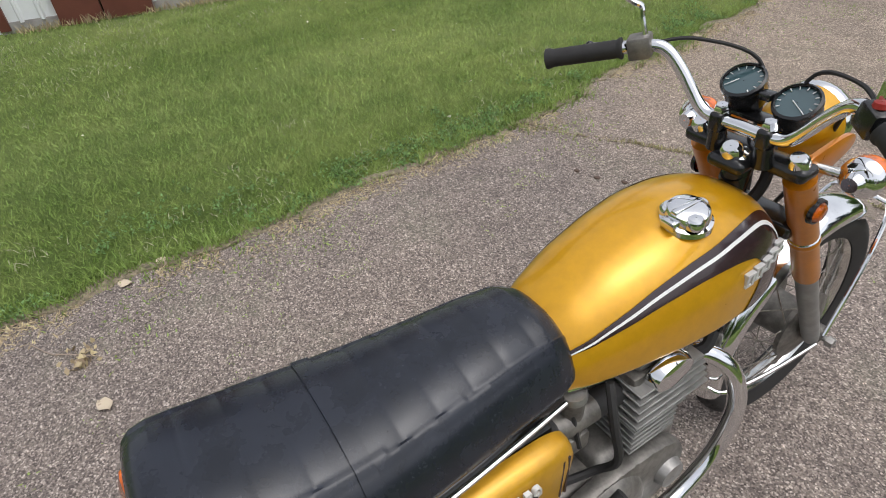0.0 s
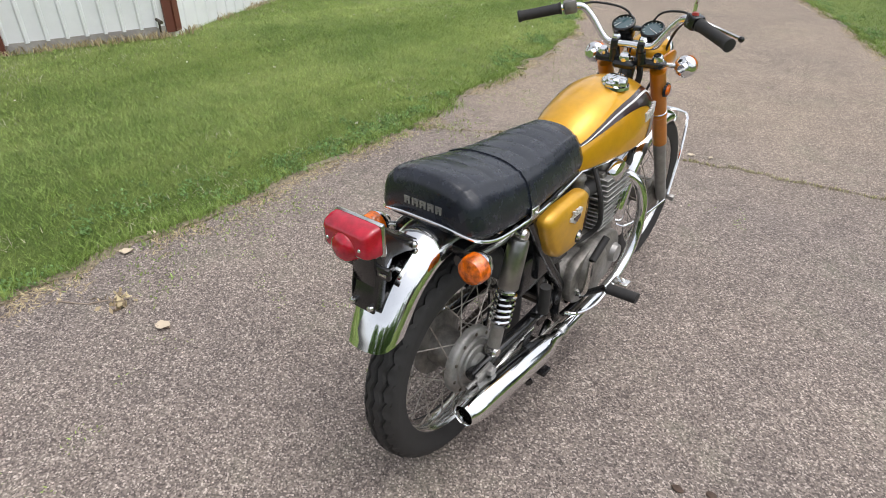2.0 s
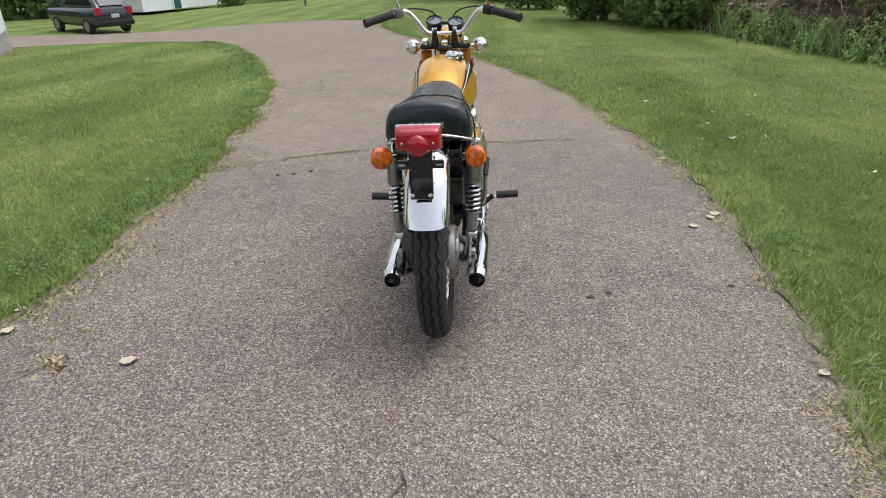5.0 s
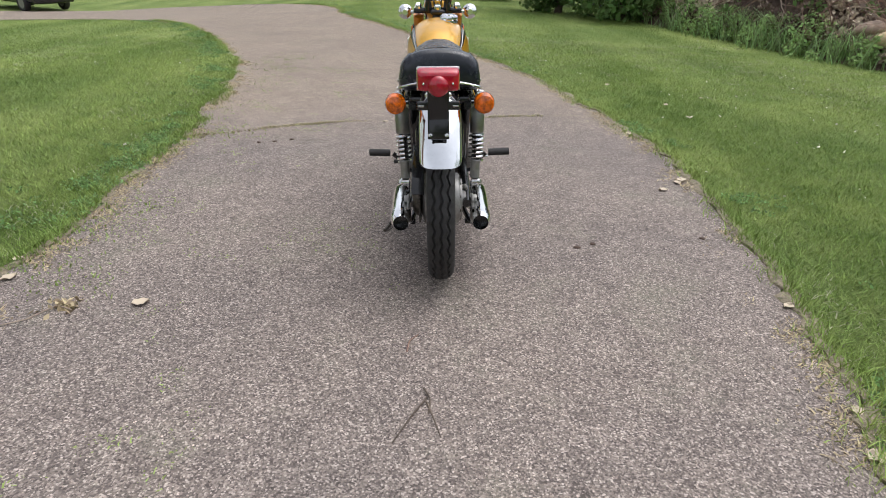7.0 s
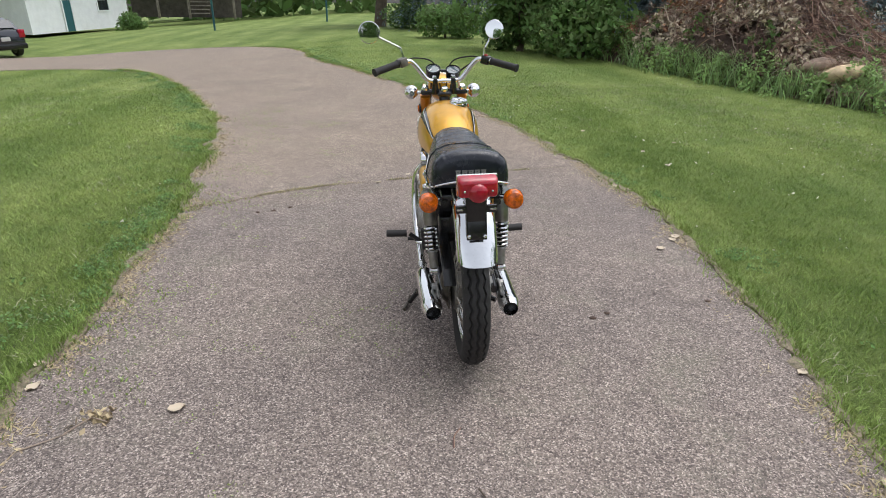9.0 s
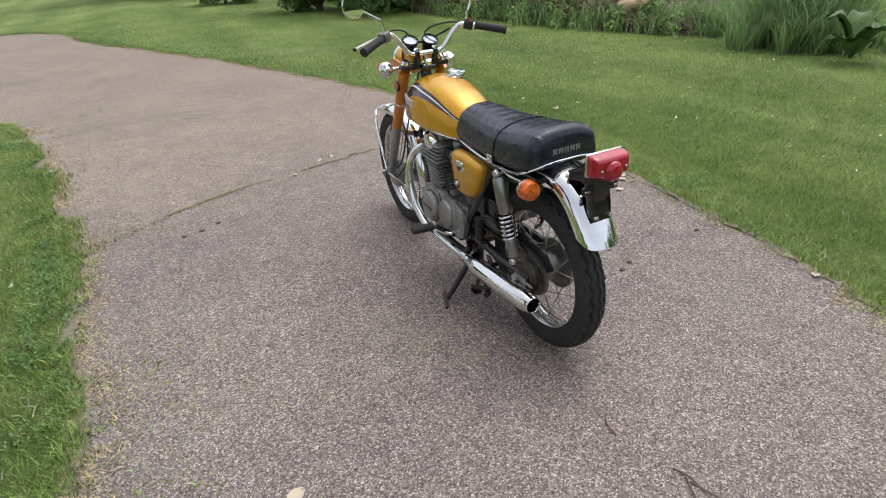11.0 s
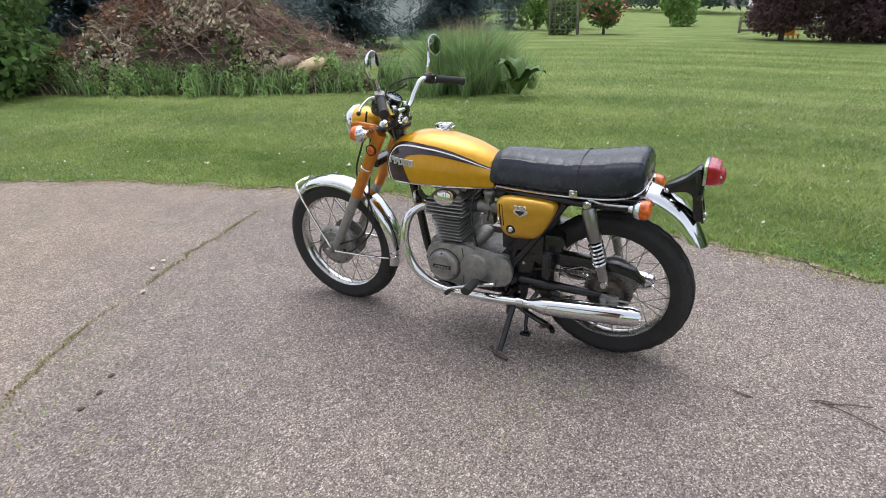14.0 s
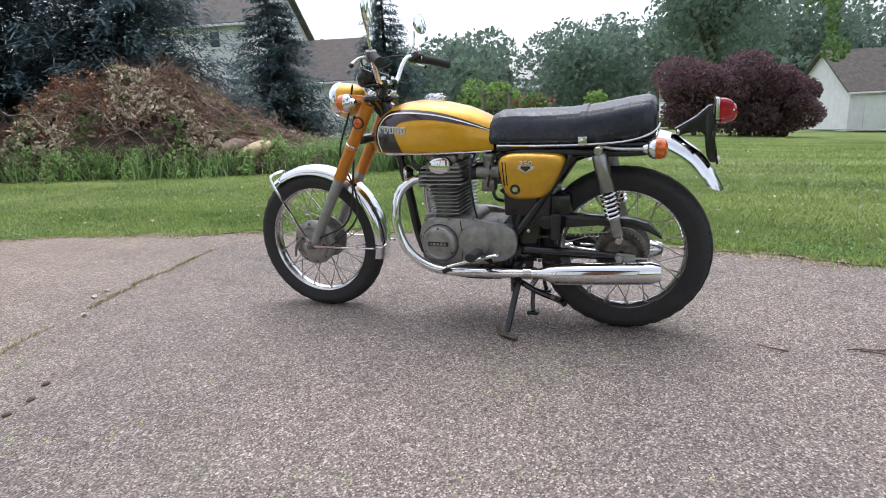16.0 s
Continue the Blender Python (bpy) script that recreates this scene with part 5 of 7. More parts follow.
stick("twig", "forked dry twig lying on the driveway", (-0.05, -0.78), 0, [[(0, 0.01, 0), (-0.04, -0.07, 0.006), (-0.09, -0.17, 0)], [(0.0, -0.01, 0), (0.02, -0.08, 0.004), (0.04, -0.15, 0)], [(-0.01, 0.05, 0.002), (0.01, 0.0, 0.002), (0.005, -0.06, 0.002)]], 0.0028, M_BARK)
stick("twig", "dry twig with withered leaves near the lawn edge", (-1.36, -0.33), 15, [[(-0.08, -0.05, 0), (0, 0, 0.012), (0.07, 0.05, 0.01)], [(0, 0, 0.01), (0.05, -0.04, 0.01)], [(-0.2, -0.09, 0), (-0.12, -0.07, 0.002), (-0.07, -0.05, 0)]], 0.0026, M_PALETWIG)
stick("twig", "short dark twig lying on the driveway", (-0.1, -0.5), 70, [[(-0.05, 0, 0), (0, 0.012, 0.003), (0.05, 0, 0)]], 0.003)
q = np.c_[rng.normal(-1.35, 0.035, 26), rng.normal(-0.32, 0.025, 26), np.full(26, 0.010), np.full((26, 3), 0.015)]
tagged(quad_ob("withered_sprig", *leaf_cloud(70, q, 0.014, 8), M_STRAW), "withered leaves on the fallen twig", "leaves", kind="stuff")
for i, (x, y) in enumerate(((1.25, 0.39), (0.70, 0.30), (0.62, 0.26), (-1.22, 1.80), (-1.02, 1.90), (-1.12, 1.83))):
    v, f = ball((0, 0, 0), 0.012, 8, 5, (1.4, 1.0, 0.5))
    ob = mesh_ob("dirt_clod", [tuple(Vector(p) * (1 + 0.3 * noise.noise(Vector(p) * 90 + Vector((i, 0, 0))))) for p in v], f, M_SOIL)
    ob.location = (x, y, gz(x, y) + 0.004)
    tagged(ob, "small dark clod of dirt on the driveway", "dirt", "dirt clods")


# moss and small weeds that spread over the driveway near its edge
patches = []
for x, y, s, n in ((-1.49, -0.09, 0.07, 90), (-1.66, 0.05, 0.08, 120), (-1.33, -0.16, 0.05, 50), (-1.62, 0.32, 0.09, 110), (-1.5, 0.55, 0.07, 60), (-2.05, 5.2, 0.2, 200), (-1.75, 4.1, 0.2, 160), (-1.7, 2.8, 0.16, 120), (-1.55, 2.05, 0.12, 160), (-1.9, 6.0, 0.2, 160)):
    patches.append(np.c_[rng.normal(x, s, n), rng.normal(y, s * 1.3, n)])
patches = np.vstack(patches)
blades("moss_patch", np.c_[patches, [gz(x, y) + 0.003 for x, y in patches]], 0.004, 0.016, 0.007, 1.5, M_BLADE, "sparse moss and tiny weeds on the driveway", "moss")

# ---- the motorcycle ----
LEAN_LEFT = 2.2
bike = new("motorcycle")
bike.matrix_world = pose(0, 0, 0, 0, -LEAN_LEFT, 0)
tagged(bike, "gold vintage motorcycle with a black seat on its side stand", "motorcycle")
RA, FA = Vector((0, 0.02, 0.317)), Vector((0, 1.358, 0.304))


def both(name, vf, material, parent, label=""):
    """The same part on both sides, drawn for the left one."""
    return part(name, vf, material, parent, label), part(name, mirror_x(vf), material, parent, label)


def wheel(name, centre, radius, width, hub, label, drum_side):
    r0 = radius - width * 0.86
    w = part(name, lathe([(0.02, -0.075), (0.05, -0.075), (hub * 0.8, -0.066), (hub, -0.06), (hub, -0.048), (hub * 0.6, -0.042), (hub * 0.55, 0.042), (hub, 0.048), (hub, 0.06), (hub * 0.8, 0.066), (0.05, 0.075), (0.02, 0.075)], (0, 0, 0), (1, 0, 0), 40), M_ALUD, bike, label)
    w.location = centre
    # tyre with zigzag ribs
    prof = []
    for i in range(25):
        a = math.pi * (i / 24) - math.pi / 2
        u = math.sin(a) * width / 2
        r = radius - width * 0.47 * (1 - math.cos(a * 0.93)) * 1.05
        groove = 0.0
        if abs(u) < width * 0.36 and i % 4 == 0:
            groove = 0.008
        prof.append((u, r - groove, groove > 0 or (abs(u) < width * 0.4)))
    prof = [(-width * 0.36, r0, False)] + prof + [(width * 0.36, r0, False)]
    n, v, f, m = 216, [], [], len(prof)
    for k in range(n):
        a = 2 * math.pi * k / n
        z = (abs((k % 6) - 3) / 3 - 0.5) * 0.009
        for u, r, tread in prof:
            e = -0.006 if tread and abs(u) > width * 0.22 and k % 6 == (0 if u > 0 else 3) else 0
            v.append((u + (z if tread else 0), (r + e) * math.cos(a), (r + e) * math.sin(a)))
    for k in range(n):
        for j in range(m):
            a, b = k * m + j, k * m + (j + 1) % m
            c, d = ((k + 1) % n) * m + (j + 1) % m, ((k + 1) % n) * m + j
            f.append((a, b, c, d))
    part("tyre", (v, f), M_RUBBER, w, "black ribbed rubber tyre")
    rw, rr = width * 0.36, r0 + 0.008
    part("rim", lathe([(rr, -rw), (rr + 0.007, -rw - 0.003), (rr + 0.009, -rw + 0.004), (rr - 0.006, -rw + 0.008), (rr - 0.016, -rw * 0.35), (rr - 0.017, rw * 0.35), (rr - 0.006, rw - 0.008), (rr + 0.009, rw - 0.004), (rr + 0.007, rw + 0.003), (rr, rw), (rr - 0.008, rw - 0.004), (rr - 0.021, rw * 0.3), (rr - 0.021, -rw * 0.3), (rr - 0.008, -rw + 0.004)], (0, 0, 0), (1, 0, 0), 72, True), M_CHROMEW, w, "chromed steel rim")
    kinds = []
    for side in (-1, 1):
        for way in (-1, 1):
            a = Vector((side * 0.054, 0, hub * 0.97))
            b = Matrix.Rotation(radians(way * 27), 3, 'X') @ Vector((side * 0.012, 0, rr - 0.018))
            me = bpy.data.meshes.new("spoke")
            vv, ff = tube([a, b], 0.0019, 6, 1)
            nv, nf = tube([b - (b - a).normalized() * 0.018, b], 0.0036, 6, 1)
            vv, ff = join((vv, ff), (nv, nf))
            me.from_pydata([tuple(p) for p in vv], [], ff)
            me.materials.append(M_SPOKE)
            kinds.append((me, way, side))
    for k in range(9):
        for q, (me, way, side) in enumerate(kinds):
            s = new("spoke", me)
            s.parent = w
            s.rotation_euler = (radians(k * 40 + (20 if side > 0 else 0) + (10 if way > 0 else 0)), 0, 0)
    d = drum_side
    part("brake_plate", lathe([(0.016, d * 0.10), (0.028, d * 0.098), (0.03, d * 0.086), (hub * 0.5, d * 0.084), (hub * 0.53, d * 0.079), (hub * 0.7, d * 0.078), (hub * 0.72, d * 0.083), (hub * 0.78, d * 0.083), (hub * 0.8, d * 0.076), (hub * 0.97, d * 0.073), (hub * 1.03, d * 0.066), (hub * 1.03, d * 0.05)], (0, 0, 0), (1, 0, 0), 40), M_ALU, w, "dull grey brake drum cover")
    for k in range(10):
        a = radians(36 * k + 11)
        part("hub_bolt", ball((d * 0.075, hub * 0.89 * math.cos(a), hub * 0.89 * math.sin(a)), 0.0055, 8, 5, (0.6, 1, 1)), M_STEELD, w)
    part("axle", join(tube([(-0.135, 0, 0), (0.135, 0, 0)], 0.0085, 10, 1), lathe([(0.001, -0.142), (0.013, -0.142), (0.015, -0.138), (0.015, -0.125), (0.001, -0.125)], (0, 0, 0), (1, 0, 0), 6), lathe([(0.001, 0.125), (0.015, 0.125), (0.015, 0.138), (0.013, 0.142), (0.001, 0.142)], (0, 0, 0), (1, 0, 0), 6)), M_ALU, w)
    part("brake_arm", join(tube([(d * 0.095, 0.04, 0.03), (d * 0.1, 0.075, -0.01), (d * 0.1, 0.085, -0.06)], 0.006, 6, 2), ball((d * 0.095, 0.04, 0.03), 0.014, 10, 6)), M_ALUD, w)
    return w


front_wheel = wheel("front_wheel", FA, 0.318, 0.088, 0.098, "spoked front wheel", -1)
rear_wheel = wheel("rear_wheel", RA, 0.317, 0.1, 0.096, "spoked rear wheel", 1)
sp = []
for i in range(36):
    a = 2 * math.pi * i / 36
    sp += [(0.082 * math.cos(a - 0.04), 0.082 * math.sin(a - 0.04)), (0.092 * math.cos(a), 0.092 * math.sin(a)), (0.082 * math.cos(a + 0.04), 0.082 * math.sin(a + 0.04))]
part("sprocket", plate(sp, -0.083, -0.077, 0), M_STEELD, rear_wheel, "oily steel sprocket", False)
part("sprocket_carrier", lathe([(0.02, -0.11), (0.05, -0.105), (0.066, -0.09), (0.07, -0.075)], (0, 0, 0), (1, 0, 0), 32), M_STEELD, rear_wheel, "dark greasy sprocket carrier")

# chain
chain = []
for k in range(26):
    y = 0.02 + k * 0.0165
    for z in (0.398 - 0.0009 * k * 1.6, 0.232 + 0.0016 * k * 1.6):
        chain.append(block(-0.086, -0.074, y, y + 0.012, z - 0.005, z + 0.005, 0))
tagged(part("chain", join(*chain), M_STEELD, bike, "greasy drive chain", False), kind="stuff")

# ---- frame ----
FRAME_PATHS = [
    ([(0, 0.985, 0.93), (0, 0.955, 0.80), (0, 0.945, 0.74)], 0.026),
    ([(0, 0.94, 0.74), (0, 0.90, 0.55), (0, 0.868, 0.36), (0, 0.84, 0.27)], 0.019),
    ([(0, 0.94, 0.80), (0, 0.75, 0.77), (0, 0.5, 0.70)], 0.022),
]
frame_vf = [tube(p, r, 10, 4) for p, r in FRAME_PATHS]
for s in (-1, 1):
    for p, r in (([(0, 0.845, 0.28), (s * 0.06, 0.78, 0.225), (s * 0.11, 0.62, 0.212), (s * 0.115, 0.44, 0.225), (s * 0.115, 0.40, 0.28)], 0.0145),
                 ([(s * 0.105, 0.50, 0.262), (s * 0.108, 0.455, 0.325), (s * 0.109, 0.323, 0.498), (s * 0.112, 0.19, 0.69)], 0.0165),
                 ([(0, 0.5, 0.70), (s * 0.085, 0.42, 0.70), (s * 0.115, 0.2, 0.70), (s * 0.112, 0.0, 0.695), (s * 0.095, -0.085, 0.70)], 0.014),
                 ([(s * 0.10, 0.38, 0.50), (s * 0.105, 0.42, 0.36), (s * 0.105, 0.43, 0.26)], 0.013)):
        frame_vf.append(tube(p, r, 10, 4))
part("frame", join(*frame_vf), M_BLACK, bike, "black tubular steel frame")
part("frame_gusset", plate([(0.36, 0.20), (0.47, 0.21), (0.46, 0.40), (0.40, 0.43), (0.34, 0.36)], -0.085, -0.075), M_BLACK, bike)
for s in (-0.088, 0.088):
    part("engine_mount", plate([(0.30, 0.47), (0.33, 0.36), (0.35, 0.235), (0.45, 0.225), (0.475, 0.30), (0.465, 0.42), (0.42, 0.475)], s - 0.004, s + 0.004, 0.001), M_BLACK, bike, "black rear engine mounting plate")
    for y, z in ((0.44, 0.40), (0.44, 0.30), (0.38, 0.26), (0.36, 0.40)):
        part("mount_bolt", lathe([(0.001, 0.010), (0.007, 0.009), (0.008, 0.0)], (s * 1.05, y, z), (s, 0, 0), 6), M_CHROMEW, bike)
part("lower_air_box", block(-0.098, 0.098, 0.20, 0.43, 0.425, 0.54, 0.012), M_BLACK, bike, "black lower air box")
part("battery_box", block(-0.115, 0.115, 0.27, 0.45, 0.46, 0.69, 0.01), M_BLACK, bike, "black battery and air box")
part("inner_fender", loft([[(x, y, z) for x in (-0.06, -0.03, 0.03, 0.06)] + [(x, y + 0.004, z - 0.004) for x in (0.06, 0.03, -0.03, -0.06)] for y, z in ((0.33, 0.40), (0.325, 0.5), (0.27, 0.6), (0.19, 0.66), (0.1, 0.69), (0.0, 0.70))]), M_BLACK, bike, "black inner mudguard")

# swinging arm and chain guard
part("swing_arm", join(*[tube([(s * 0.06, 0.405, 0.325), (s * 0.10, 0.37, 0.325), (s * 0.105, 0.15, 0.32), (s * 0.10, -0.03, 0.315)], [0.021, 0.02, 0.018, 0.016], 10, 4) for s in (-1, 1)], tube([(-0.12, 0.405, 0.325), (0.12, 0.405, 0.325)], 0.022, 12, 1)), M_BLACK, bike, "black swinging arm")
both("chain_adjuster", join(plate([(-0.035, 0.30), (0.03, 0.30), (0.04, 0.315), (0.03, 0.335), (-0.035, 0.33)], -0.128, -0.118), tube([(-0.122, -0.02, 0.315), (-0.122, -0.075, 0.315)], 0.005, 6, 1)), M_ALU, bike)
GUARD = [(0.33, 0.44), (0.30, 0.468), (0.1, 0.462), (-0.02, 0.452), (-0.08, 0.435), (-0.118, 0.395), (-0.122, 0.385), (-0.112, 0.392), (-0.075, 0.412), (-0.02, 0.425), (0.1, 0.43), (0.3, 0.41)]
part("chain_guard", join(plate(GUARD, -0.106, -0.102, 0.001), plate([(0.33, 0.462), (0.30, 0.47), (0.1, 0.465), (-0.02, 0.455), (-0.08, 0.438), (-0.122, 0.39), (-0.118, 0.385), (-0.078, 0.43), (-0.02, 0.448), (0.1, 0.458), (0.3, 0.463)], -0.104, -0.06, 0.001)), M_BLACK, bike, "black chain guard")

# ---- tank ----
TANK = [(0.49, 0.084, 0.706, 0.810), (0.52, 0.101, 0.704, 0.834), (0.6, 0.121, 0.703, 0.870), (0.7, 0.138, 0.702, 0.895), (0.78, 0.146, 0.702, 0.906), (0.86, 0.145, 0.702, 0.901), (0.92, 0.137, 0.702, 0.886), (0.96, 0.125, 0.703, 0.866), (0.985, 0.107, 0.705, 0.844), (0.998, 0.086, 0.710, 0.822), (1.004, 0.054, 0.722, 0.800)]
TY = [t[0] for t in TANK]


def tank_at(y):
    return [float(np.interp(y, TY, [t[k] for t in TANK])) for k in (1, 2, 3)]


def tank_smooth(y):
    return [sum(tank_at(min(1.004, max(0.49, y + o)))[k] for o in (-0.022, -0.011, 0, 0.011, 0.022)) / 5 for k in range(3)]


def tank_x(y, z):
    w, zb, zt = tank_smooth(y)
    zc = zb + (zt - zb) * 0.22
    t = min(0.999, (z - zc) / (zt - zc) if z > zc else (zc - z) / (zc - zb))
    e = 2.3 if z > zc else 7.0
    return w * (1 - t ** e) ** (1 / e)


rings = []
for y in np.linspace(0.49, 1.004, 52):
    w, zb, zt = tank_smooth(y)
    rings.append(superring(y, w, zb, zt, 80, 2.3, 7.0, 0.22))
tank = part("tank", loft(rings), M_GOLD, bike, "gold painted fuel tank")


def on_tank(line_a, line_b, rows, lift):
    """A painted band on the left of the tank between two lines of (y, z)."""
    a = smooth_path([(0, *p) for p in line_a], 6)
    b = smooth_path([(0, *p) for p in line_b], 6)
    n = 60
    ia, ib = np.linspace(0, len(a) - 1, n), np.linspace(0, len(b) - 1, n)
    v, f = [], []
    for i in range(n):
        pa = [np.interp(ia[i], range(len(a)), [q[k] for q in a]) for k in (1, 2)]
        pb = [np.interp(ib[i], range(len(b)), [q[k] for q in b]) for k in (1, 2)]
        for j in range(rows + 1):
            t = j / rows
            y, z = pa[0] + (pb[0] - pa[0]) * t, pa[1] + (pb[1] - pa[1]) * t
            v.append((-tank_x(y, z) - lift, y, z + lift * 0.4))
    for i in range(n - 1):
        for j in range(rows):
            k = i * (rows + 1) + j
            f.append((k, k + rows + 1, k + rows + 2, k + 1))
    return v, f


UP = [(0.945, 0.713), (0.962, 0.764), (0.958, 0.812), (0.93, 0.848), (0.88, 0.862), (0.8, 0.861), (0.7, 0.847), (0.6, 0.820), (0.5, 0.782)]
LO = [(0.845, 0.709), (0.868, 0.756), (0.88, 0.792), (0.872, 0.814), (0.845, 0.827), (0.78, 0.834), (0.7, 0.828), (0.6, 0.808), (0.5, 0.780)]
OUT = [(y + 0.012 * k, z + 0.010 * q) for (y, z), k, q in zip(UP, (1, 1, 1, 0.75, 0.15, 0, -0.1, -0.1, 0), (0, 0.1, 0.4, 0.8, 1, 0.95, 0.85, 0.6, 0.4))]
IN = [(y - 0.006 * k, z - 0.005 * q) for (y, z), k, q in zip(UP, (1, 1, 1, 0.75, 0.15, 0, -0.1, -0.1, 0), (0, 0.1, 0.4, 0.8, 1, 1, 0.9, 0.8, 0.4))]
for side in (0, 1):
    fl = mirror_x if side else (lambda q: q)
    stripe = part("side_stripe", fl(on_tank(OUT, LO, 10, 0.0016)), M_STRIPE, tank, "dark maroon side stripe")
    part("white_line", fl(on_tank(UP, IN, 2, 0.0026)), M_WHITE, tank, "thin white pinstripe")
    # raised badge, its lettering kept as plain blocks
    for i in range(5):
        y = 0.952 - i * 0.0255
        z = 0.802 - i * 0.0015
        x = tank_x(y - 0.010, z) + 0.001
        bl = join(*[block(-x - 0.005, -x + 0.004, y - y1, y - y0, z + z0, z + z1, 0.0008, 1) for y0, y1, z0, z1 in ((0, 0.022, 0.007, 0.013), (0, 0.022, -0.015, -0.009), (0.001, 0.008, -0.013, 0.011), (0.014, 0.021, -0.013, 0.011))])
        part("badge_block", fl(bl), M_BADGE, tank, "small silver badge block")
    edge = [(-tank_x(y, tank_smooth(y)[1] + 0.003) - 0.001, y, tank_smooth(y)[1] + 0.001) for y in (0.50, 0.58, 0.68, 0.78, 0.88, 0.93)]
    part("bottom_trim", fl(tube(edge, 0.0038, 8, 4)), M_CHROME, tank, "bright trim along the tank seam")
cap = part("filler_cap", lathe([(0.001, 0.026), (0.024, 0.026), (0.033, 0.022), (0.036, 0.014), (0.036, 0.006), (0.042, 0.003), (0.044, -0.006), (0.001, -0.006)], (0.050, 0.772, 0.898), (0.12, -0.06, 1), 32), M_CHROME, tank, "chromed filler cap")
part("cap_latch", join(block(0.036, 0.064, 0.724, 0.742, 0.897, 0.913, 0.004), block(0.044, 0.056, 0.736, 0.801, 0.917, 0.926, 0.003)), M_CHROME, cap, "chromed latch")
for a in (90, 210, 330):
    part("cap_lobe", lathe([(0.001, 0.022), (0.011, 0.021), (0.016, 0.015), (0.016, 0.004)], (0.050 + 0.028 * math.cos(radians(a)), 0.772 + 0.028 * math.sin(radians(a)), 0.899), (0.12, -0.06, 1), 16), M_CHROME, cap, "rounded chromed grip lobe")

# ---- seat ----
SEAT = [(0.515, 0.084, 0.735, 0.806), (0.50, 0.100, 0.727, 0.834), (0.47, 0.110, 0.724, 0.848), (0.40, 0.118, 0.724, 0.852), (0.32, 0.126, 0.724, 0.850), (0.22, 0.137, 0.724, 0.850), (0.16, 0.142, 0.724, 0.853), (0.08, 0.144, 0.728, 0.864), (-0.02, 0.143, 0.738, 0.880), (-0.05, 0.141, 0.748, 0.882), (-0.070, 0.136, 0.754, 0.880), (-0.082, 0.128, 0.760, 0.870), (-0.09, 0.116, 0.768, 0.852)]
SY = [-s[0] for s in SEAT]


def seat_at(y):
    return [float(np.interp(-y, SY, [s[k] for s in SEAT])) for k in (1, 2, 3)]


def seat_ring(y, grow=0.0, tuft=True):
    w, zb, zt = seat_at(y)
    out = []
    phase = ((y - 0.155) / 0.058) % 1.0
    g = 0.0
    if tuft and -0.05 < y < 0.47 and abs(y - 0.155) > 0.028:
        g = 0.0020 * (1 - math.sqrt(math.sin(math.pi * phase)))
    for i in range(88):
        a = 2 * math.pi * i / 88
        c, s = math.cos(a), math.sin(a)
        e = 2.9 if s > 0 else 7
        x = (w + grow) * math.copysign(abs(c) ** (2 / e), c)
        z = (zb + zt) / 2 + ((zt - zb) / 2 + grow) * math.copysign(abs(s) ** (2 / e), s)
        h = (z - zb) / (zt - zb)
        x *= 1 - float(np.interp(y, (-0.05, 0.1, 0.3, 0.48), (0.14, 0.20, 0.32, 0.38))) * max(0, h - 0.25)
        if h > 0.86 and abs(x) < w * 0.70:
            z -= g
            z += 0.004 * (1 - (x / (w * 0.70)) ** 2)
        if h > 0.8 and abs(abs(x) - w * 0.73) < 0.005:
            z += 0.003
        out.append((x, y, z))
    return out


seat = part("seat", loft([seat_ring(y) for y in np.r_[np.linspace(0.515, 0.48, 6), np.linspace(0.475, -0.05, 170), np.linspace(-0.056, -0.09, 9)]]), M_SEAT, bike, "black tufted vinyl dual seat")
part("strap", loft([seat_ring(y, g, False) for y, g in ((0.142, 0.0), (0.1425, 0.0035), (0.1675, 0.0035), (0.168, 0.0))], False), M_SEAT, seat, "black grab strap across the seat")
for s in (-1, 1):
    part("strap_buckle", join(block(s * 0.149 - 0.004, s * 0.149 + 0.004, 0.135, 0.167, 0.728, 0.758, 0.003), ball((s * 0.154, 0.151, 0.743), 0.006, 10, 6)), M_CHROMEW, seat, "square chromed strap buckle")
tr = [(-0.114, 0.47, 0.728), (-0.127, 0.36, 0.727), (-0.143, 0.2, 0.728), (-0.148, 0.05, 0.734), (-0.147, -0.03, 0.746), (-0.129, -0.080, 0.766), (-0.06, -0.096, 0.782), (0, -0.098, 0.784)]
part("seat_trim", tube(tr + [(-x, y, z) for x, y, z in tr[-2::-1]], 0.0042, 8, 4), M_CHROME, seat, "bright metal trim round the seat base")
for i, w in enumerate((0.017, 0.019, 0.018, 0.018, 0.017)):
    x = -0.054 + i * 0.0225
    part("seat_mark", join(block(x, x + w, -0.0925, -0.080, 0.818, 0.823, 0), block(x + 0.001, x + 0.0055, -0.093, -0.080, 0.805, 0.823, 0), block(x + w - 0.0055, x + w - 0.001, -0.093, -0.080, 0.805, 0.823, 0), block(x + 0.003, x + w - 0.003, -0.0926, -0.080, 0.8115, 0.8155, 0)), M_SLIDER, seat, "small grey printed block", False)
part("seat_pan", block(-0.105, 0.105, -0.075, 0.48, 0.705, 0.73, 0.008), M_BLACK, seat, "black seat pan")

# ---- side covers ----
COVER = rounded([(0.468, 0.702), (0.30, 0.702), (0.205, 0.695), (0.225, 0.635), (0.275, 0.545), (0.33, 0.53), (0.43, 0.53), (0.452, 0.60)], passes=3)


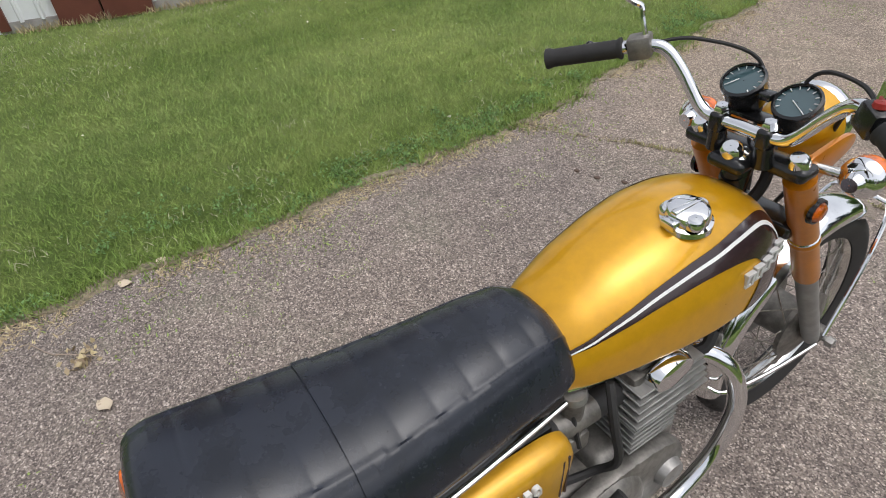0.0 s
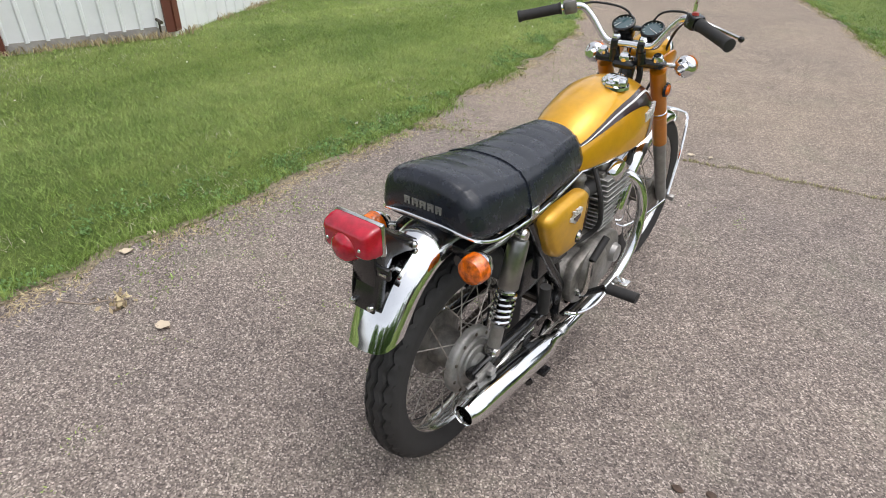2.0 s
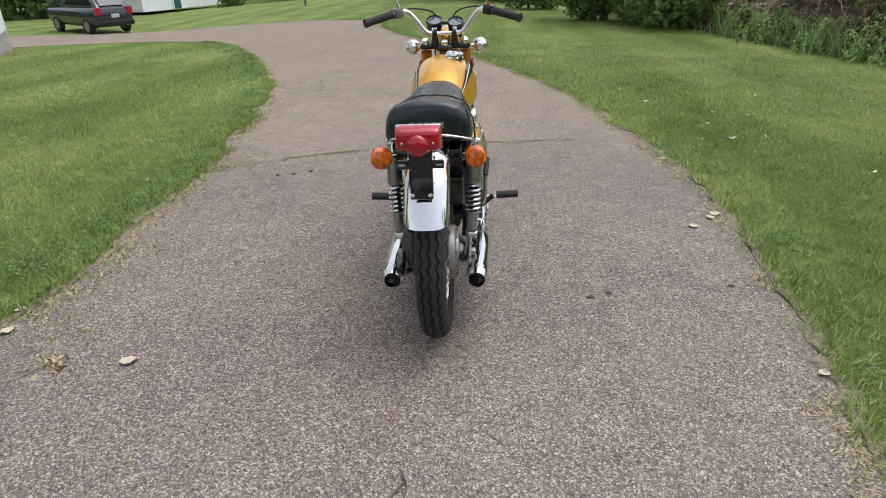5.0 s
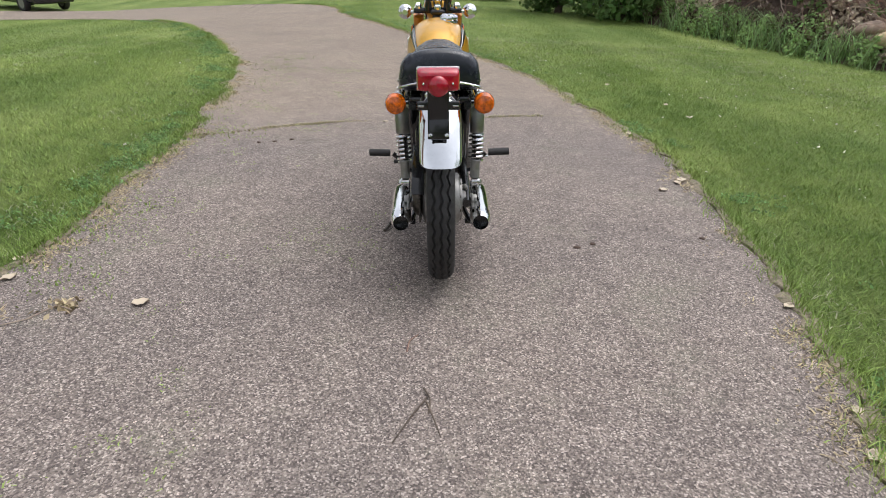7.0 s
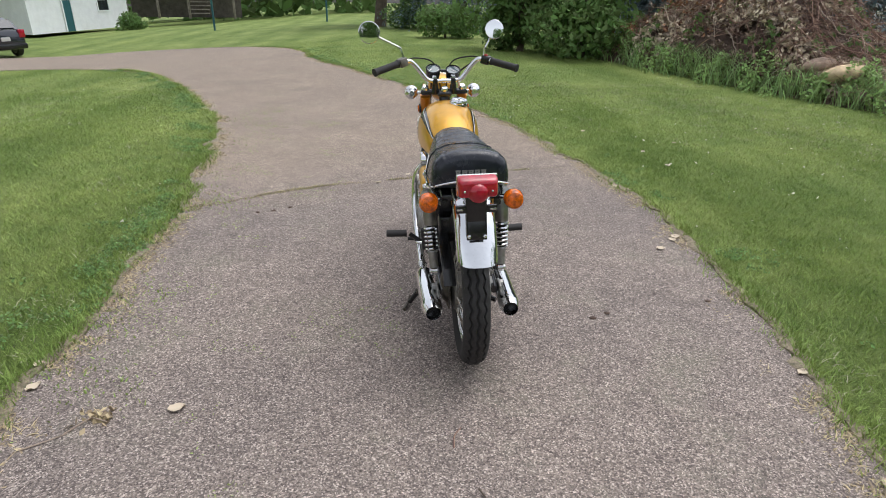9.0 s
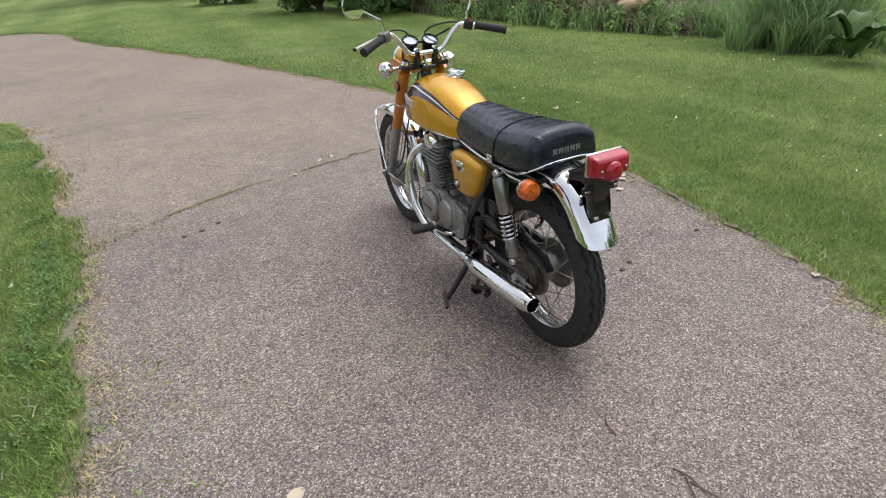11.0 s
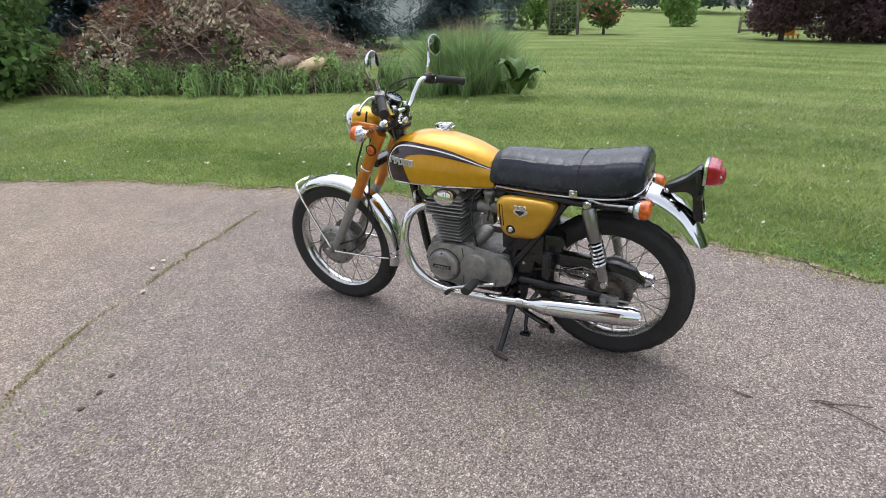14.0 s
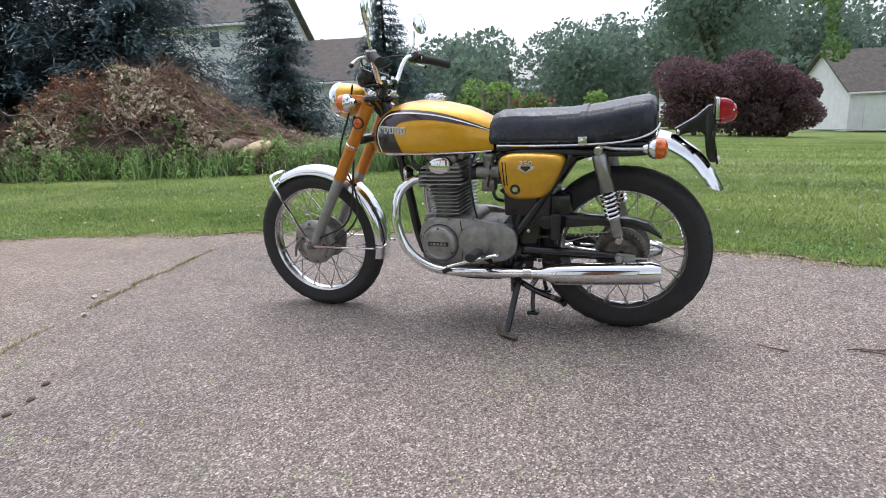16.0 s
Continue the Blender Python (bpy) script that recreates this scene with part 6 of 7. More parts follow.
def pillow(outline, x0, depth):
    c = Vector((sum(p[0] for p in outline) / len(outline), sum(p[1] for p in outline) / len(outline)))
    rings = []
    for k, d in ((1.0, 0.0), (1.0, 0.012), (0.985, 0.020), (0.94, depth * 0.75), (0.8, depth * 0.93), (0.5, depth), (0.15, depth * 1.02)):
        rings.append([(-(x0 + d), c.x + (y - c.x) * k, c.y + (z - c.y) * k) for y, z in outline])
    return loft(rings)


for side in (0, 1):
    fl = mirror_x if side else (lambda q: q)
    cover = part("side_cover", fl(pillow(COVER, 0.122, 0.042)), M_GOLDC, bike, "gold side cover")
    part("cover_knob", fl(join(lathe([(0.001, 0.012), (0.009, 0.012), (0.013, 0.006), (0.015, 0.0)], (-0.158, 0.392, 0.572), (-1, 0, 0), 16), block(-0.172, -0.168, 0.384, 0.40, 0.57, 0.574, 0))), M_CHROMEW, cover, "slotted metal knob")
    part("knob_ring", fl(lathe([(0.012, 0.004), (0.018, 0.006), (0.021, 0.0)], (-0.160, 0.392, 0.572), (-1, 0, 0), 20)), M_BLACK, cover, "black rubber ring round the knob")
    shield = [(0.378, 0.658), (0.322, 0.658), (0.320, 0.648), (0.350, 0.632), (0.380, 0.648)]
    part("badge_shield", fl(plate(shield, -0.170, -0.160, 0.002)), M_BADGE, cover, "silver shield badge")
    part("badge_field", fl(plate([(0.367, 0.658), (0.333, 0.658), (0.332, 0.652), (0.350, 0.639), (0.368, 0.652)], -0.1735, -0.171, 0)), M_STRIPE, cover, "dark badge field", False)
    tv, tf = letters("350", 0.025, 0.004)
    m = Matrix(((0, 0, -1, -0.170), (-1, 0, 0, 0.350), (0, 1, 0, 0.668), (0, 0, 0, 1))) if side == 0 else Matrix(((0, 0, 1, 0.170), (1, 0, 0, 0.350), (0, 1, 0, 0.668), (0, 0, 0, 1)))
    part("badge_number", turned(([(x * 1.35, y, z) for x, y, z in tv], tf), m), M_BADGE, cover, "silver number 350", False)
    for k in range(2):
        part("cover_groove", fl(tube([(-0.1585 - k * 0.0012, 0.440 - k * 0.012, 0.672), (-0.1595 - k * 0.0012, 0.434 - k * 0.012, 0.585)], 0.0026, 6, 1)), M_STRIPE, cover, "thin dark line pressed into the cover")

# ---- engine ----
engine = part("crankcase", join(block(-0.115, 0.115, 0.44, 0.64, 0.255, 0.415, 0.03, 3), block(-0.113, 0.113, 0.60, 0.83, 0.255, 0.445, 0.03, 3), block(-0.10, 0.10, 0.60, 0.83, 0.22, 0.30, 0.02, 3)), M_ALUD, bike, "grey cast engine crankcase")
LCOV = rounded([(0.43, 0.41), (0.43, 0.30), (0.50, 0.262), (0.66, 0.245), (0.80, 0.25), (0.835, 0.33), (0.83, 0.40), (0.79, 0.44), (0.62, 0.44), (0.55, 0.425)], passes=2)
part("left_cover", plate(LCOV, -0.138, -0.11, 0.008), M_ALU, engine, "grey cast side cover")
gen = part("generator_cover", lathe([(0.001, 0.030), (0.058, 0.0295), (0.064, 0.0275), (0.069, 0.022), (0.072, 0.012), (0.073, 0.0)], (-0.137, 0.742, 0.337), (-1, 0, 0), 40), M_ALU, engine, "round grey generator cover")
part("cover_seam", lathe([(0.072, 0.0), (0.0775, 0.0015), (0.0775, 0.003), (0.072, 0.004)], (-0.1375, 0.742, 0.337), (-1, 0, 0), 40), M_STEELD, gen, "dark ring round the cover joint")
part("raised_ring", lathe([(0.052, 0.029), (0.0545, 0.0315), (0.057, 0.029)], (-0.137, 0.742, 0.337), (-1, 0, 0), 40), M_ALU, gen)
part("name_plate", block(-0.1695, -0.165, 0.700, 0.784, 0.330, 0.347, 0.001, 1), M_BLACK, gen, "small dark plate with unreadable raised mark")
for i in range(5):
    part("plate_mark", block(-0.171, -0.168, 0.708 + i * 0.0145, 0.718 + i * 0.0145, 0.334, 0.343, 0), M_ALU, gen, "small raised block", False)
for a in range(3):
    b = radians(90 + 120 * a)
    part("cover_screw", ball((-0.163, 0.742 + 0.062 * math.cos(b), 0.337 + 0.062 * math.sin(b)), 0.006, 8, 5, (0.6, 1, 1)), M_STEELD, gen)
part("starter_cover", lathe([(0.001, 0.016), (0.05, 0.0155), (0.062, 0.012), (0.068, 0.0)], (-0.137, 0.600, 0.345), (-1, 0, 0), 32), M_ALU, engine)
part("case_joint", tube([(-0.139, 0.655, 0.43), (-0.139, 0.648, 0.36), (-0.139, 0.655, 0.262)], 0.0022, 6, 3), M_STEELD, engine, "dark joint between the covers")
part("sprocket_cover", plate(rounded([(0.43, 0.40), (0.425, 0.31), (0.48, 0.275), (0.54, 0.29), (0.55, 0.40), (0.49, 0.425)]), -0.146, -0.135, 0.004), M_ALU, engine)
for y, z in ((0.80, 0.43), (0.70, 0.437), (0.60, 0.437), (0.50, 0.435), (0.828, 0.36), (0.80, 0.262), (0.66, 0.256), (0.54, 0.268), (0.44, 0.35)):
    part("case_screw", ball((-0.1385, y, z), 0.0055, 8, 5, (0.6, 1, 1)), M_ALUD, engine)
part("sump", block(-0.07, 0.07, 0.50, 0.80, 0.196, 0.26, 0.02, 3), M_STEELD, engine, "dark oily sump")
RCOV = rounded([(0.46, 0.40), (0.46, 0.30), (0.52, 0.25), (0.70, 0.235), (0.80, 0.27), (0.825, 0.35), (0.78, 0.43), (0.60, 0.445)], passes=2)
clutch = part("clutch_cover", plate(RCOV, 0.11, 0.148, 0.012), M_ALUD, engine, "grey cast clutch cover")
part("clutch_bulge", lathe([(0.001, 0.022), (0.07, 0.020), (0.085, 0.012), (0.092, 0.0)], (0.147, 0.60, 0.345), (1, 0, 0), 36), M_ALUD, clutch)
part("oil_filter_cover", lathe([(0.001, 0.02), (0.03, 0.018), (0.036, 0.0)], (0.147, 0.765, 0.335), (1, 0, 0), 28), M_ALU, clutch)
kick = part("kick_lever", tube([(0.150, 0.50, 0.315), (0.172, 0.502, 0.325), (0.180, 0.505, 0.38), (0.181, 0.508, 0.44)], [0.013, 0.010, 0.009, 0.009], 8, 4), M_CHROMEW, engine, "worn chrome kick-start lever")
part("kick_pedal", tube([(0.182, 0.510, 0.440), (0.190, 0.575, 0.495)], 0.0115, 10, 1), M_RUBBER, kick, "black rubber kick pedal")
# cylinders with single fins
cyl = part("cylinder", join(*[lathe([(0.050, 0.0), (0.050, 0.15)], (s * 0.066, 0.725, 0.44), (0, 0.09, 1), 24) for s in (-1, 1)]), M_ALUD, engine, "dull grey cylinders")
for i in range(8):
    z = 0.452 + i * 0.0145
    y = 0.722 + i * 0.0012
    g = 0.0 if i < 5 else 0.006
    part("fin", block(-0.128 - g, 0.128 + g, y - 0.060 - g, y + 0.060 + g, z, z + 0.0045, 0.0015, 1), M_SLIDER, cyl)
head = part("cylinder_head", block(-0.118, 0.118, 0.655, 0.80, 0.565, 0.655, 0.012, 2), M_ALUD, engine, "dull grey cylinder head")
for i in range(5):
    z = 0.572 + i * 0.0155
    part("fin", block(-0.150 + i * 0.003, 0.150 - i * 0.003, 0.638 + i * 0.003, 0.822 - i * 0.003, z, z + 0.005, 0.0015, 1), M_SLIDER, head)
part("cam_cover", block(-0.11, 0.11, 0.672, 0.785, 0.65, 0.685, 0.014, 3), M_ALU, head)
for s in (-1, 1):
    part("end_cover", turned(lathe([(0.001, 0.03), (0.022, 0.029), (0.034, 0.024), (0.038, 0.012), (0.039, 0.0)], (0, 0, 0), (s, 0, 0), 36), Matrix.Translation((s * 0.118, 0.728, 0.645)) @ Matrix.Diagonal((1, 1.3, 0.9, 1))), M_CHROME, head, "chromed round cam end cover")
    for dy in (-0.06, 0.06):
        part("valve_cap", lathe([(0.001, 0.022), (0.014, 0.022), (0.017, 0.016), (0.018, 0.0)], (s * 0.07, 0.728 + dy, 0.668), (0, dy * 6, 1), 6), M_ALU, head)
    part("plug_cap", tube([(s * 0.10, 0.79, 0.62), (s * 0.125, 0.825, 0.635), (s * 0.12, 0.85, 0.66)], 0.011, 8, 3), M_RUBBER, head, "black plug cap")
    part("plug_lead", tube([(s * 0.12, 0.85, 0.66), (s * 0.08, 0.86, 0.70), (s * 0.03, 0.80, 0.715)], 0.004, 6, 4), M_RUBBER, bike)
# carburettors
for s in (-1, 1):
    carb = part("carburettor", join(tube([(s * 0.085, 0.59, 0.61), (s * 0.085, 0.50, 0.615)], 0.026, 16, 1), tube([(s * 0.085, 0.545, 0.575), (s * 0.085, 0.545, 0.672)], [0.021, 0.021], 16, 1), block(s * 0.085 - 0.024, s * 0.085 + 0.024, 0.518, 0.572, 0.54, 0.585, 0.008, 2)), M_ALUD, bike, "grey carburettor")
    part("carb_cap", lathe([(0.001, 0.012), (0.022, 0.012), (0.025, 0.006), (0.025, 0.0)], (s * 0.085, 0.545, 0.672), (0, 0, 1), 20), M_ALU, carb)
    part("intake_hose", tube([(s * 0.085, 0.65, 0.605), (s * 0.085, 0.59, 0.61)], 0.024, 14, 1), M_RUBBER, carb, "black rubber intake")
    part("air_hose", tube([(s * 0.085, 0.50, 0.615), (s * 0.085, 0.44, 0.62)], 0.03, 14, 1), M_RUBBER, carb, "black rubber air hose")
    part("fuel_pipe", tube([(s * 0.06, 0.56, 0.70), (s * 0.10, 0.535, 0.64), (s * 0.11, 0.545, 0.56)], 0.0045, 6, 5), M_RUBBER, carb)
part("breather_hose", tube([(0.11, 0.60, 0.69), (0.145, 0.585, 0.62), (0.15, 0.60, 0.52), (0.12, 0.58, 0.47), (0.10, 0.52, 0.46)], 0.008, 8, 5), M_RUBBER, bike, "black hose")
part("gear_cable", tube([(-0.07, 0.60, 0.69), (-0.125, 0.61, 0.62), (-0.128, 0.60, 0.50), (-0.12, 0.59, 0.44)], 0.004, 6, 5), M_RUBBER, bike)
horn = part("horn", lathe([(0.001, 0.018), (0.03, 0.018), (0.036, 0.01), (0.036, 0.0), (0.02, -0.02), (0.001, -0.02)], (-0.05, 0.90, 0.60), (-0.3, 1, 0), 24), M_BLACK, bike, "black horn under the tank")
part("horn_rim", lathe([(0.03, 0.019), (0.037, 0.012), (0.038, 0.006)], (-0.05, 0.90, 0.60), (-0.3, 1, 0), 24), M_CHROMEW, horn)

for o in (engine, *[c for c in bike.children if c.name.split('.')[0] in ("carburettor", "breather_hose", "gear_cable", "horn", "plug_lead")]):
    o.location = o.location + Vector((0, -0.032, 0.012))

# ---- exhaust ----
for side in (0, 1):
    fl = mirror_x if side else (lambda q: q)
    hdr = part("exhaust_pipe", fl(tube([(-0.078, 0.765, 0.595), (-0.10, 0.825, 0.595), (-0.14, 0.868, 0.56), (-0.165, 0.884, 0.49), (-0.172, 0.878, 0.41), (-0.172, 0.842, 0.325), (-0.170, 0.77, 0.266), (-0.168, 0.68, 0.243), (-0.167, 0.5, 0.244), (-0.168, 0.30, 0.253)], 0.0185, 16, 6)), M_CHROME, bike, "chromed exhaust header pipe")
    part("port_flange", fl(lathe([(0.019, 0.012), (0.03, 0.012), (0.032, 0.0), (0.032, -0.012), (0.02, -0.012)], (-0.085, 0.795, 0.597), (-0.3, 1, 0), 20)), M_ALUD, hdr)
    part("pipe_clamp", fl(lathe([(0.0, 0.0), (0.023, 0.0), (0.0235, 0.012), (0.023, 0.03), (0.0, 0.03)], (-0.1675, 0.335, 0.252), (0, 1, -0.02), 20)), M_CHROMEW, hdr)
    mf = part("muffler", fl(lathe([(0.0185, 0.0), (0.022, 0.02), (0.035, 0.055), (0.0385, 0.09), (0.040, 0.20), (0.041, 0.36), (0.040, 0.405), (0.031, 0.435), (0.0285, 0.44), (0.0265, 0.436), (0.026, 0.38), (0.001, 0.375)], (-0.168, 0.315, 0.252), (0.045, -1, 0.055), 32)), M_CHROME, bike, "chromed muffler")
    part("muffler_seam", fl(tube([(-0.168, 0.25, 0.2150), (-0.16, 0.08, 0.2215), (-0.152, -0.09, 0.231)], 0.0022, 6, 3)), M_CHROMEW, mf)
    part("muffler_mouth", fl(lathe([(0.001, 0.0), (0.0262, 0.0), (0.0262, 0.03)], (-0.1515, -0.075, 0.2735), (0.045, -1, 0.055), 24)), M_BLACK, mf, "black inside of the outlet")
    part("muffler_hanger", fl(plate([(0.20, 0.31), (0.235, 0.31), (0.215, 0.255), (0.18, 0.255)], -0.132, -0.126, 0.001)), M_BLACK, bike)

# ---- rear mudguard, lamp and indicators ----
ARC = [(0.16, 0.712), (0.08, 0.745), (0.0, 0.763), (-0.07, 0.766), (-0.125, 0.755), (-0.18, 0.727), (-0.23, 0.688), (-0.275, 0.630), (-0.300, 0.588), (-0.318, 0.552)]


def mudguard(arc, half, drop, t=0.003, tip=0.0):
    p = smooth_path([(0, y, z) for y, z in arc], 5)
    rings = []
    for i, q in enumerate(p):
        d = (p[min(i + 1, len(p) - 1)] - p[max(i - 1, 0)]).normalized()
        nrm = Vector((0, -d.z, d.y))
        if nrm.z < 0 and i < len(p) / 2:
            nrm = -nrm
        out, inn = [], []
        for k in range(13):
            u = -1 + 2 * k / 12
            x = half * math.sin(u * math.pi / 2) if abs(u) < 1 else half * u
            h = -drop * (1 - math.cos(u * math.pi / 2)) - (0.006 if abs(u) == 1 else 0)
            c = Vector((x, q.y, q.z)) + nrm * h
            back = max(0.0, 1 - (len(p) - 1 - i) / 12)
            c -= d * (tip * back * abs(u) ** 3)
            out.append(c)
            inn.append(c - nrm * t)
        rings.append(out + inn[::-1])
    return loft(rings)


ARCN = [(y, z) for y, z in ARC]
rear_guard = part("rear_mudguard", mudguard([(-y, z) for y, z in ARCN][::-1][::-1], 0.071, 0.046, tip=0.05), M_CHROME, bike, "chromed rear mudguard")
rear_guard.data.transform(Matrix.Diagonal((1, -1, 1, 1)))
rear_guard.data.flip_normals()
SIDE = [(-0.146, 0.762), (-0.160, 0.738), (-0.176, 0.748), (-0.243, 0.757), (-0.250, 0.690), (-0.258, 0.650), (-0.284, 0.646), (-0.288, 0.672), (-0.274, 0.735), (-0.276, 0.765), (-0.268, 0.80), (-0.262, 0.838), (-0.250, 0.836), (-0.212, 0.800)]
SH = -0.006
TOPS = [(-0.146, 0.764), (-0.212, 0.803), (-0.250, 0.838), (-0.262, 0.842), (-0.262, 0.838), (-0.250, 0.834), (-0.212, 0.799), (-0.146, 0.760)]
bracket = part("lamp_bracket", plate(TOPS, SH - 0.034, SH + 0.034, 0.001), M_BLACK, bike, "black tail lamp and plate bracket")
for x in (-0.032, 0.032):
    part("side_plate", plate(rounded(SIDE, passes=2), SH + x - 0.002, SH + x + 0.002, 0.001), M_BLACK, bracket)
    k = 1 if x > 0 else -1
    part("plate_tab", block(SH + k * 0.05 - 0.018, SH + k * 0.05 + 0.018, -0.275, -0.262, 0.730, 0.758, 0.005), M_BLACK, bracket)
part("back_plate", block(SH - 0.032, SH + 0.032, -0.277, -0.272, 0.70, 0.86, 0.002), M_BLACK, bracket)
part("foot_plate", turned(block(-0.034, 0.034, -0.004, 0.004, -0.05, 0.03, 0.003), Matrix.Translation((SH, -0.276, 0.690)) @ Matrix.Rotation(radians(-14), 4, 'X')), M_BLACK, bracket)
for x in (-0.026, 0.026):
    part("bolt", lathe([(0.001, 0.008), (0.006, 0.007), (0.008, 0.0)], (SH + x, -0.290, 0.655), (0, -1, 0.3), 10), M_CHROMEW, bracket)
    part("bolt", block(SH + x * 2.1 - 0.010, SH + x * 2.1 + 0.010, -0.279, -0.275, 0.741, 0.748, 0.002), M_CHROMEW, bracket, "chromed slotted plate bolt")
    part("bolt", ball((SH + x * 1.4, -0.158, 0.754), 0.009, 10, 6), M_CHROMEW, bracket)
lamp = part("tail_lamp", block(SH - 0.0665, SH + 0.0665, -0.284, -0.270, 0.7925, 0.8655, 0.006, 2), M_CHROMEW, bike, "tail lamp with a silver rim")
lens = []
for y, w, zb, zt in ((-0.284, 0.0655, 0.794, 0.864), (-0.298, 0.065, 0.795, 0.863), (-0.316, 0.061, 0.799, 0.857), (-0.323, 0.056, 0.803, 0.850), (-0.325, 0.047, 0.808, 0.844)):
    lens.append([(x + SH, q, z) for x, q, z in superring(y, w, zb, zt, 40, 9)])
red = part("lens", loft(lens), M_RED, lamp, "red ribbed lens")
part("lens_boss", lathe([(0.001, 0.050), (0.016, 0.049), (0.026, 0.044), (0.031, 0.036), (0.036, 0.018), (0.038, 0.0)], (SH, -0.290, 0.814), (0, -1, 0), 32), M_RED, red, "round red reflector boss")
for x in (-0.044, 0.044):
    part("lens_screw", ball((SH + x, -0.325, 0.822), 0.0042, 8, 5), M_CHROMEW, red)


def indicator(at, stalk_from, axis, back_chrome, label):
    ob = part("indicator", lathe([(0.001, -0.034), (0.013, -0.034), (0.016, -0.028), (0.018, -0.020), (0.029, -0.014), (0.035, -0.002), (0.036, 0.005)], at, axis, 24), M_CHROME, bike, label)
    part("lens", lathe([(0.0355, 0.004), (0.0345, 0.024), (0.030, 0.036), (0.015, 0.043), (0.001, 0.044)], at, axis, 24), M_AMBER, ob, "amber lens")
    part("stalk", tube([stalk_from, at], 0.009, 10, 1), M_CHROMEW, ob, "chromed stalk")
    part("lens_screw", ball(Vector(at) + Vector(axis) * 0.03 + Vector((0, 0, 0.026)), 0.004, 8, 5), M_STEELD, ob)
    return ob


for s in (-1, 1):
    indicator((s * 0.152, -0.085, 0.712), (s * 0.095, -0.05, 0.712), (0, -1, 0), True, "rear indicator with an amber lens")
    indicator((s * 0.162, 1.058, 0.91), (s * 0.09, 1.04, 0.91), (0, 1, 0), True, "front indicator with a chromed back")
    part("grab_strut", tube([(s * 0.13, 0.10, 0.722), (s * 0.135, 0.04, 0.712), (s * 0.12, -0.05, 0.708)], 0.0065, 8, 4), M_CHROMEW, bike, "chromed strut below the seat")
    # shock absorbers
    top, bot = Vector((s * 0.145, 0.098, 0.706)), Vector((s * 0.132, 0.022, 0.385))
    d = (bot - top).normalized()
    shock = part("shock_absorber", lathe([(0.001, -0.012), (0.022, -0.008), (0.026, 0.0), (0.027, 0.122), (0.024, 0.127), (0.010, 0.128), (0.010, 0.27), (0.001, 0.27)], top + d * 0.02, d, 24), M_SHOCK, bike, "shock absorber with a dull steel tube")
    L = (bot - top).length
    q = Vector((0, 0, 1)).rotation_difference(d)
    coil = [top + d * (0.150 + 0.098 * i / 72) + q @ Vector((0.0255 * math.cos(i * 0.5236), 0.0255 * math.sin(i * 0.5236), 0)) for i in range(73)]
    part("spring", tube(coil, 0.0048, 6, 1), M_CHROME, shock, "chromed coil spring")
    part("damper", lathe([(0.001, 0.0), (0.019, 0.0), (0.021, 0.006), (0.018, 0.012), (0.018, L - 0.262), (0.001, L - 0.262)], top + d * 0.246, d, 20), M_ALU, shock)
    part("damper_core", lathe([(0.016, 0.0), (0.016, 0.12)], top + d * 0.14, d, 16), M_BLACK, shock)
    for c in (top, bot):
        part("mount", lathe([(0.001, 0.018), (0.012, 0.018), (0.014, 0.012), (0.016, 0.010), (0.016, -0.012), (0.001, -0.012)], c, (s, 0, 0), 16), M_CHROMEW, shock)

# ---- fork and front end ----
RAKE = 0.56


def fork_y(z):
    return 1.338 - (z - 0.305) * RAKE


fd = Vector((0, -RAKE, 1)).normalized()
for s in (-1, 1):
    x = s * 0.094
    leg = part("fork_leg", join(tube([(x, fork_y(0.60), 0.60), (x, fork_y(0.90), 0.90)], [0.0265, 0.0265], 20, 1), lathe([(0.0265, 0), (0.029, 0.004), (0.029, 0.012), (0.0265, 0.016)], (x, fork_y(0.72), 0.72), fd, 20)), M_ORANGE, bike, "burnt orange painted fork cover")
    part("slider", tube([(x, fork_y(0.30), 0.30), (x, fork_y(0.33), 0.33), (x, fork_y(0.46), 0.46), (x, fork_y(0.612), 0.612)], [0.019, 0.0215, 0.022, 0.0235], 18, 1), M_SLIDER, leg, "dull grey fork slider")
    part("axle_clamp", join(block(x - 0.018, x + 0.018, FA.y - 0.022, FA.y + 0.022, 0.282, 0.328, 0.007, 2), ball((x - s * -0.012, FA.y, 0.305), 0.013, 10, 6)), M_ALUD, leg)
    part("reflector", lathe([(0.001, 0.016), (0.014, 0.015), (0.018, 0.011), (0.02, 0.006), (0.02, 0.0)], (x + s * 0.024, fork_y(0.83), 0.83), (s, 0, 0), 20), M_AMBER, leg, "round amber side reflector")
    part("reflector_ring", lathe([(0.0205, 0.0), (0.0205, 0.009), (0.024, 0.009), (0.025, 0.0)], (x + s * 0.0235, fork_y(0.83), 0.83), (s, 0, 0), 20), M_BLACK, leg, "black reflector ring")
    part("chrome_ring", lathe([(0.0265, 0), (0.0285, 0.002), (0.0285, 0.005), (0.0265, 0.007)], (x, fork_y(0.735), 0.735), fd, 20), M_CHROME, leg)
    part("lamp_ear", plate(rounded([(fork_y(0.86) + 0.01, 0.865), (fork_y(0.94), 0.93), (1.10, 0.945), (1.15, 0.94), (1.155, 0.91), (1.09, 0.885)]), x - 0.006, x + 0.004, 0.002), M_ORANGE, leg, "burnt orange headlamp ear")
    part("fork_cap", lathe([(0.001, 0.02), (0.012, 0.02), (0.017, 0.014), (0.019, 0.0)], (x, fork_y(0.935), 0.935), fd, 20), M_CHROME, leg, "chromed fork cap")
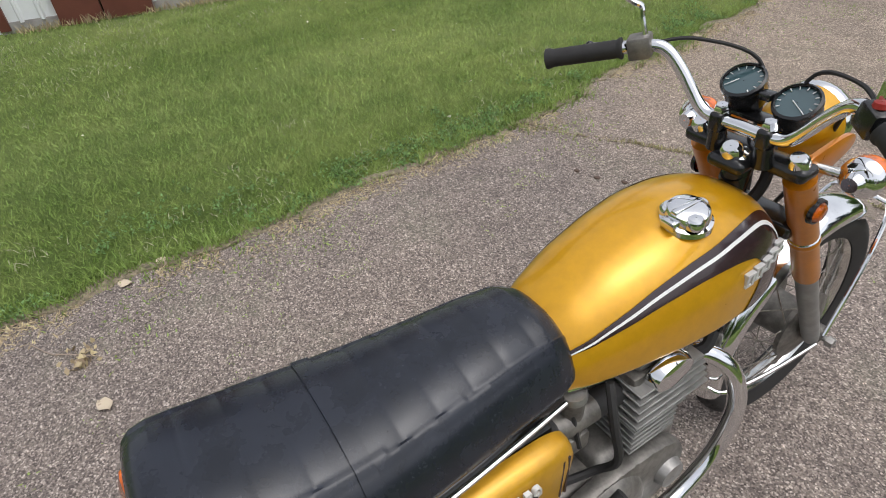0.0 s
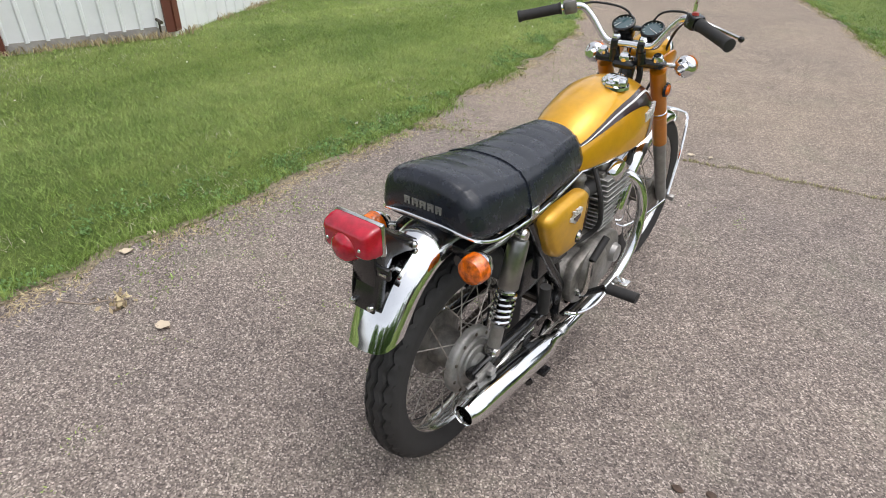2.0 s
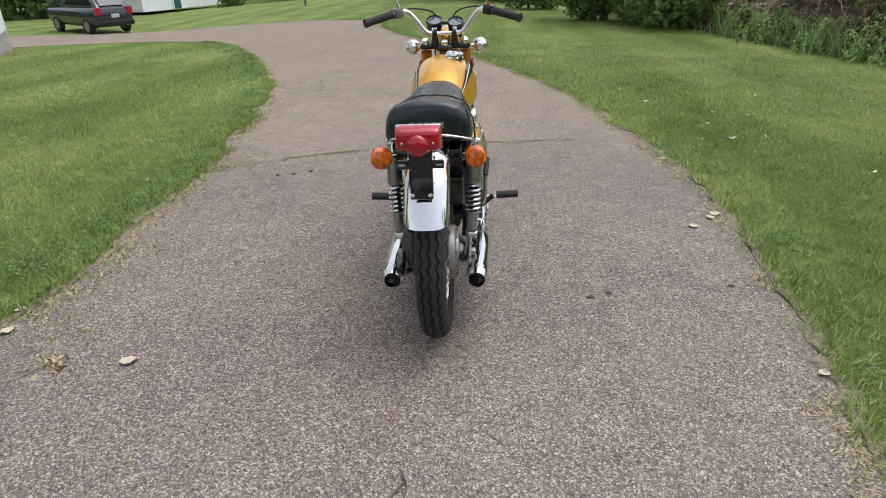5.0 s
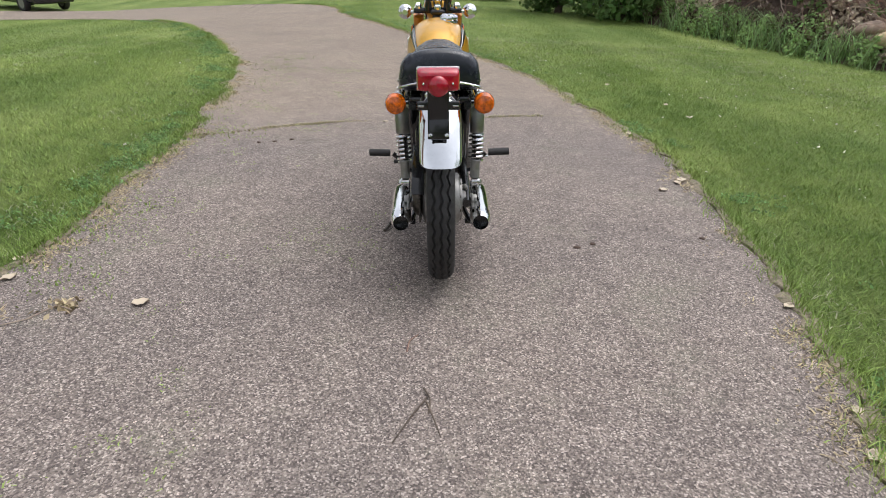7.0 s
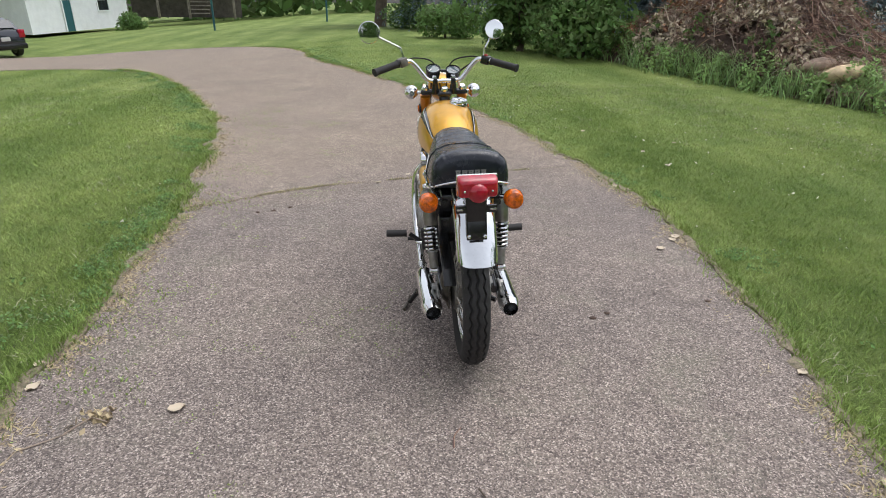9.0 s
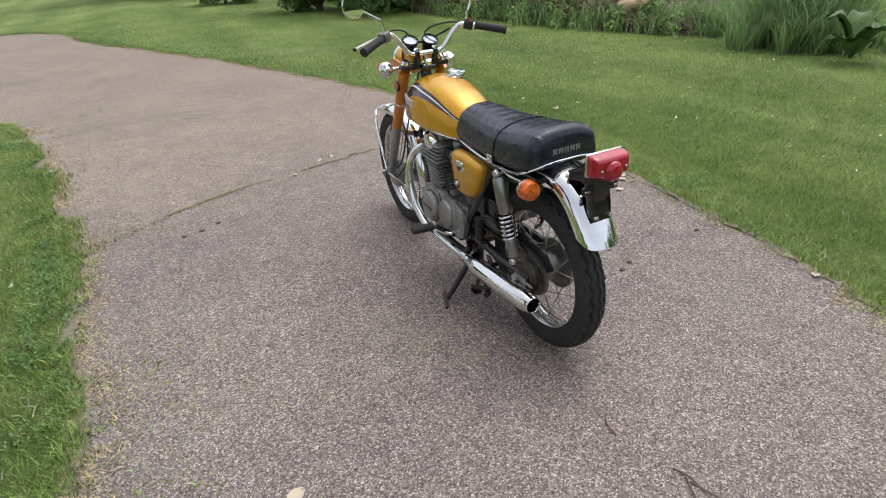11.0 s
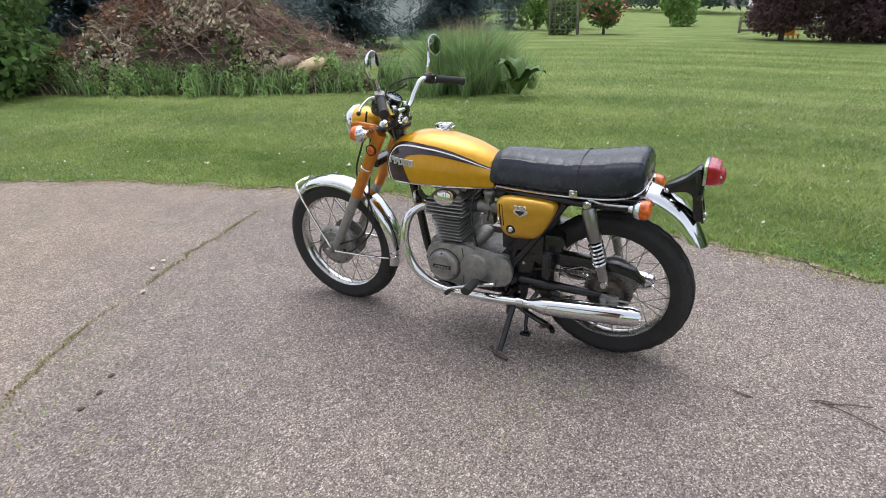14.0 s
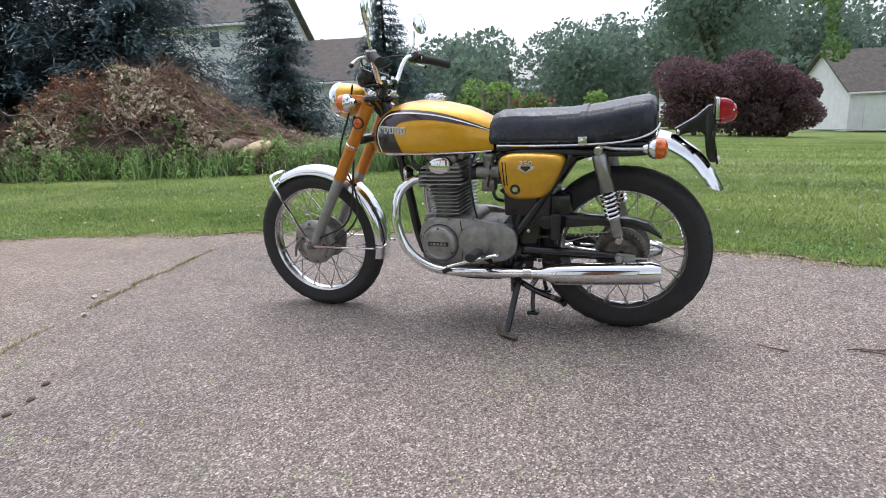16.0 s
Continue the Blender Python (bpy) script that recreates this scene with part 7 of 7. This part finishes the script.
part("top_clamp", join(block(-0.118, 0.118, fork_y(0.925) - 0.026, fork_y(0.925) + 0.024, 0.908, 0.934, 0.01, 3), block(-0.036, 0.036, fork_y(0.925) - 0.07, fork_y(0.925), 0.904, 0.930, 0.012, 3)), M_BLACK, bike, "black upper fork clamp")
part("bottom_clamp", block(-0.09, 0.09, fork_y(0.76) - 0.045, fork_y(0.76) + 0.025, 0.742, 0.775, 0.01, 3), M_BLACK, bike, "black lower fork clamp")
part("stem_nut", lathe([(0.001, 0.026), (0.013, 0.026), (0.018, 0.02), (0.019, 0.006), (0.026, 0.003), (0.027, 0.0)], (0, fork_y(0.93) - 0.042, 0.928), fd, 24), M_CHROME, bike, "chromed steering stem nut")
part("steering_damper_knob", lathe([(0.001, 0.02), (0.022, 0.018), (0.026, 0.008), (0.022, 0.0)], (0, fork_y(0.87) - 0.05, 0.872), fd, 20), M_BLACK, bike)
FARC = [(FA.y + 0.346 * math.cos(radians(a)), FA.z + 0.346 * math.sin(radians(a))) for a in range(52, 199, 7)]
front_guard = part("front_mudguard", mudguard([(-y, z) for y, z in FARC], 0.054, 0.032), M_CHROME, bike, "chromed front mudguard")
front_guard.data.transform(Matrix.Diagonal((1, -1, 1, 1)))
front_guard.data.flip_normals()
ft = Vector((0, FARC[0][0], FARC[0][1]))
hoop = [(-0.115, FA.y - 0.005, 0.315), (-0.100, FA.y + 0.10, 0.47), (-0.075, FA.y + 0.185, 0.585), (-0.045, FA.y + 0.19, 0.608), (0, FA.y + 0.175, 0.618)]
part("front_stay", tube(hoop + [(-x, y, z) for x, y, z in hoop[-2::-1]], 0.0055, 8, 4), M_CHROME, front_guard, "chromed front stay")
for s in (-1, 1):
    part("rear_stay", tube([(s * 0.115, FA.y - 0.03, 0.300), (s * 0.10, FA.y - 0.2, 0.296), (s * 0.075, FA.y - 0.325, 0.293), (s * 0.045, FA.y - 0.352, 0.300)], 0.0052, 8, 4), M_CHROME, front_guard, "chromed rear stay")
shell = part("headlamp", lathe([(0.001, -0.080), (0.028, -0.076), (0.047, -0.060), (0.062, -0.034), (0.069, 0.0), (0.071, 0.028)], (0, 1.142, 0.920), (0, 1, -0.04), 40), M_GOLD, bike, "round gold headlamp")
part("rim", lathe([(0.071, 0.024), (0.0745, 0.03), (0.0755, 0.04), (0.072, 0.054), (0.064, 0.062), (0.062, 0.058)], (0, 1.142, 0.920), (0, 1, -0.04), 40), M_CHROME, shell, "chromed headlamp rim")
part("lens", lathe([(0.064, 0.056), (0.050, 0.067), (0.028, 0.073), (0.001, 0.075)], (0, 1.142, 0.920), (0, 1, -0.04), 32), M_LENS, shell, "ribbed glass lens")
for s in (-1, 1):
    g = part("gauge", lathe([(0.001, -0.062), (0.024, -0.060), (0.033, -0.044), (0.0365, -0.02), (0.0365, 0.0)], (s * 0.050, 1.012, 1.022 - 0.004 * s), (0, -0.52, 0.86), 32), M_BLACK, bike, "round black instrument")
    gm = Vector((0, -0.52, 0.86)).normalized()
    part("bezel", lathe([(0.0365, -0.004), (0.0385, 0.0), (0.038, 0.008), (0.034, 0.011), (0.032, 0.007)], (s * 0.050, 1.012, 1.022 - 0.004 * s), (0, -0.52, 0.86), 32), M_BLACK, g)
    face = part("dial", lathe([(0.033, 0.004), (0.001, 0.0045)], (s * 0.050, 1.012, 1.022 - 0.004 * s), (0, -0.52, 0.86), 32), M_GLASS, g, "dark green-grey dial")
    c = Vector((s * 0.050, 1.012, 1.022 - 0.004 * s)) + gm * 0.0065
    ex, ey = Vector((1, 0, 0)), gm.cross(Vector((1, 0, 0)))
    for k in range(11):
        a = radians(-40 + 26 * k)
        e = ex * math.cos(a) + ey * math.sin(a)
        part("dial_mark", tube([c + e * 0.025, c + e * 0.031], 0.0009, 4, 1), M_WHITE, face, "white dial mark", False)
    part("needle", tube([c - ex * 0.008, c + (ex * 0.6 * s - ey * 0.5).normalized() * 0.026], 0.0009, 4, 1), M_WHITE, face, "thin pale needle", False)
part("warning_lamp", block(-0.012, 0.012, 0.995, 1.02, 1.012, 1.026, 0.004), M_BLACK, bike)
part("instrument_bracket", block(-0.075, 0.075, 1.0, 1.035, 0.968, 0.978, 0.004), M_BLACK, bike, "black instrument bracket")
# handlebar
half = [(0, 0.955, 0.978), (-0.045, 0.955, 0.978), (-0.085, 0.953, 0.988), (-0.132, 0.945, 1.046), (-0.165, 0.935, 1.077), (-0.198, 0.918, 1.078), (-0.24, 0.885, 1.069), (-0.33, 0.82, 1.047)]
bar = part("handlebar", tube([(-x, y, z) for x, y, z in half[:0:-1]] + half, 0.0112, 14, 6), M_CHROME, bike, "chromed handlebar")
for s in (-1, 1):
    part("bar_clamp", join(tube([(s * 0.045, 0.965, 0.922), (s * 0.045, 0.957, 0.960)], [0.019, 0.015], 14, 1), block(s * 0.045 - 0.012, s * 0.045 + 0.012, 0.938, 0.973, 0.957, 0.993, 0.007, 3)), M_BLACK, bar, "black bar clamp")
    part("fork_nut", lathe([(0.001, 0.014), (0.010, 0.014), (0.013, 0.008), (0.014, 0.0)], (s * 0.045, 0.956, 0.992), (0, -0.1, 1), 6), M_CHROME, bar, "chromed clamp bolt")
    gp = [Vector((s * -x, y, z)) for x, y, z in ((-0.226, 0.896, 1.0725), (-0.34, 0.813, 1.0445))]
    gd = (gp[1] - gp[0]).normalized()
    gl = (gp[1] - gp[0]).length
    prof = [(0.011, 0.0), (0.0195, 0.001), (0.0195, 0.005)]
    for k in range(14):
        prof += [(0.0172, 0.008 + k * (gl - 0.02) / 14), (0.0164, 0.012 + k * (gl - 0.02) / 14)]
    prof += [(0.019, gl - 0.008), (0.019, gl - 0.001), (0.013, gl), (0.001, gl)]
    part("grip", lathe(prof, gp[0], gd, 18), M_RUBBER, bar, "black ribbed rubber grip")
    sc = Vector((s * 0.203, 0.914, 1.078))
    sw = part("switch_housing", turned(block(-0.021, 0.021, -0.019, 0.022, -0.022, 0.019, 0.006, 2), Matrix.Translation(sc) @ Matrix.Rotation(s * radians(-33), 4, 'Z') @ Matrix.Rotation(s * radians(13), 4, 'Y')), M_ALUD if s < 0 else M_BLACK, bar, "grey switch housing" if s < 0 else "black switch housing")
    if s > 0:
        part("stop_button", lathe([(0.001, 0.008), (0.009, 0.007), (0.011, 0.0)], sc + Vector((0, -0.004, 0.018)), (0, 0, 1), 12), M_WOODL, sw, "small red button")
    else:
        part("switch_button", lathe([(0.001, 0.008), (0.006, 0.007), (0.007, 0.0)], sc + Vector((-0.012, -0.016, 0.0)), (0, -1, 0), 12), M_BLACK, sw)
    lv = part("lever", tube([(s * 0.205, 0.93, 1.075), (s * 0.215, 0.958, 1.07), (s * 0.275, 0.955, 1.055), (s * 0.338, 0.928, 1.043)], [0.006, 0.0065, 0.0055, 0.005], 8, 5), M_CHROMEW, bar, "worn metal lever")
    part("lever_ball", ball((s * 0.34, 0.927, 1.0425), 0.009, 10, 7), M_BLACK, lv, "black ball end")
    part("control_cable", tube([(s * 0.20, 0.935, 1.078), (s * 0.14, 0.985, 1.088), (s * 0.05, 1.04, 1.06), (s * 0.02, 1.03, 0.97), (s * 0.015, 0.98, 0.88), (s * 0.03, 0.93, 0.78)], 0.0036, 6, 6), M_RUBBER, bike, "thin black control cable")
    mc = Vector((-0.352, 0.835, 1.222)) if s < 0 else Vector((0.240, 0.90, 1.216))
    foot = Vector((s * 0.196, 0.918, 1.092))
    nrm = Vector((-s * 0.15, -1, 0.04 if s < 0 else 0.16)).normalized()
    ms = 0.90 if s < 0 else 0.80
    mir = part("mirror", lathe([(r * ms, d) for r, d in ((0.001, -0.022), (0.03, -0.018), (0.048, -0.008), (0.0545, 0.0), (0.0555, 0.004), (0.052, 0.0055))], mc, nrm, 36), M_CHROME, bike, "round chromed mirror")
    part("mirror_glass", lathe([(r * ms, d) for r, d in ((0.0525, 0.0045), (0.036, 0.0056), (0.018, 0.0063), (0.0005, 0.0065))], mc, nrm, 36), M_MIRROR, mir, "mirror glass")
    kn = foot + (Vector((-0.018, 0.0, 0.052)) if s < 0 else Vector((0.002, 0.0, 0.035)))
    part("mirror_stem", tube([foot, foot * 0.35 + kn * 0.65, kn, kn * 0.85 + mc * 0.15, mc - nrm * 0.02 + (kn - mc).normalized() * 0.03], 0.0052, 8, 5), M_CHROME, mir, "bent chromed mirror stem")
part("speedometer_cable", tube([(-0.055, 1.09, 0.98), (-0.06, 1.12, 0.86), (-0.075, 1.17, 0.70), (-0.07, 1.12, 0.55), (-0.085, 1.12, 0.42), (-0.10, 1.25, 0.30), (-0.085, 1.30, 0.30)], 0.0042, 6, 6), M_RUBBER, bike, "black speedometer cable")
part("brake_cable", tube([(0.15, 1.0, 1.06), (0.08, 1.12, 0.98), (0.03, 1.15, 0.82), (-0.05, 1.13, 0.62), (-0.10, 1.15, 0.42), (-0.105, 1.30, 0.335)], 0.0045, 6, 6), M_RUBBER, bike, "black front brake cable")
part("wiring_loom", tube([(0.0, 1.06, 0.93), (0.03, 1.02, 0.86), (0.02, 0.97, 0.80), (0.01, 0.92, 0.76)], 0.011, 8, 5), M_RUBBER, bike, "black wiring loom")

# ---- pedals and stands ----
foot_world = Vector((-0.247, 0.425, 0.0))
foot_local = bike.matrix_world.inverted() @ foot_world
for s in (-1, 1):
    peg = part("footpeg", tube([(s * 0.115, 0.50, 0.27), (s * 0.175, 0.52, 0.31), (s * 0.215, 0.525, 0.34)], 0.011, 10, 2), M_BLACK, bike, "folding rider footpeg")
    part("peg_rubber", loft([[(s * x, y, z) for _, y, z in [(0, 0.525 + 0.021 * math.cos(a), 0.343 + (x - 0.2) * 0.04 + 0.016 * math.sin(a)) for a in [2 * math.pi * k / 14 for k in range(14)]]][::(1 if s > 0 else -1)] for x in (0.228, 0.233, 0.315, 0.323)]), M_RUBBER, peg, "black rubber peg cover")
    pp = part("passenger_peg", tube([(s * 0.115, 0.255, 0.35), (s * 0.138, 0.25, 0.36), (s * 0.148, 0.248, 0.38)], 0.008, 8, 2), M_BLACK, bike, "folded passenger footpeg")
    part("peg_rubber", tube([(s * 0.152, 0.248, 0.385), (s * 0.155, 0.243, 0.475)], 0.0165, 12, 1), M_RUBBER, pp, "black rubber peg cover")
gear = part("gear_lever", tube([(-0.14, 0.462, 0.318), (-0.178, 0.466, 0.318), (-0.186, 0.50, 0.312), (-0.188, 0.58, 0.290), (-0.190, 0.655, 0.268), (-0.198, 0.672, 0.264)], 0.0075, 8, 4), M_CHROMEW, bike, "worn chrome gear lever")
part("gear_rubber", tube([(-0.178, 0.665, 0.256), (-0.222, 0.668, 0.256)], 0.010, 10, 1), M_RUBBER, gear, "black rubber sleeve")
brake = part("brake_pedal", tube([(0.14, 0.42, 0.27), (0.17, 0.45, 0.262), (0.185, 0.55, 0.245), (0.19, 0.66, 0.265), (0.205, 0.685, 0.275)], 0.007, 8, 4), M_CHROME, bike, "chromed rear brake pedal")
part("pedal_pad", block(0.185, 0.24, 0.665, 0.705, 0.272, 0.28, 0.003), M_CHROMEW, brake, "ribbed brake pedal pad")
part("brake_rod", tube([(0.135, 0.40, 0.25), (0.125, 0.2, 0.245), (0.118, 0.085, 0.258)], 0.004, 6, 2), M_CHROMEW, bike)
part("torque_arm", tube([(0.108, 0.28, 0.285), (0.112, 0.06, 0.262)], 0.007, 8, 1), M_CHROMEW, bike)
stand = part("side_stand", tube([(-0.105, 0.40, 0.215), (-0.145, 0.405, 0.16), (-0.20, 0.415, 0.075), (foot_local.x + 0.015, foot_local.y - 0.004, 0.03)], [0.016, 0.013, 0.012, 0.011], 10, 3), M_BLACK, bike, "black side stand, down")
part("stand_foot", tube([(foot_local.x + 0.022, foot_local.y + 0.035, 0.045), (foot_local.x + 0.012, foot_local.y + 0.02, 0.022), (foot_local.x, foot_local.y - 0.01, foot_local.z + 0.010), (foot_local.x - 0.012, foot_local.y - 0.05, foot_local.z + 0.008)], 0.008, 8, 3), M_STEELD, stand)
part("stand_spring", tube([(-0.10, 0.43, 0.235), (-0.135, 0.42, 0.16)], 0.007, 6, 1), M_STEELD, stand)
centre = part("centre_stand", join(*[tube([(s * 0.085, 0.43, 0.205), (s * 0.10, 0.34, 0.16), (s * 0.125, 0.24, 0.135), (s * 0.15, 0.215, 0.13)], 0.012, 8, 3) for s in (-1, 1)], tube([(-0.095, 0.36, 0.165), (0.095, 0.36, 0.165)], 0.011, 8, 1)), M_BLACK, bike, "black centre stand, folded up")
for s in (-1, 1):
    part("stand_foot", join(tube([(s * 0.100, 0.345, 0.160), (s * 0.118, 0.345, 0.115), (s * 0.128, 0.340, 0.085)], 0.0085, 8, 2), block(s * 0.13 - 0.018, s * 0.13 + 0.018, 0.318, 0.362, 0.072, 0.086, 0.004)), M_BLACK, centre)
part("stand_tang", tube([(-0.125, 0.24, 0.14), (-0.20, 0.25, 0.175)], 0.009, 8, 1), M_STEELD, centre)
